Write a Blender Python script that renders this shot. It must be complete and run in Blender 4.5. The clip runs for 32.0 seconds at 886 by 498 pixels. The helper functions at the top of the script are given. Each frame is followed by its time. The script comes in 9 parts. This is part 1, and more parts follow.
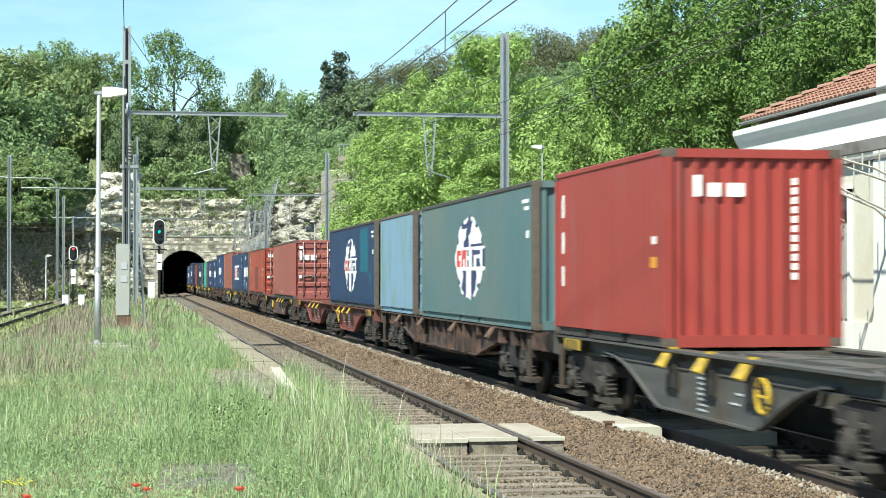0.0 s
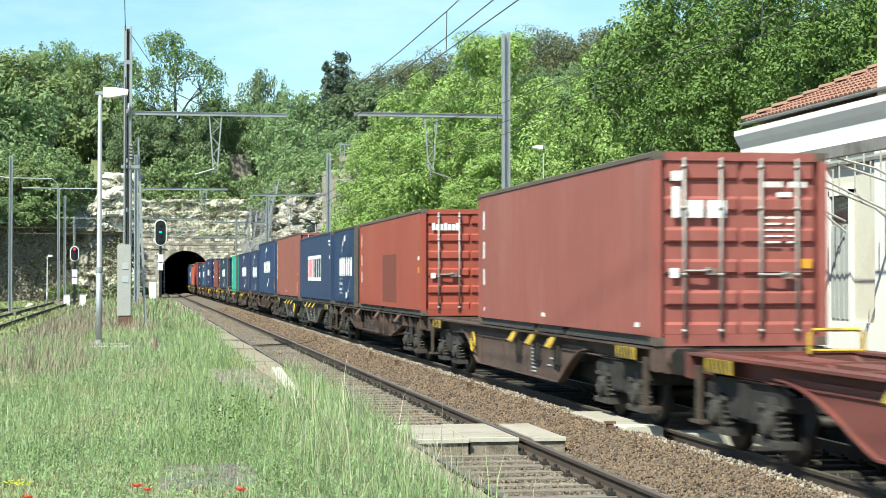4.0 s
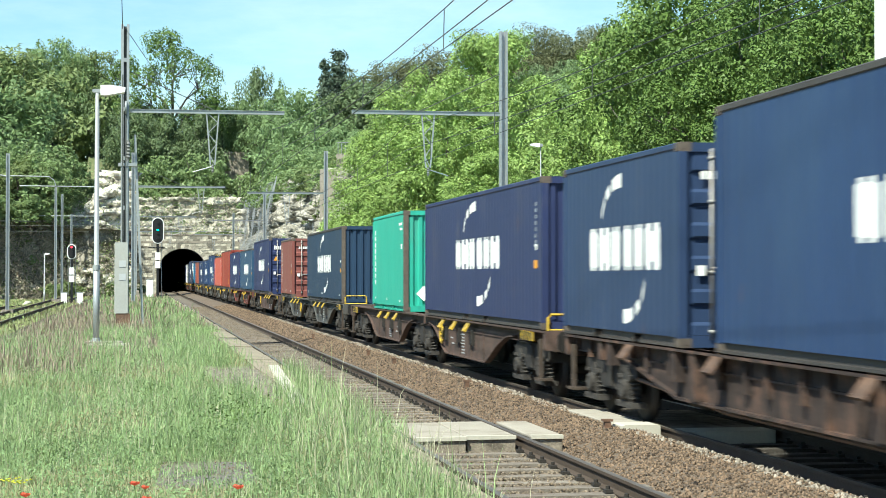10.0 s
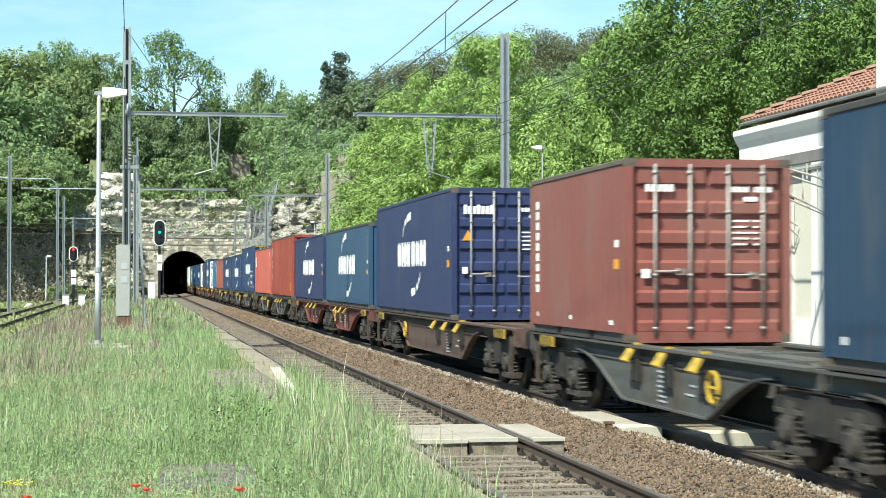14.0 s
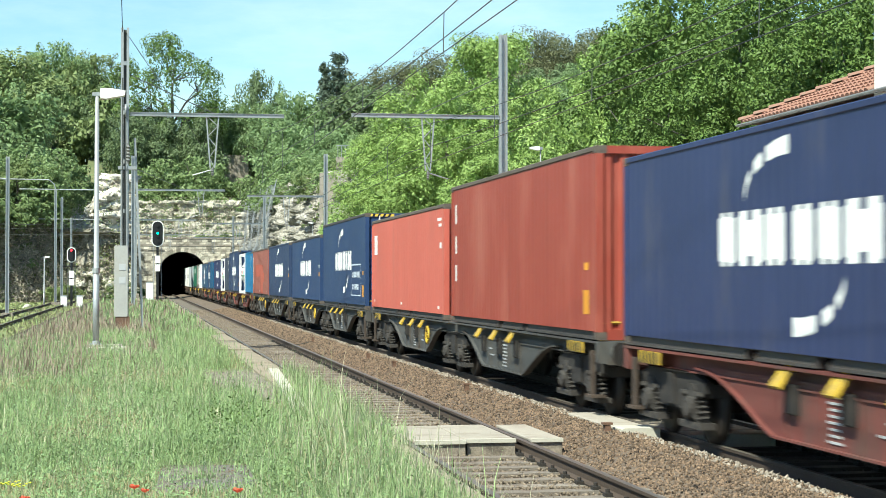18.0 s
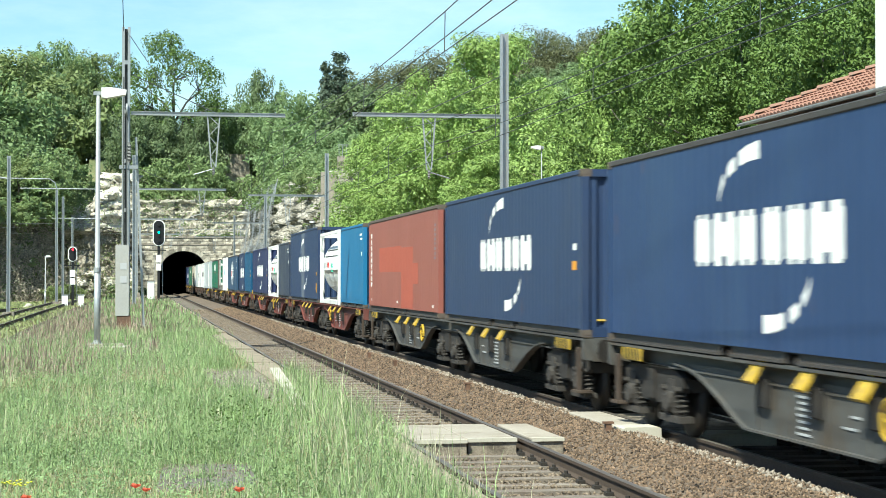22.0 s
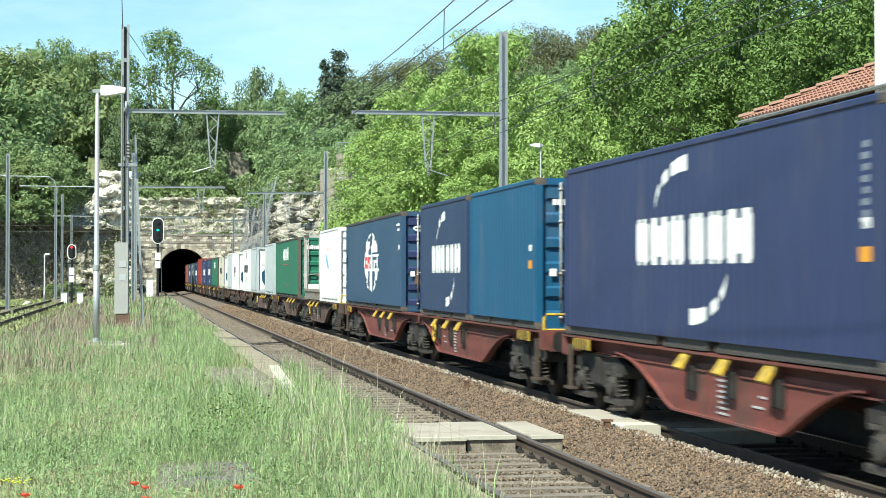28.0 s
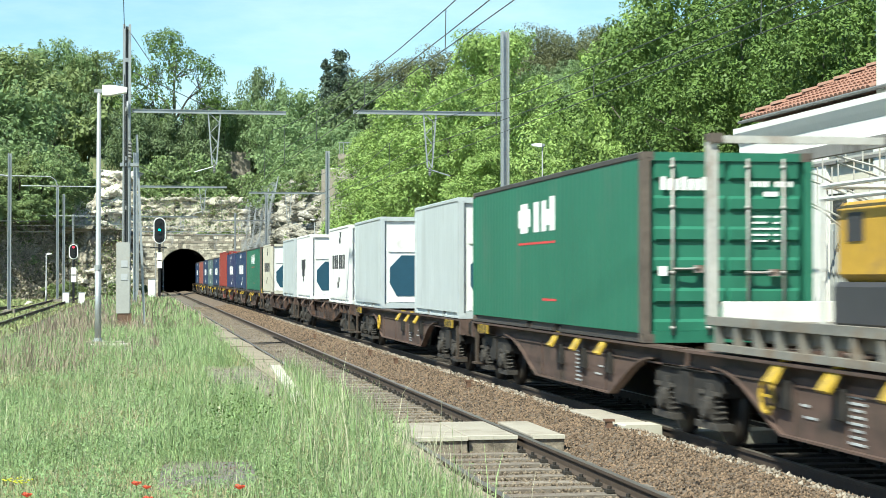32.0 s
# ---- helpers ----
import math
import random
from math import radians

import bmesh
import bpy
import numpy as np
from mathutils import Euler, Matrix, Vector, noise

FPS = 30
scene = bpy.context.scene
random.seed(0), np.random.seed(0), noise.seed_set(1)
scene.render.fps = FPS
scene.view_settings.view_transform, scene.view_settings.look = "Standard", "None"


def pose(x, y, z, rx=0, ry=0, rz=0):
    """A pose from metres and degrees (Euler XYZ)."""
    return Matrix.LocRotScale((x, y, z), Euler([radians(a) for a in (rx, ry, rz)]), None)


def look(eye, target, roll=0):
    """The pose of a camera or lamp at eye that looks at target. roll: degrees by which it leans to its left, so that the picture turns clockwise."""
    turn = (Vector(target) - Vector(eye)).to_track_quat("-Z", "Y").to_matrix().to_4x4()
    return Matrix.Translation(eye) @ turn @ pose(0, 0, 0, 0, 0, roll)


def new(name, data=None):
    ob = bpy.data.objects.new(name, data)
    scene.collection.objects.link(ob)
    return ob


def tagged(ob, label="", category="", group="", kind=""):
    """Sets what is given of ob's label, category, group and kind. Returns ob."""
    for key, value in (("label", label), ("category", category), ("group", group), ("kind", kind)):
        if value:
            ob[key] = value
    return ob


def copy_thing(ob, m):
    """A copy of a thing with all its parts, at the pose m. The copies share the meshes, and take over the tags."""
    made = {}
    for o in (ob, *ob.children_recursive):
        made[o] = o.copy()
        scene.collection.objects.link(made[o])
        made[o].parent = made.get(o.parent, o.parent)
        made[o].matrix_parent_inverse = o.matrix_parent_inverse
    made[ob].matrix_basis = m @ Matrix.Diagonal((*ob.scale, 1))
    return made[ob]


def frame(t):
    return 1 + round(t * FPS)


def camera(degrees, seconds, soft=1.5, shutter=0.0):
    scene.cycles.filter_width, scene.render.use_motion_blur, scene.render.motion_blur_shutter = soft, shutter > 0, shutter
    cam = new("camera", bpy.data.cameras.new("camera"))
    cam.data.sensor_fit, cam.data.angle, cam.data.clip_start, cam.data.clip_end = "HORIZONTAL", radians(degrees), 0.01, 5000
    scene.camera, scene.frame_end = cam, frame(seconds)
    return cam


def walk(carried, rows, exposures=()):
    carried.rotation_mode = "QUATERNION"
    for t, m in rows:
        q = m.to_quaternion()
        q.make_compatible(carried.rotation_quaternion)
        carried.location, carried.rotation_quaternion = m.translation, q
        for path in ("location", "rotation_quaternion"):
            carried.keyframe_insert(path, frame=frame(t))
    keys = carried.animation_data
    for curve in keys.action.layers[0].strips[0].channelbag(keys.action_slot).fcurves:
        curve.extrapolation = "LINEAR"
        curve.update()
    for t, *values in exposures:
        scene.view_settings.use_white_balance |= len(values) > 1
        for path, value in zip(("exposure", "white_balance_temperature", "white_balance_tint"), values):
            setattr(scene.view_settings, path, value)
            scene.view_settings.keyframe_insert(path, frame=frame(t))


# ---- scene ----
# ---- camera: on the platform, hand-steadied, looking along the line ----
EYE = (0.0, 0.0, 2.06)
cam = camera(28.39, 32.0, soft=0.75, shutter=0.5)
walk(cam, [
    (0, pose(*EYE, 90.9653, 0, -9.8091)),
    (0.5, pose(*EYE, 90.9673, 0, -9.8068)),
    (1, pose(*EYE, 90.9673, 0, -9.8022)),
    (1.5, pose(*EYE, 90.9661, 0, -9.7929)),
    (2, pose(*EYE, 90.9673, 0, -9.7791)),
    (2.5, pose(*EYE, 90.9684, 0, -9.7721)),
    (3, pose(*EYE, 90.9696, 0, -9.7721)),
    (3.5, pose(*EYE, 90.9715, 0, -9.7721)),
    (5.5, pose(*EYE, 90.9823, 0, -9.7598)),
    (6, pose(*EYE, 90.9823, 0, -9.7606)),
    (6.5, pose(*EYE, 90.9823, 0, -9.7629)),
    (7, pose(*EYE, 90.9776, 0, -9.7710)),
    (7.5, pose(*EYE, 90.9673, 0, -9.7860)),
    (8, pose(*EYE, 90.9545, 0, -9.8033)),
    (8.5, pose(*EYE, 90.9361, 0, -9.8160)),
    (9, pose(*EYE, 90.9164, 0, -9.8264)),
    (9.5, pose(*EYE, 90.9060, 0, -9.8414)),
    (10, pose(*EYE, 90.9060, 0, -9.8576)),
    (10.5, pose(*EYE, 90.9141, 0, -9.8680)),
    (11, pose(*EYE, 90.9257, 0, -9.8715)),
    (11.5, pose(*EYE, 90.9395, 0, -9.8680)),
    (12, pose(*EYE, 90.9557, 0, -9.8599)),
    (12.5, pose(*EYE, 90.9673, 0, -9.8484)),
    (13, pose(*EYE, 90.9742, 0, -9.8334)),
    (13.5, pose(*EYE, 90.9800, 0, -9.8183)),
    (14, pose(*EYE, 90.9823, 0, -9.8033)),
    (14.5, pose(*EYE, 90.9823, 0, -9.7906)),
    (16.5, pose(*EYE, 90.9823, 0, -9.8337)),
    (17, pose(*EYE, 90.9869, 0, -9.8461)),
    (17.5, pose(*EYE, 90.9996, 0, -9.8599)),
    (18, pose(*EYE, 91.0111, 0, -9.8645)),
    (18.5, pose(*EYE, 91.0146, 0, -9.8645)),
    (19, pose(*EYE, 91.0146, 0, -9.8645)),
    (19.5, pose(*EYE, 91.0169, 0, -9.8645)),
    (20, pose(*EYE, 91.0192, 0, -9.8599)),
    (20.5, pose(*EYE, 91.0135, 0, -9.8461)),
    (21, pose(*EYE, 91.0065, 0, -9.8322)),
    (21.5, pose(*EYE, 91.0008, 0, -9.8276)),
    (22, pose(*EYE, 90.9857, 0, -9.8276)),
    (22.5, pose(*EYE, 90.9719, 0, -9.8345)),
    (23, pose(*EYE, 90.9673, 0, -9.8507)),
    (23.5, pose(*EYE, 90.9603, 0, -9.8622)),
    (24, pose(*EYE, 90.9499, 0, -9.8692)),
    (24.5, pose(*EYE, 90.9453, 0, -9.8796)),
    (25, pose(*EYE, 90.9407, 0, -9.8853)),
    (25.5, pose(*EYE, 90.9330, 0, -9.8846)),
    (27.5, pose(*EYE, 90.9130, 0, -9.8645)),
    (28, pose(*EYE, 90.9118, 0, -9.8553)),
    (28.5, pose(*EYE, 90.9095, 0, -9.8368)),
    (29, pose(*EYE, 90.9095, 0, -9.8276)),
    (29.5, pose(*EYE, 90.9130, 0, -9.8276)),
    (30, pose(*EYE, 90.9141, 0, -9.8230)),
    (30.5, pose(*EYE, 90.9106, 0, -9.8137)),
    (31, pose(*EYE, 90.9083, 0, -9.8091)),
    (31.5, pose(*EYE, 90.9072, 0, -9.8068)),
    (32, pose(*EYE, 90.9053, 0, -9.8029)),
], exposures=((0, 0.93, 6450, -4), (32, 0.93, 6450, -4)))

# ---- world, sun ----
SUN_TO = Vector((-0.44, -0.44, 0.80)).normalized()
world = bpy.data.worlds.new("sky")
scene.world = world
world.use_nodes = True
_nt = world.node_tree
_sky = _nt.nodes.new("ShaderNodeTexSky")
_sky.sky_type = "NISHITA"
_sky.sun_disc = False
_sky.sun_elevation = math.asin(SUN_TO.z)
_sky.sun_rotation = math.atan2(SUN_TO.x, SUN_TO.y)
_sky.air_density = 1.0
_sky.dust_density = 0.25
_sky.ozone_density = 2.0
_nt.nodes["Background"].inputs[1].default_value = 0.097
# thin high cloud drifting over the whole sky
_tc, _mp, _ns = _nt.nodes.new("ShaderNodeTexCoord"), _nt.nodes.new("ShaderNodeMapping"), _nt.nodes.new("ShaderNodeTexNoise")
_mp.inputs["Scale"].default_value = (2.2, 2.2, 9.0)
_ns.inputs["Scale"].default_value, _ns.inputs["Detail"].default_value, _ns.inputs["Roughness"].default_value = 2.4, 7, 0.62
_nt.links.new(_tc.outputs["Generated"], _mp.inputs[0])
_nt.links.new(_mp.outputs[0], _ns.inputs["Vector"])
_hs = _nt.nodes.new("ShaderNodeHueSaturation")
for _k, (_lo, _hi) in enumerate(((1.18, 0.9), (1.0, 1.08))):
    _mr = _nt.nodes.new("ShaderNodeMapRange")
    _mr.inputs[1].default_value, _mr.inputs[2].default_value = 0.42, 0.68
    _mr.inputs[3].default_value, _mr.inputs[4].default_value = _lo, _hi
    _nt.links.new(_ns.outputs[0], _mr.inputs[0])
    _nt.links.new(_mr.outputs[0], _hs.inputs[("Saturation", "Value")[_k]])
_nt.links.new(_sky.outputs[0], _hs.inputs["Color"])
_nt.links.new(_hs.outputs[0], _nt.nodes["Background"].inputs[0])
_sun = bpy.data.lights.new("sun", "SUN")
_sun.energy, _sun.angle, _sun.color = 5.0, radians(0.8), (1.0, 0.95, 0.87)
_sun_ob = new("sun", _sun)
_sun_ob.matrix_world = look(SUN_TO * 60, (0, 0, 0))


# ---- materials ----
def shader(name, color, rough=0.6, metal=0.0, var=0.25, scale=3.0, grain=40.0, bump=0.15, bump_scale=None,
           rnd=0.0, dirt=None, dirt_amount=0.35, dirt_scale=0.8, spec=0.4, stretch=(1, 1, 1), island=0.0, trans=0.0, relief=0.02):
    """Base colour broken up at two scales, patches of a second colour, fine relief, and a per-object shift."""
    m = bpy.data.materials.new(name)
    m.use_nodes = True
    nt = m.node_tree
    n, l = nt.nodes, nt.links
    bsdf = n["Principled BSDF"]
    tc = n.new("ShaderNodeTexCoord")
    mp = n.new("ShaderNodeMapping")
    mp.inputs["Scale"].default_value = stretch
    l.new(tc.outputs["Object"], mp.inputs[0])
    n1 = n.new("ShaderNodeTexNoise")
    n1.inputs["Scale"].default_value, n1.inputs["Detail"].default_value = scale, 4
    n2 = n.new("ShaderNodeTexNoise")
    n2.inputs["Scale"].default_value, n2.inputs["Detail"].default_value = grain, 3
    l.new(mp.outputs[0], n1.inputs[0])
    l.new(mp.outputs[0], n2.inputs[0])
    add = n.new("ShaderNodeMath")
    add.operation = "ADD"
    l.new(n1.outputs[0], add.inputs[0])
    l.new(n2.outputs[0], add.inputs[1])
    last = add.outputs[0]
    if rnd or island:
        src = n.new("ShaderNodeNewGeometry").outputs["Random Per Island"] if island else n.new("ShaderNodeObjectInfo").outputs["Random"]
        ma = n.new("ShaderNodeMath")
        ma.operation = "MULTIPLY_ADD"
        l.new(src, ma.inputs[0])
        ma.inputs[1].default_value = (island or rnd) * 2
        sub = n.new("ShaderNodeMath")
        sub.operation = "SUBTRACT"
        l.new(last, sub.inputs[0])
        sub.inputs[1].default_value = island or rnd
        l.new(sub.outputs[0], ma.inputs[2])
        last = ma.outputs[0]
    mr = n.new("ShaderNodeMapRange")
    mr.inputs[1].default_value, mr.inputs[2].default_value = 0.55, 1.45
    mr.inputs[3].default_value, mr.inputs[4].default_value = 1 - var, 1 + var
    mr.clamp = False
    l.new(last, mr.inputs[0])
    mul = n.new("ShaderNodeVectorMath")
    mul.operation = "SCALE"
    mul.inputs[0].default_value = color
    l.new(mr.outputs[0], mul.inputs["Scale"])
    col = mul.outputs[0]
    if dirt:
        n3 = n.new("ShaderNodeTexNoise")
        n3.inputs["Scale"].default_value, n3.inputs["Detail"].default_value = dirt_scale, 6
        n3.inputs["Roughness"].default_value = 0.65
        l.new(mp.outputs[0], n3.inputs[0])
        rp = n.new("ShaderNodeMapRange")
        rp.inputs[1].default_value, rp.inputs[2].default_value = 0.62 - dirt_amount * 0.3, 0.78 - dirt_amount * 0.2
        l.new(n3.outputs[0], rp.inputs[0])
        mx = n.new("ShaderNodeMix")
        mx.data_type = "RGBA"
        l.new(rp.outputs[0], mx.inputs[0])
        l.new(col, mx.inputs[6])
        mx.inputs[7].default_value = (*dirt, 1)
        col = mx.outputs[2]
    l.new(col, bsdf.inputs["Base Color"])
    bsdf.inputs["Roughness"].default_value = rough
    bsdf.inputs["Metallic"].default_value = metal
    bsdf.inputs["Specular IOR Level"].default_value = spec
    if bump:
        bp = n.new("ShaderNodeBump")
        bp.inputs["Strength"].default_value = bump
        bp.inputs["Distance"].default_value = relief
        nb = n2
        if bump_scale:
            nb = n.new("ShaderNodeTexNoise")
            nb.inputs["Scale"].default_value, nb.inputs["Detail"].default_value = bump_scale, 5
            l.new(mp.outputs[0], nb.inputs[0])
        l.new(nb.outputs[0], bp.inputs["Height"])
        l.new(bp.outputs[0], bsdf.inputs["Normal"])
    if trans:
        tr = n.new("ShaderNodeBsdfTranslucent")
        l.new(col, tr.inputs[0])
        ms = n.new("ShaderNodeMixShader")
        ms.inputs[0].default_value = trans
        l.new(bsdf.outputs[0], ms.inputs[1])
        l.new(tr.outputs[0], ms.inputs[2])
        l.new(ms.outputs[0], n["Material Output"].inputs[0])
    return m


RUST = (0.16, 0.075, 0.04)
_paints = {}


def paint(key):
    """Container paint, sun-faded, streaked downwards, with scuffs and rust."""
    if key not in _paints:
        c = PAINT[key]
        stain = FADED.get(key, (tuple(0.75 * v + 0.25 * r for v, r in zip(c, (0.17, 0.15, 0.13))), 0.25, 0.9, (1, 1.6, 0.35)))
        _paints[key] = shader("paint_" + key, c, rough=0.5, var=0.13, scale=0.7, grain=5.0, bump=0.05, bump_scale=9, rnd=0.1,
                              dirt=stain[0], dirt_amount=stain[1], dirt_scale=stain[2], stretch=stain[3], spec=0.35)
        weather(_paints[key], tuple(0.55 * v + 0.05 * r for v, r in zip(c, RUST)), (3.0, 4.2, 0.22), (0.55, 0.74, 0.4))
        weather(_paints[key], tuple(0.45 * v + 0.55 * r for v, r in zip(c, RUST)), (1.6, 1.9, 0.8), (0.66, 0.74, 0.75))
    return _paints[key]


def weather(mat, color, scale, amount):
    """Lays ragged marks of another colour over a paint: texture scale along x, y, z, then onset, end and strength."""
    n, l = mat.node_tree.nodes, mat.node_tree.links
    b = n["Principled BSDF"]
    tc, mp, ns, mr, mx = n.new("ShaderNodeTexCoord"), n.new("ShaderNodeMapping"), n.new("ShaderNodeTexNoise"), n.new("ShaderNodeMapRange"), n.new("ShaderNodeMix")
    inf = n.new("ShaderNodeObjectInfo")
    mp.inputs["Scale"].default_value = scale
    ns.inputs["Scale"].default_value, ns.inputs["Detail"].default_value, ns.inputs["Roughness"].default_value = 1.0, 6, 0.6
    ns.noise_dimensions = "4D"
    wv = n.new("ShaderNodeMath")
    wv.operation = "MULTIPLY"
    wv.inputs[1].default_value = 37.0
    l.new(inf.outputs["Random"], wv.inputs[0])
    l.new(wv.outputs[0], ns.inputs["W"])
    l.new(tc.outputs["Object"], mp.inputs[0])
    l.new(mp.outputs[0], ns.inputs["Vector"])
    mr.inputs[1].default_value, mr.inputs[2].default_value, mr.inputs[4].default_value = amount
    l.new(ns.outputs[0], mr.inputs[0])
    mx.data_type = "RGBA"
    l.new(mr.outputs[0], mx.inputs[0])
    l.new(b.inputs["Base Color"].links[0].from_socket, mx.inputs[6])
    mx.inputs[7].default_value = (*color, 1)
    l.new(mx.outputs[2], b.inputs["Base Color"])


# paints bleached or stained in large patches: stain colour, amount, scale, stretch
FADED = dict(brown_red=((0.33, 0.092, 0.066), 0.45, 0.7, (1, 1.3, 0.35)), orange_red=((0.33, 0.095, 0.07), 0.35, 0.6, (1, 1.3, 0.4)), brick_red=((0.30, 0.12, 0.10), 0.35, 0.6, (1, 1.3, 0.4)),
             chalky_maroon=((0.29, 0.12, 0.10), 0.35, 0.5, (1, 1.3, 0.4)), slate=((0.055, 0.085, 0.13), 0.4, 0.6, (1, 1.3, 0.4)), ocean=((0.032, 0.062, 0.13), 0.4, 0.6, (1, 1.3, 0.4)), teal=((0.128, 0.160, 0.152), 0.75, 0.22, (1, 1, 0.8)), pale_blue=((0.17, 0.26, 0.28), 0.7, 0.8, (1, 1.2, 0.5)), maroon=((0.20, 0.10, 0.085), 0.5, 0.6, (1, 1.4, 0.4)),
             steel_navy=((0.09, 0.095, 0.10), 0.5, 0.6, (1, 1.4, 0.4)), faded_navy=((0.045, 0.062, 0.11), 0.35, 0.5, (1, 1.4, 0.4)))
PAINT = dict(
    red=(0.275, 0.043, 0.036), teal=(0.083, 0.148, 0.165), pale_blue=(0.195, 0.305, 0.43), navy=(0.017, 0.041, 0.104),
    maroon=(0.209, 0.071, 0.060), chalky_maroon=(0.272, 0.094, 0.074), orange_red=(0.305, 0.068, 0.046), brick_red=(0.278, 0.088, 0.074), ocean=(0.023, 0.049, 0.124),
    green=(0.045, 0.375, 0.275), dusk=(0.021, 0.044, 0.085), slate=(0.033, 0.075, 0.140), brown_red=(0.275, 0.052, 0.036),
    coral=(0.49, 0.115, 0.085), azure=(0.023, 0.161, 0.324), white=(0.76, 0.755, 0.73), petrol=(0.012, 0.081, 0.170), steel_navy=(0.038, 0.052, 0.086),
    forest=(0.026, 0.142, 0.088), ice=(0.44, 0.475, 0.485), cream=(0.554, 0.521, 0.428), royal=(0.026, 0.037, 0.101), faded_navy=(0.026, 0.047, 0.106))

M_WHITE = shader("white_marking", (0.80, 0.80, 0.78), 0.55, var=0.08, scale=2, grain=14, bump=0)
M_YELLOW = shader("yellow_paint", (0.52, 0.34, 0.035), 0.5, var=0.2, scale=5, grain=30, bump=0.1, dirt=(0.12, 0.09, 0.05), dirt_amount=0.4, dirt_scale=4)
M_ORANGE = shader("orange_marking", (0.65, 0.28, 0.03), 0.5, var=0.1, bump=0)
M_REDMARK = shader("red_marking", (0.55, 0.05, 0.05), 0.5, var=0.1, bump=0)
M_PALEMARK = shader("pale_blue_marking", (0.50, 0.55, 0.62), 0.6, var=0.12, bump=0)
M_GREYMARK = shader("grey_marking", (0.42, 0.43, 0.44), 0.6, var=0.12, bump=0)
M_FAINTMARK = shader("faint_marking", (0.20, 0.22, 0.26), 0.6, var=0.15, bump=0)
M_STAINLESS = shader("stainless_cladding", (0.62, 0.63, 0.63), 0.28, metal=0.85, var=0.08, scale=1.5, grain=10, bump=0.03, dirt=(0.4, 0.4, 0.38), dirt_amount=0.3, dirt_scale=2)
M_DARKMARK = shader("dark_marking", (0.04, 0.04, 0.045), 0.6, var=0.12, bump=0)
M_RAIL_TOP = shader("bottom_rail_steel", (0.058, 0.052, 0.050), 0.6, var=0.3, dirt=(0.055, 0.042, 0.034), dirt_amount=0.3, dirt_scale=2)
M_RUSTY = shader("rusty_steel", (0.15, 0.085, 0.055), 0.75, var=0.35, scale=3, grain=25, bump=0.2, dirt=(0.07, 0.05, 0.04), dirt_amount=0.5, dirt_scale=2.5)
M_ZINC = shader("galvanised_steel", (0.37, 0.385, 0.39), 0.5, metal=0.55, var=0.16, scale=2, grain=20, bump=0.05)
M_LOCK = shader("lock_rod_zinc", (0.36, 0.345, 0.33), 0.5, metal=0.3, var=0.2, dirt=RUST, dirt_amount=0.3, dirt_scale=4, bump=0.05)
M_RAILSIDE = shader("rail_side", (0.075, 0.055, 0.042), 0.75, metal=0.2, var=0.25, scale=4, grain=40)
M_RAILHEAD = shader("rail_head", (0.19, 0.165, 0.14), 0.5, metal=0.6, var=0.2, scale=1, grain=30, bump=0.03, stretch=(1, 0.1, 1))
M_WOOD_SLEEPER = shader("sleeper_concrete", (0.215, 0.185, 0.152), 0.9, var=0.28, scale=4, grain=40, bump=0.4, rnd=0.25, dirt=(0.12, 0.09, 0.07), dirt_amount=0.45, dirt_scale=3)
M_SLEEPER_DARK = shader("dark_sleeper", (0.055, 0.047, 0.04), 0.8, var=0.3, scale=4, grain=40, bump=0.4, rnd=0.25)
M_STONE_DARK = shader("dark_ballast_stone", (0.05, 0.042, 0.036), 0.85, var=0.4, scale=5, grain=40, bump=0.3, island=0.5)
# bed colour holds the shade under the train as well as oil
M_SHADEBED = shader("oily_shaded_ballast_bed", (0.042, 0.036, 0.031), 0.9, var=0.4, scale=6, grain=40, bump=0.5)
M_FASTEN = shader("fastening_iron", (0.04, 0.035, 0.03), 0.7, metal=0.3, var=0.2)
M_BALLAST = shader("ballast_bed", (0.13, 0.098, 0.072), 0.95, var=0.45, scale=9, grain=30, bump=1.0, bump_scale=18, dirt=(0.06, 0.045, 0.035), dirt_amount=0.3, dirt_scale=1.5)
M_STONE_PALE = shader("chalky_ballast_stone", (0.25, 0.215, 0.175), 0.9, var=0.4, scale=5, grain=40, bump=0.3, island=0.5)
M_STONE_DUSTY = shader("dusty_ballast_stone", (0.172, 0.135, 0.098), 0.9, var=0.4, scale=5, grain=40, bump=0.3, island=0.5)
M_DUST = shader("dusty_ballast_bed", (0.15, 0.126, 0.098), 0.95, var=0.4, scale=7, grain=30, bump=0.8, bump_scale=18, dirt=(0.10, 0.08, 0.06), dirt_amount=0.35, dirt_scale=1.2)
M_STONE = shader("ballast_stone", (0.15, 0.103, 0.068), 0.9, var=0.5, scale=5, grain=40, bump=0.3, island=0.7)
M_CONCRETE = shader("pale_concrete", (0.335, 0.30, 0.25), 0.9, var=0.14, scale=2, grain=35, bump=0.25, dirt=(0.24, 0.205, 0.16), dirt_amount=0.4, dirt_scale=1.6, rnd=0.1)
M_CONCRETE_SIDE = shader("weathered_concrete", (0.33, 0.29, 0.24), 0.9, var=0.25, scale=2, grain=30, bump=0.35, dirt=(0.14, 0.12, 0.09), dirt_amount=0.5, dirt_scale=1.5)
M_WHITEWASH = shader("whitewashed_concrete", (0.47, 0.44, 0.365), 0.85, var=0.1, scale=3, grain=35, bump=0.2, dirt=(0.45, 0.4, 0.33), dirt_amount=0.25, dirt_scale=2.5)
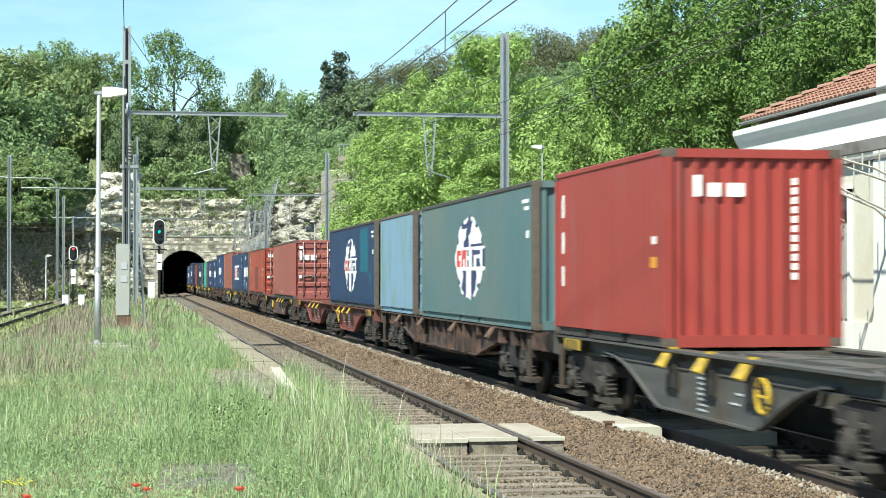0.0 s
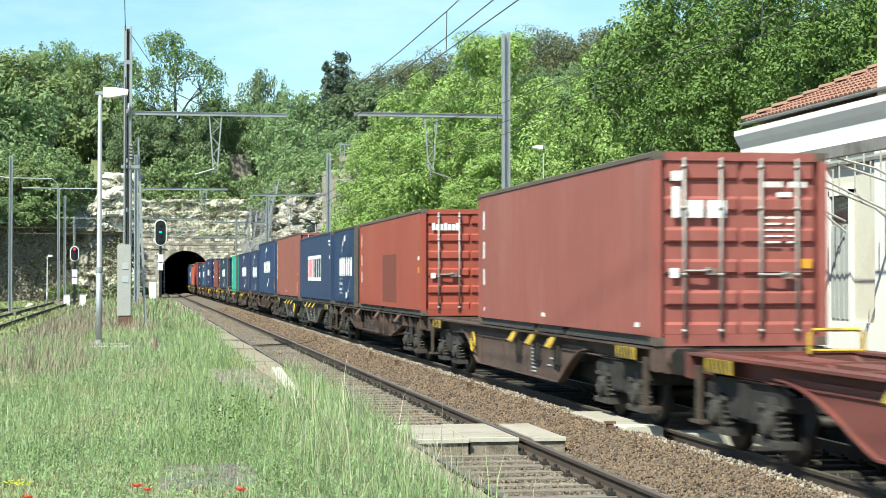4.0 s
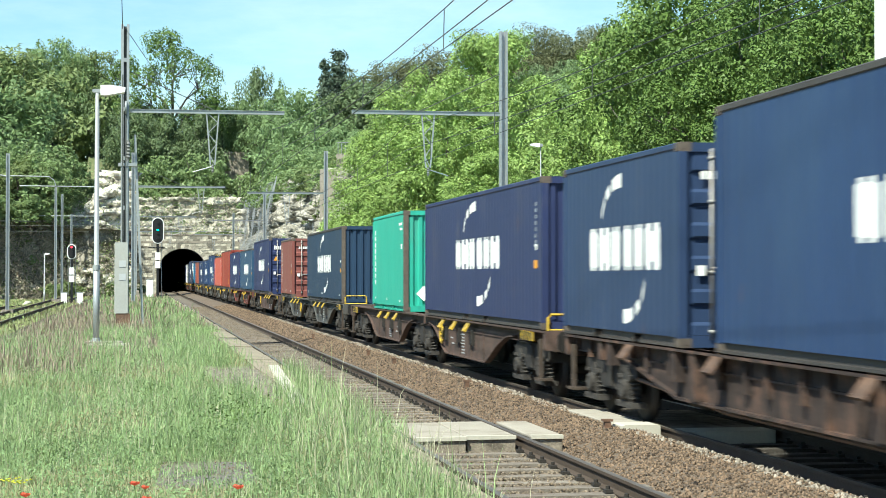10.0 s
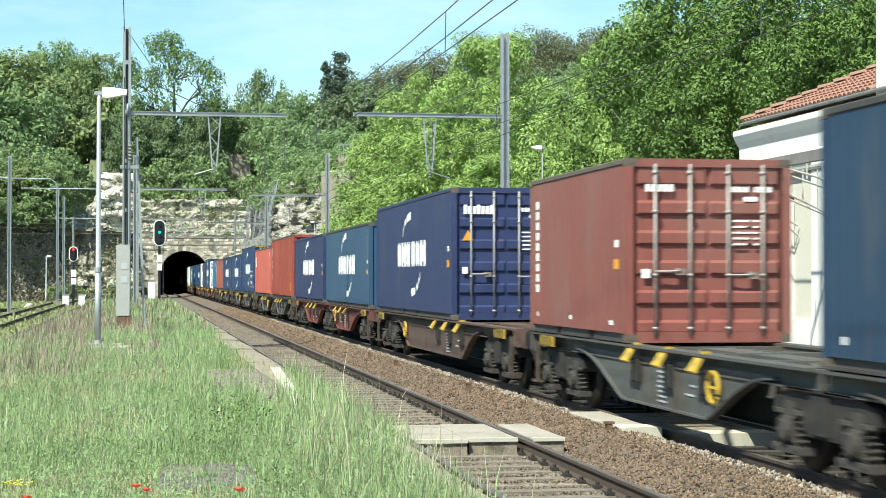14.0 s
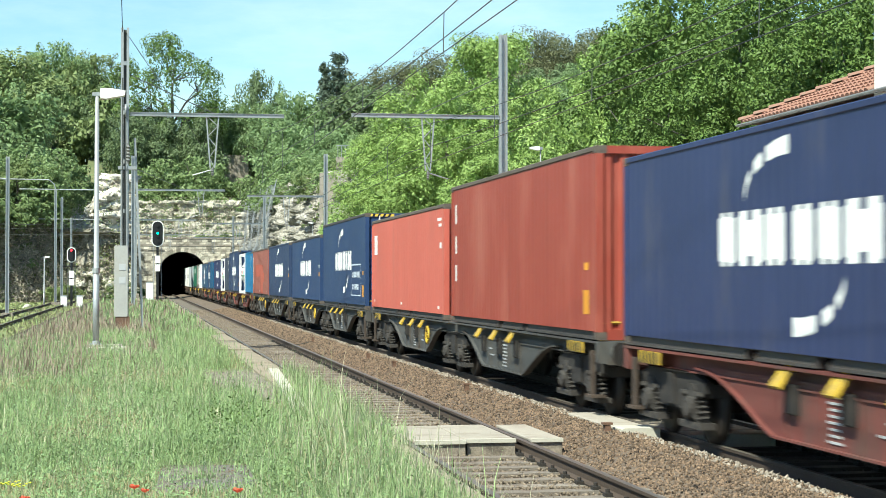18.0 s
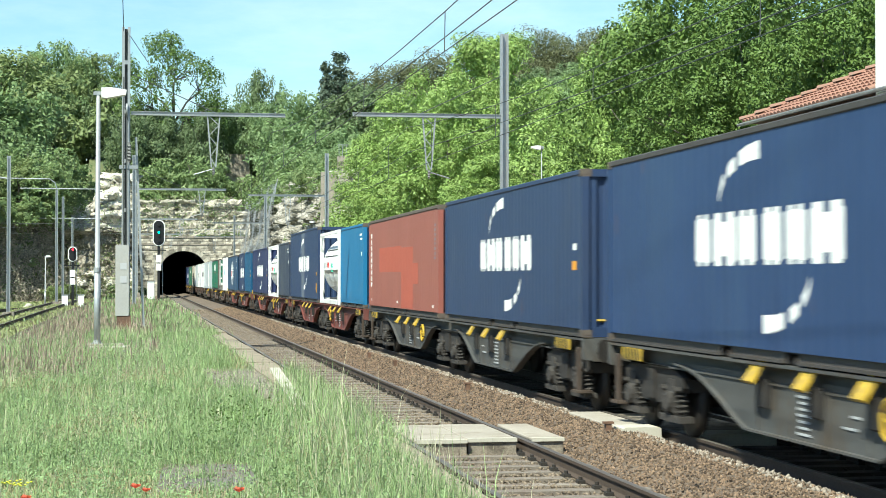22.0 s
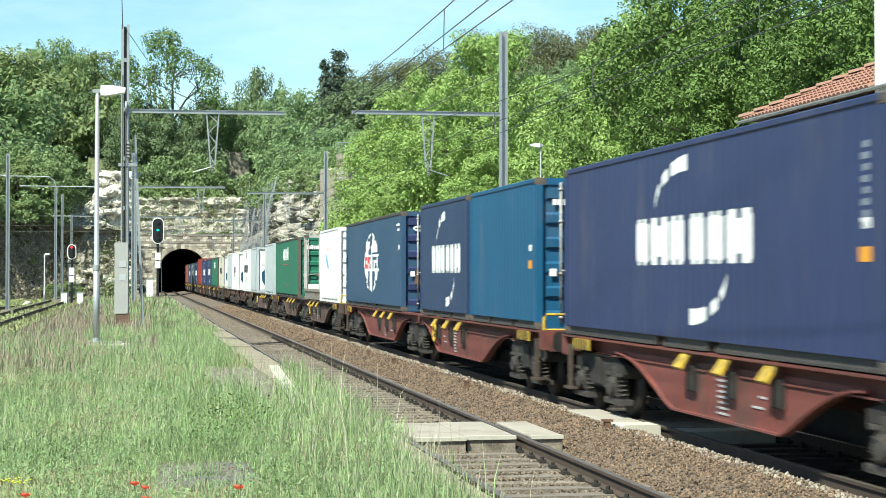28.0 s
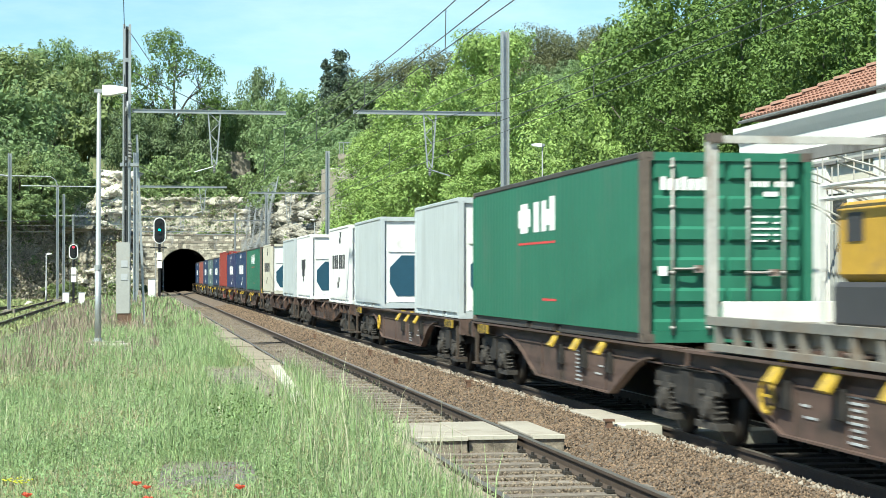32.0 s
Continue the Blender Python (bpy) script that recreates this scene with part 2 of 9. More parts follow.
M_ASPHALT = shader("platform_asphalt", (0.13, 0.12, 0.11), 0.95, var=0.3, scale=2, grain=60, bump=0.4, dirt=(0.17, 0.15, 0.10), dirt_amount=0.5, dirt_scale=0.8)
M_GRAVEL = shader("dry_gravel", (0.215, 0.19, 0.15), 0.95, var=0.4, scale=6, grain=45, bump=0.8, dirt=(0.14, 0.135, 0.09), dirt_amount=0.5, dirt_scale=1.5)
M_SOIL = shader("meadow_soil", (0.15, 0.155, 0.07), 0.95, var=0.45, scale=0.7, grain=12, bump=0.6, dirt=(0.20, 0.18, 0.15), dirt_amount=0.5, dirt_scale=0.6)
M_GROUND = shader("dry_ground", (0.15, 0.155, 0.075), 0.95, var=0.4, scale=0.3, grain=6, bump=0.6, dirt=(0.05, 0.08, 0.025), dirt_amount=0.6, dirt_scale=0.12)
M_GRASS = shader("grass_blade", (0.272, 0.364, 0.165), 0.6, var=0.3, scale=0.35, grain=2, bump=0, island=0.5, trans=0.35, spec=0.25)
M_HERB = shader("herb_leaf", (0.215, 0.305, 0.14), 0.6, var=0.35, scale=0.5, grain=3, bump=0, island=0.5, trans=0.35, spec=0.25)
M_STRAW = shader("dry_grass_blade", (0.44, 0.42, 0.29), 0.75, var=0.3, scale=0.6, grain=4, bump=0, island=0.4, trans=0.25)
M_WITHERED = shader("withered_grass_blade", (0.33, 0.295, 0.16), 0.8, var=0.3, scale=0.8, grain=3, bump=0, trans=0.2)
M_TURF = shader("yard_turf_blade", (0.29, 0.325, 0.135), 0.75, var=0.3, scale=0.2, grain=2, bump=0, trans=0.2)
M_PURPLE = shader("seed_head_grass", (0.29, 0.225, 0.175), 0.8, var=0.3, scale=0.6, grain=4, bump=0, island=0.4, trans=0.2)
M_POPPY = shader("poppy_petal", (0.80, 0.15, 0.085), 0.6, var=0.15, bump=0, trans=0.3)
M_BLOSSOM = shader("yellow_blossom", (0.58, 0.58, 0.06), 0.6, var=0.15, bump=0, trans=0.2)
M_BARK = shader("grey_brown_bark", (0.11, 0.098, 0.082), 0.95, var=0.35, scale=3, grain=18, bump=0.6, stretch=(1, 1, 0.3))
M_ROCK = shader("limestone", (0.42, 0.39, 0.335), 0.95, var=0.6, scale=1.1, grain=7.0, bump=1.0, bump_scale=5, dirt=(0.13, 0.125, 0.09), dirt_amount=0.6, dirt_scale=1.4, stretch=(0.7, 0.7, 1.3), relief=0.35)
M_ROCK_BEDDED = shader("bedded_limestone", (0.47, 0.435, 0.365), 0.95, var=0.6, scale=1.4, grain=7.0, bump=0.6, dirt=(0.16, 0.145, 0.10), dirt_amount=0.45, dirt_scale=0.9)
M_ROCK_PALE = shader("fresh_pale_limestone", (0.64, 0.595, 0.51), 0.95, var=0.3, scale=0.6, grain=4, bump=0.8, bump_scale=2.5, dirt=(0.17, 0.155, 0.115), dirt_amount=0.5, dirt_scale=0.5, stretch=(1, 1, 1.4), relief=0.3)
M_ROCK_DARK = shader("lichened_limestone", (0.36, 0.325, 0.27), 0.95, var=0.6, scale=1.4, grain=7, bump=1.0, bump_scale=4.5, dirt=(0.13, 0.125, 0.09), dirt_amount=0.65, dirt_scale=0.9, stretch=(1, 1, 0.6), relief=0.35)
M_MASONRY = shader("portal_stone", (0.43, 0.395, 0.325), 0.9, var=0.4, scale=0.8, grain=6, bump=0.5, rnd=0.5, dirt=(0.15, 0.13, 0.10), dirt_amount=0.5, dirt_scale=0.6)
M_SOOT = shader("sooty_tunnel_lining", (0.05, 0.043, 0.036), 1.0, var=0.4, scale=0.5, grain=5, bump=0.4)
M_BLACK = shader("black_enamel", (0.012, 0.012, 0.013), 0.45, var=0.2, bump=0.02)
M_WIRE = shader("copper_wire_patina", (0.085, 0.09, 0.088), 0.6, metal=0.4, var=0.1, bump=0)
M_INSULATOR = shader("grey_glass_insulator", (0.20, 0.20, 0.19), 0.25, var=0.1, bump=0)
M_PLASTER = shader("cream_plaster", (0.56, 0.525, 0.44), 0.9, var=0.07, scale=0.8, grain=18, bump=0.12, dirt=(0.5, 0.45, 0.36), dirt_amount=0.3, dirt_scale=0.8)
M_STUCCO_WHITE = shader("white_render", (0.66, 0.65, 0.62), 0.9, var=0.06, scale=0.8, grain=20, bump=0.1, dirt=(0.62, 0.6, 0.56), dirt_amount=0.25, dirt_scale=0.7)
M_TILE = shader("clay_roof_tile", (0.27, 0.135, 0.095), 0.85, var=0.3, scale=1.5, grain=20, bump=0.3, rnd=0.5, island=0.4, dirt=(0.17, 0.135, 0.11), dirt_amount=0.5, dirt_scale=1.6)
M_SHUTTER = shader("grey_shutter_paint", (0.36, 0.37, 0.35), 0.7, var=0.12, scale=2, grain=20, bump=0.1)
M_CANOPY = shader("cream_canopy_iron", (0.42, 0.41, 0.375), 0.6, var=0.15, scale=2, grain=20, dirt=(0.3, 0.22, 0.15), dirt_amount=0.3, dirt_scale=2)
M_GUTTER = shader("grey_zinc_gutter", (0.20, 0.20, 0.195), 0.55, metal=0.3, var=0.25, scale=2, grain=20, bump=0.05)
M_CANOPY_TOP = shader("weathered_canopy_sheet", (0.20, 0.19, 0.18), 0.7, var=0.2, dirt=(0.1, 0.09, 0.08), dirt_amount=0.4)
M_GLASSY = shader("dark_window_glass", (0.03, 0.035, 0.04), 0.08, var=0.1, bump=0, spec=0.6)
M_WHEEL = shader("wheel_steel", (0.035, 0.031, 0.028), 0.6, metal=0.4, var=0.25, dirt=(0.05, 0.04, 0.035), dirt_amount=0.5, dirt_scale=3)
M_BOGIE = shader("grimy_bogie_steel", (0.030, 0.027, 0.025), 0.85, metal=0.1, var=0.3, scale=4, dirt=(0.045, 0.036, 0.03), dirt_amount=0.35, dirt_scale=4)
M_SPRING = shader("dusty_spring_steel", (0.055, 0.049, 0.044), 0.75, metal=0.1, var=0.3, scale=6, dirt=(0.05, 0.042, 0.036), dirt_amount=0.4, dirt_scale=6)
WAGON = dict(grey=shader("wagon_grey", (0.075, 0.075, 0.072), 0.7, var=0.22, scale=1.5, grain=15, bump=0.1, dirt=(0.075, 0.06, 0.045), dirt_amount=0.45, dirt_scale=1.3, rnd=0.15),
             red=shader("wagon_oxide_red", (0.15, 0.045, 0.036), 0.7, var=0.22, scale=1.5, grain=15, bump=0.1, dirt=(0.10, 0.055, 0.045), dirt_amount=0.45, dirt_scale=1.3, rnd=0.15),
             rusty=shader("wagon_rusted_black", (0.05, 0.034, 0.029), 0.8, var=0.35, scale=2.5, grain=18, bump=0.2, dirt=(0.16, 0.088, 0.06), dirt_amount=0.42, dirt_scale=2.6, rnd=0.2),
             brown=shader("wagon_grimy_brown", (0.095, 0.06, 0.048), 0.75, var=0.25, scale=1.5, grain=15, bump=0.15, dirt=(0.05, 0.038, 0.03), dirt_amount=0.5, dirt_scale=2.2, rnd=0.15))


def glow(name, color, strength):
    m = bpy.data.materials.new(name)
    m.use_nodes = True
    b = m.node_tree.nodes["Principled BSDF"]
    b.inputs["Base Color"].default_value = (*color, 1)
    b.inputs["Emission Color"].default_value = (*color, 1)
    b.inputs["Emission Strength"].default_value = strength
    return m


M_GREEN_LIGHT = glow("green_signal_light", (0.02, 0.75, 0.5), 1.3)
M_RED_LIGHT = glow("red_signal_light", (0.9, 0.02, 0.04), 1.5)
LEAF = dict(
    plane=shader("bright_plane_leaf", (0.258, 0.362, 0.105), 0.5, var=0.3, scale=0.25, grain=1.2, bump=0, island=0.28, trans=0.18, spec=0.25),
    maple=shader("deep_green_leaf", (0.108, 0.170, 0.042), 0.5, var=0.3, scale=0.25, grain=1.2, bump=0, island=0.28, trans=0.12, spec=0.2),
    oak=shader("mid_green_leaf", (0.235, 0.33, 0.145), 0.55, var=0.3, scale=0.2, grain=1.0, bump=0, island=0.28, trans=0.4, rnd=0),
    dark=shader("holm_oak_leaf", (0.165, 0.225, 0.105), 0.55, var=0.3, scale=0.2, grain=1.0, bump=0, island=0.28, trans=0.35),
    pine=shader("cypress_scale_leaf", (0.09, 0.125, 0.085), 0.6, var=0.25, scale=0.2, grain=1.0, bump=0, island=0.5, trans=0.2),
    bush=shader("fresh_shrub_leaf", (0.215, 0.295, 0.118), 0.55, var=0.3, scale=0.2, grain=1.0, bump=0, island=0.28, trans=0.3),
    dead=shader("dead_brush", (0.43, 0.375, 0.29), 0.9, var=0.3, scale=0.4, grain=2.0, bump=0, island=0.4, trans=0.1),
    ridge=shader("dry_pine_needle", (0.165, 0.178, 0.09), 0.6, var=0.3, scale=0.2, grain=1.0, bump=0, island=0.28, trans=0.35),
    olive=shader("dusty_shrub_leaf", (0.205, 0.26, 0.1), 0.6, var=0.3, scale=0.3, grain=1.0, bump=0, island=0.28, trans=0.35))


# ---- mesh building ----
class Geo:
    """Collects vertices and faces of one mesh."""

    def __init__(self):
        self.v, self.f = [], []

    def add(self, verts, faces):
        k = len(self.v)
        self.v += [tuple(p) for p in verts]
        self.f += [tuple(i + k for i in q) for q in faces]
        return self

    def box(self, x0, x1, y0, y1, z0, z1, ch=0.0):
        if ch:
            c = min(ch, 0.45 * abs(x1 - x0), 0.45 * abs(z1 - z0))
            prof = [(x0 + c, z0), (x1 - c, z0), (x1, z0 + c), (x1, z1 - c), (x1 - c, z1), (x0 + c, z1), (x0, z1 - c), (x0, z0 + c)]
            return self.prism_y(prof, y0, y1)
        p = [(x, y, z) for z in (z0, z1) for y in (y0, y1) for x in (x0, x1)]
        return self.add(p, [(0, 2, 3, 1), (4, 5, 7, 6), (0, 1, 5, 4), (2, 6, 7, 3), (0, 4, 6, 2), (1, 3, 7, 5)])

    def prism_y(self, prof, y0, y1):
        """prof: (x, z) counter-clockwise seen from -y."""
        n = len(prof)
        p = [(x, y0, z) for x, z in prof] + [(x, y1, z) for x, z in prof]
        fs = [tuple(range(n)), tuple(range(2 * n - 1, n - 1, -1))]
        fs += [(i, i + n, (i + 1) % n + n, (i + 1) % n) for i in range(n)]
        return self.add(p, fs)

    def prism_x(self, prof, x0, x1):
        """prof: (y, z)."""
        n = len(prof)
        p = [(x0, y, z) for y, z in prof] + [(x1, y, z) for y, z in prof]
        fs = [tuple(range(n - 1, -1, -1)), tuple(range(n, 2 * n))]
        fs += [(i, (i + 1) % n, (i + 1) % n + n, i + n) for i in range(n)]
        return self.add(p, fs)

    def prism_z(self, prof, z0, z1):
        """prof: (x, y) counter-clockwise from above."""
        n = len(prof)
        p = [(x, y, z0) for x, y in prof] + [(x, y, z1) for x, y in prof]
        fs = [tuple(range(n - 1, -1, -1)), tuple(range(n, 2 * n))]
        fs += [(i, (i + 1) % n, (i + 1) % n + n, i + n) for i in range(n)]
        return self.add(p, fs)

    def tube(self, pts, r, seg=8, caps=True):
        """A tube along points; r a radius or a list of radii."""
        pts = [Vector(p) for p in pts]
        rs = r if isinstance(r, (list, tuple)) else [r] * len(pts)
        rings = []
        for i, p in enumerate(pts):
            d = (pts[min(i + 1, len(pts) - 1)] - pts[max(i - 1, 0)]).normalized()
            a = d.orthogonal().normalized() if abs(d.z) > 0.9 else d.cross(Vector((0, 0, 1))).normalized()
            b = d.cross(a)
            rings.append([p + (a * math.cos(2 * math.pi * j / seg) + b * math.sin(2 * math.pi * j / seg)) * rs[i] for j in range(seg)])
        vs = [q for ring in rings for q in ring]
        fs = [(i * seg + j, i * seg + (j + 1) % seg, (i + 1) * seg + (j + 1) % seg, (i + 1) * seg + j) for i in range(len(pts) - 1) for j in range(seg)]
        if caps:
            fs += [tuple(range(seg - 1, -1, -1)), tuple(range((len(pts) - 1) * seg, len(pts) * seg))]
        return self.add(vs, fs)

    def beam(self, p, q, w, h):
        """A rectangular bar from p to q."""
        p, q = Vector(p), Vector(q)
        d = (q - p).normalized()
        a = d.cross(Vector((0, 0, 1)))
        a = (a if a.length > 1e-3 else Vector((1, 0, 0))).normalized()
        b = a.cross(d).normalized()
        vs = [e + a * (w / 2 * i) + b * (h / 2 * j) for e in (p, q) for i, j in ((-1, -1), (1, -1), (1, 1), (-1, 1))]
        return self.add(vs, [(0, 1, 2, 3), (7, 6, 5, 4), (0, 4, 5, 1), (1, 5, 6, 2), (2, 6, 7, 3), (3, 7, 4, 0)])

    def lathe(self, prof, seg=20, axis="z", at=(0, 0, 0)):
        """prof: (radius, height) points."""
        vs, n = [], len(prof)
        for r, h in prof:
            for j in range(seg):
                a = 2 * math.pi * j / seg
                c, s = r * math.cos(a), r * math.sin(a)
                q = (c, s, h) if axis == "z" else (h, c, s) if axis == "x" else (s, h, c)
                vs.append((q[0] + at[0], q[1] + at[1], q[2] + at[2]))
        fs = [(i * seg + j, i * seg + (j + 1) % seg, (i + 1) * seg + (j + 1) % seg, (i + 1) * seg + j) for i in range(n - 1) for j in range(seg)]
        fs += [tuple(range(seg - 1, -1, -1)), tuple(range((n - 1) * seg, n * seg))]
        return self.add(vs, fs)

    def mesh(self, name, smooth=False):
        me = bpy.data.meshes.new(name)
        me.from_pydata(self.v, [], self.f)
        me.validate()
        if smooth:
            me.shade_smooth()
        return me


def arrays_mesh(name, verts, faces):
    """A mesh from numpy arrays of vertices and of triangles or quads."""
    me = bpy.data.meshes.new(name)
    k = faces.shape[1]
    me.vertices.add(len(verts))
    me.vertices.foreach_set("co", np.ascontiguousarray(verts, dtype=np.float32).ravel())
    me.loops.add(len(faces) * k)
    me.loops.foreach_set("vertex_index", np.ascontiguousarray(faces, dtype=np.int32).ravel())
    me.polygons.add(len(faces))
    me.polygons.foreach_set("loop_start", np.arange(len(faces), dtype=np.int32) * k)
    me.update(calc_edges=True)
    me.validate()
    return me


def thing(name, label, category, at=None, group="", kind=""):
    ob = new(name)
    if at is not None:
        ob.matrix_world = at
    return tagged(ob, label, category, group, kind)


def part(name, geo, material, parent=None, label="", smooth=False, at=None):
    """One mesh object under a thing or under a part."""
    me = geo if isinstance(geo, bpy.types.Mesh) else geo.mesh(name, smooth)
    if material is not None and not me.materials:
        me.materials.append(material)
    ob = new(name, me)
    if parent is not None:
        ob.parent = parent
    if at is not None:
        ob.matrix_local = at
    return tagged(ob, label)


def solid(name, geo, material, label, category, group="", kind="", smooth=False, at=None):
    """A thing that is one mesh."""
    ob = part(name, geo, material, None, label, smooth, at)
    return tagged(ob, label, category, group, kind)
TRACK_1, TRACK_2 = 4.13, 7.90      # centre lines; rail tops at z = 0


# ---- the lie of the land ----
# foot of the cliffs in plan, from the far left round the tunnel mouth to the far right
CLIFF = [(-160, 120), (-60, 178), (-20, 200), (-6, 209.5), (-2.2, 212), (-8.0, 224), (-9.3, 256), (15.0, 256), (16.5, 205), (17.5, 170), (19.5, 135), (27, 112), (60, 98), (240, 80)]
PORTAL_Y = 255.0


def cliff_distance(x, y):
    """How far a point lies behind the foot of the cliffs (negative: before it), and how far along."""
    P = np.stack([x.ravel(), y.ravel()], 1)
    best = np.full(len(P), 1e9)
    side = np.zeros(len(P))
    for (ax, ay), (bx, by) in zip(CLIFF, CLIFF[1:]):
        a, d = np.array((ax, ay)), np.array((bx - ax, by - ay))
        t = np.clip(((P - a) @ d) / (d @ d), 0, 1)
        q = P - (a + t[:, None] * d)
        r = np.hypot(q[:, 0], q[:, 1])
        s = np.sign(d[0] * q[:, 1] - d[1] * q[:, 0])
        near = r < best - 1e-6
        best, side = np.where(near, r, best), np.where(near, s, side)
    return (best * side).reshape(x.shape)


def hill_height(x, y, foot=0.6):
    s = cliff_distance(x, y)
    up = np.clip(s, 0, None)
    steep = 0.36 - 0.08 * np.clip((x - 10) / 10, 0, 1)
    z = 9.5 + np.minimum(up, 46) * steep + np.clip(up - 46, 0, 200) * 0.05
    wave = 1.6 * np.sin(x * 0.13 + 1.0) * np.sin(y * 0.11) + 1.0 * np.sin(x * 0.31 + y * 0.17)
    z = z + wave * np.clip(up / 12, 0, 1)
    return np.where(s > foot, z, -0.55)


def make_ground():
    xs = np.concatenate([np.array([-4000, -1500, -600]), np.arange(-300, -60, 12), np.arange(-60, 80, 2.0), np.arange(80, 320, 12), np.array([600, 1500, 4000])])
    ys = np.concatenate([np.array([-4000, -1500, -500, -200, -80]), np.arange(-40, 100, 8), np.arange(100, 290, 2.0), np.arange(290, 720, 14), np.array([900, 1500, 4500])])
    X, Y = np.meshgrid(xs, ys)
    Z = hill_height(X, Y, 5.0)
    nx, ny = len(xs), len(ys)
    v = np.stack([X.ravel(), Y.ravel(), Z.ravel()], 1)
    i, j = np.meshgrid(np.arange(nx - 1), np.arange(ny - 1))
    a = (j * nx + i).ravel()
    f = np.stack([a, a + 1, a + nx + 1, a + nx], 1)
    zc = v[f][:, :, 2]
    c = v[f].mean(1)
    # the mouth of the tunnel stays open
    hole = (c[:, 0] > 0.5) & (c[:, 0] < 12.5) & (zc.min(1) < 0) & (zc.max(1) > 2) & (c[:, 1] > 200)
    ob = part("ground", arrays_mesh("ground", v, f[~hole]), M_GROUND)
    ob.data.shade_smooth()
    return tagged(ob, "dry earth and scrub ground rising into a wooded hill", "ground", kind="structure")


make_ground()


def rock_wall(name, path, heights, material, label, rough=1.0, step=0.42, lean=0.12, beds=0.62, blocky=1.0, creased=0.45):
    """A cliff along a plan path: a ragged sheet with ledges, seamed by beds of rock."""
    pts = [Vector((*p, 0)) for p in path]
    lens = [0]
    for a, b in zip(pts, pts[1:]):
        lens.append(lens[-1] + (b - a).length)
    nu = int(lens[-1] / step) + 1
    nv = int(max(heights) / (step * 0.6)) + 1
    V = np.zeros((nu, nv, 3))
    for i in range(nu):
        u = lens[-1] * i / (nu - 1)
        k = max(j for j in range(len(lens) - 1) if lens[j] <= u + 1e-6)
        t = (u - lens[k]) / (lens[k + 1] - lens[k])
        p, d = pts[k].lerp(pts[k + 1], t), (pts[k + 1] - pts[k]).normalized()
        nrm = Vector((d.y, -d.x, 0))
        H = heights[k] + (heights[k + 1] - heights[k]) * t
        for j in range(nv):
            w = j / (nv - 1)
            z = -0.6 + (H + 0.6) * w
            warp = 0.7 * noise.noise(Vector((u * 0.07, 1.0, z * 0.1)))
            bed = noise.cell(Vector((u * 0.05 + warp, 3.0, z * beds + warp)))
            big = noise.noise(Vector((u * 0.12, 7.0, z * 0.16)))
            block = noise.cell(Vector((u * 0.40 + warp, 11.0, z * 0.75 + warp))) - 0.5
            chip = noise.cell(Vector((u * 1.15 + 3 * warp, 13.0, z * 1.7))) - 0.5
            tiny = noise.noise(Vector((u * 1.7, 5.0, z * 2.2)))
            slant = u * 0.75 + z * 0.66
            crease = 1 - 2 * abs(noise.noise(Vector((u * 0.9 + warp, 17.0, z * 1.1)))) - 0.8 * abs(noise.noise(Vector((u * 2.3, 19.0, z * 2.6))))
            seam = noise.cell(Vector((slant * 0.9, 23.0, z * 0.12))) - 0.5
            out = rough * (0.9 * big + blocky * (0.5 * bed + 0.6 * block + 0.35 * chip) + creased * crease + 0.35 * seam + 0.25 * tiny) - lean * z - (7.0 if j == nv - 1 else 0)
            q = p + nrm * out
            V[i, j] = (q.x, q.y, z + 0.25 * tiny)
    i, j = np.meshgrid(np.arange(nu - 1), np.arange(nv - 1), indexing="ij")
    a = (i * nv + j).ravel()
    f = np.stack([a, a + nv, a + nv + 1, a + 1], 1)
    ob = part(name, arrays_mesh(name, V.reshape(-1, 3), f), material)
    return tagged(ob, label, "cliff", kind="structure")


rock_wall("cliff_left", [(-70, 171), (-60, 177), (-20, 199), (-7, 210)], [10, 10.5, 11.0, 11.0], M_ROCK_DARK, "dark weathered limestone cliff beside the yard", 0.75, 0.3, 0.34, 1.1, 1.1, 0.25)
rock_wall("cliff_right", [(15.2, 255), (16.3, 205), (17.3, 170), (19.3, 135), (27, 111), (60, 97)], [13, 13.5, 13.0, 11.0, 10, 10], M_ROCK, "pale limestone cutting above the line", 1.0, 0.34, 0.12, 0.9, 1.5, 0.2)


def cliff_over_portal():
    """The bedded rock above the tunnel mouth, back from the masonry."""
    ob = rock_wall("cliff_over_tunnel", [(-9.8, 253.8), (15.9, 253.8)], [13.6, 13.9], M_ROCK_BEDDED, "bedded pale limestone face above the tunnel mouth", 0.6, 0.2, 0.3, 1.6, 1.3, 0.15)
    me = ob.data
    bm = bmesh.new()
    bm.from_mesh(me)
    bmesh.ops.delete(bm, geom=[f for f in bm.faces if f.calc_center_median().z < 8.1 and f.calc_center_median().x > -3.6], context="FACES")
    bm.to_mesh(me)
    bm.free()


cliff_over_portal()
rock_wall("cliff_scar", [(-8.0, 207.6), (-5.4, 206.3), (-0.6, 206.0)], [11.0, 15.0, 14.8], M_ROCK_PALE, "fresh pale scar in the limestone beside the tunnel", 0.9, 0.3, 0.36, 0.5, 1.6, 0.35)
rock_wall("cliff_foot", [(-8.8, 208.2), (-5.8, 206.0), (-0.4, 206.6), (-1.2, 211.0), (-7.4, 222.0)], [7.6, 8.2, 7.6, 7.2, 6.8], M_ROCK_DARK, "dark overgrown rock foot beside the tunnel", 0.6, 0.3, 0.12, 1.0, 1.1, 0.2)


rock_wall("cliff_side", [(-7.6, 223.0), (-9.2, 257.0)], [12.0, 13.0], M_ROCK_DARK, "overgrown rock side of the tunnel cutting", 0.6, 0.5, 0.12, 1.0, 1.1, 0.2)


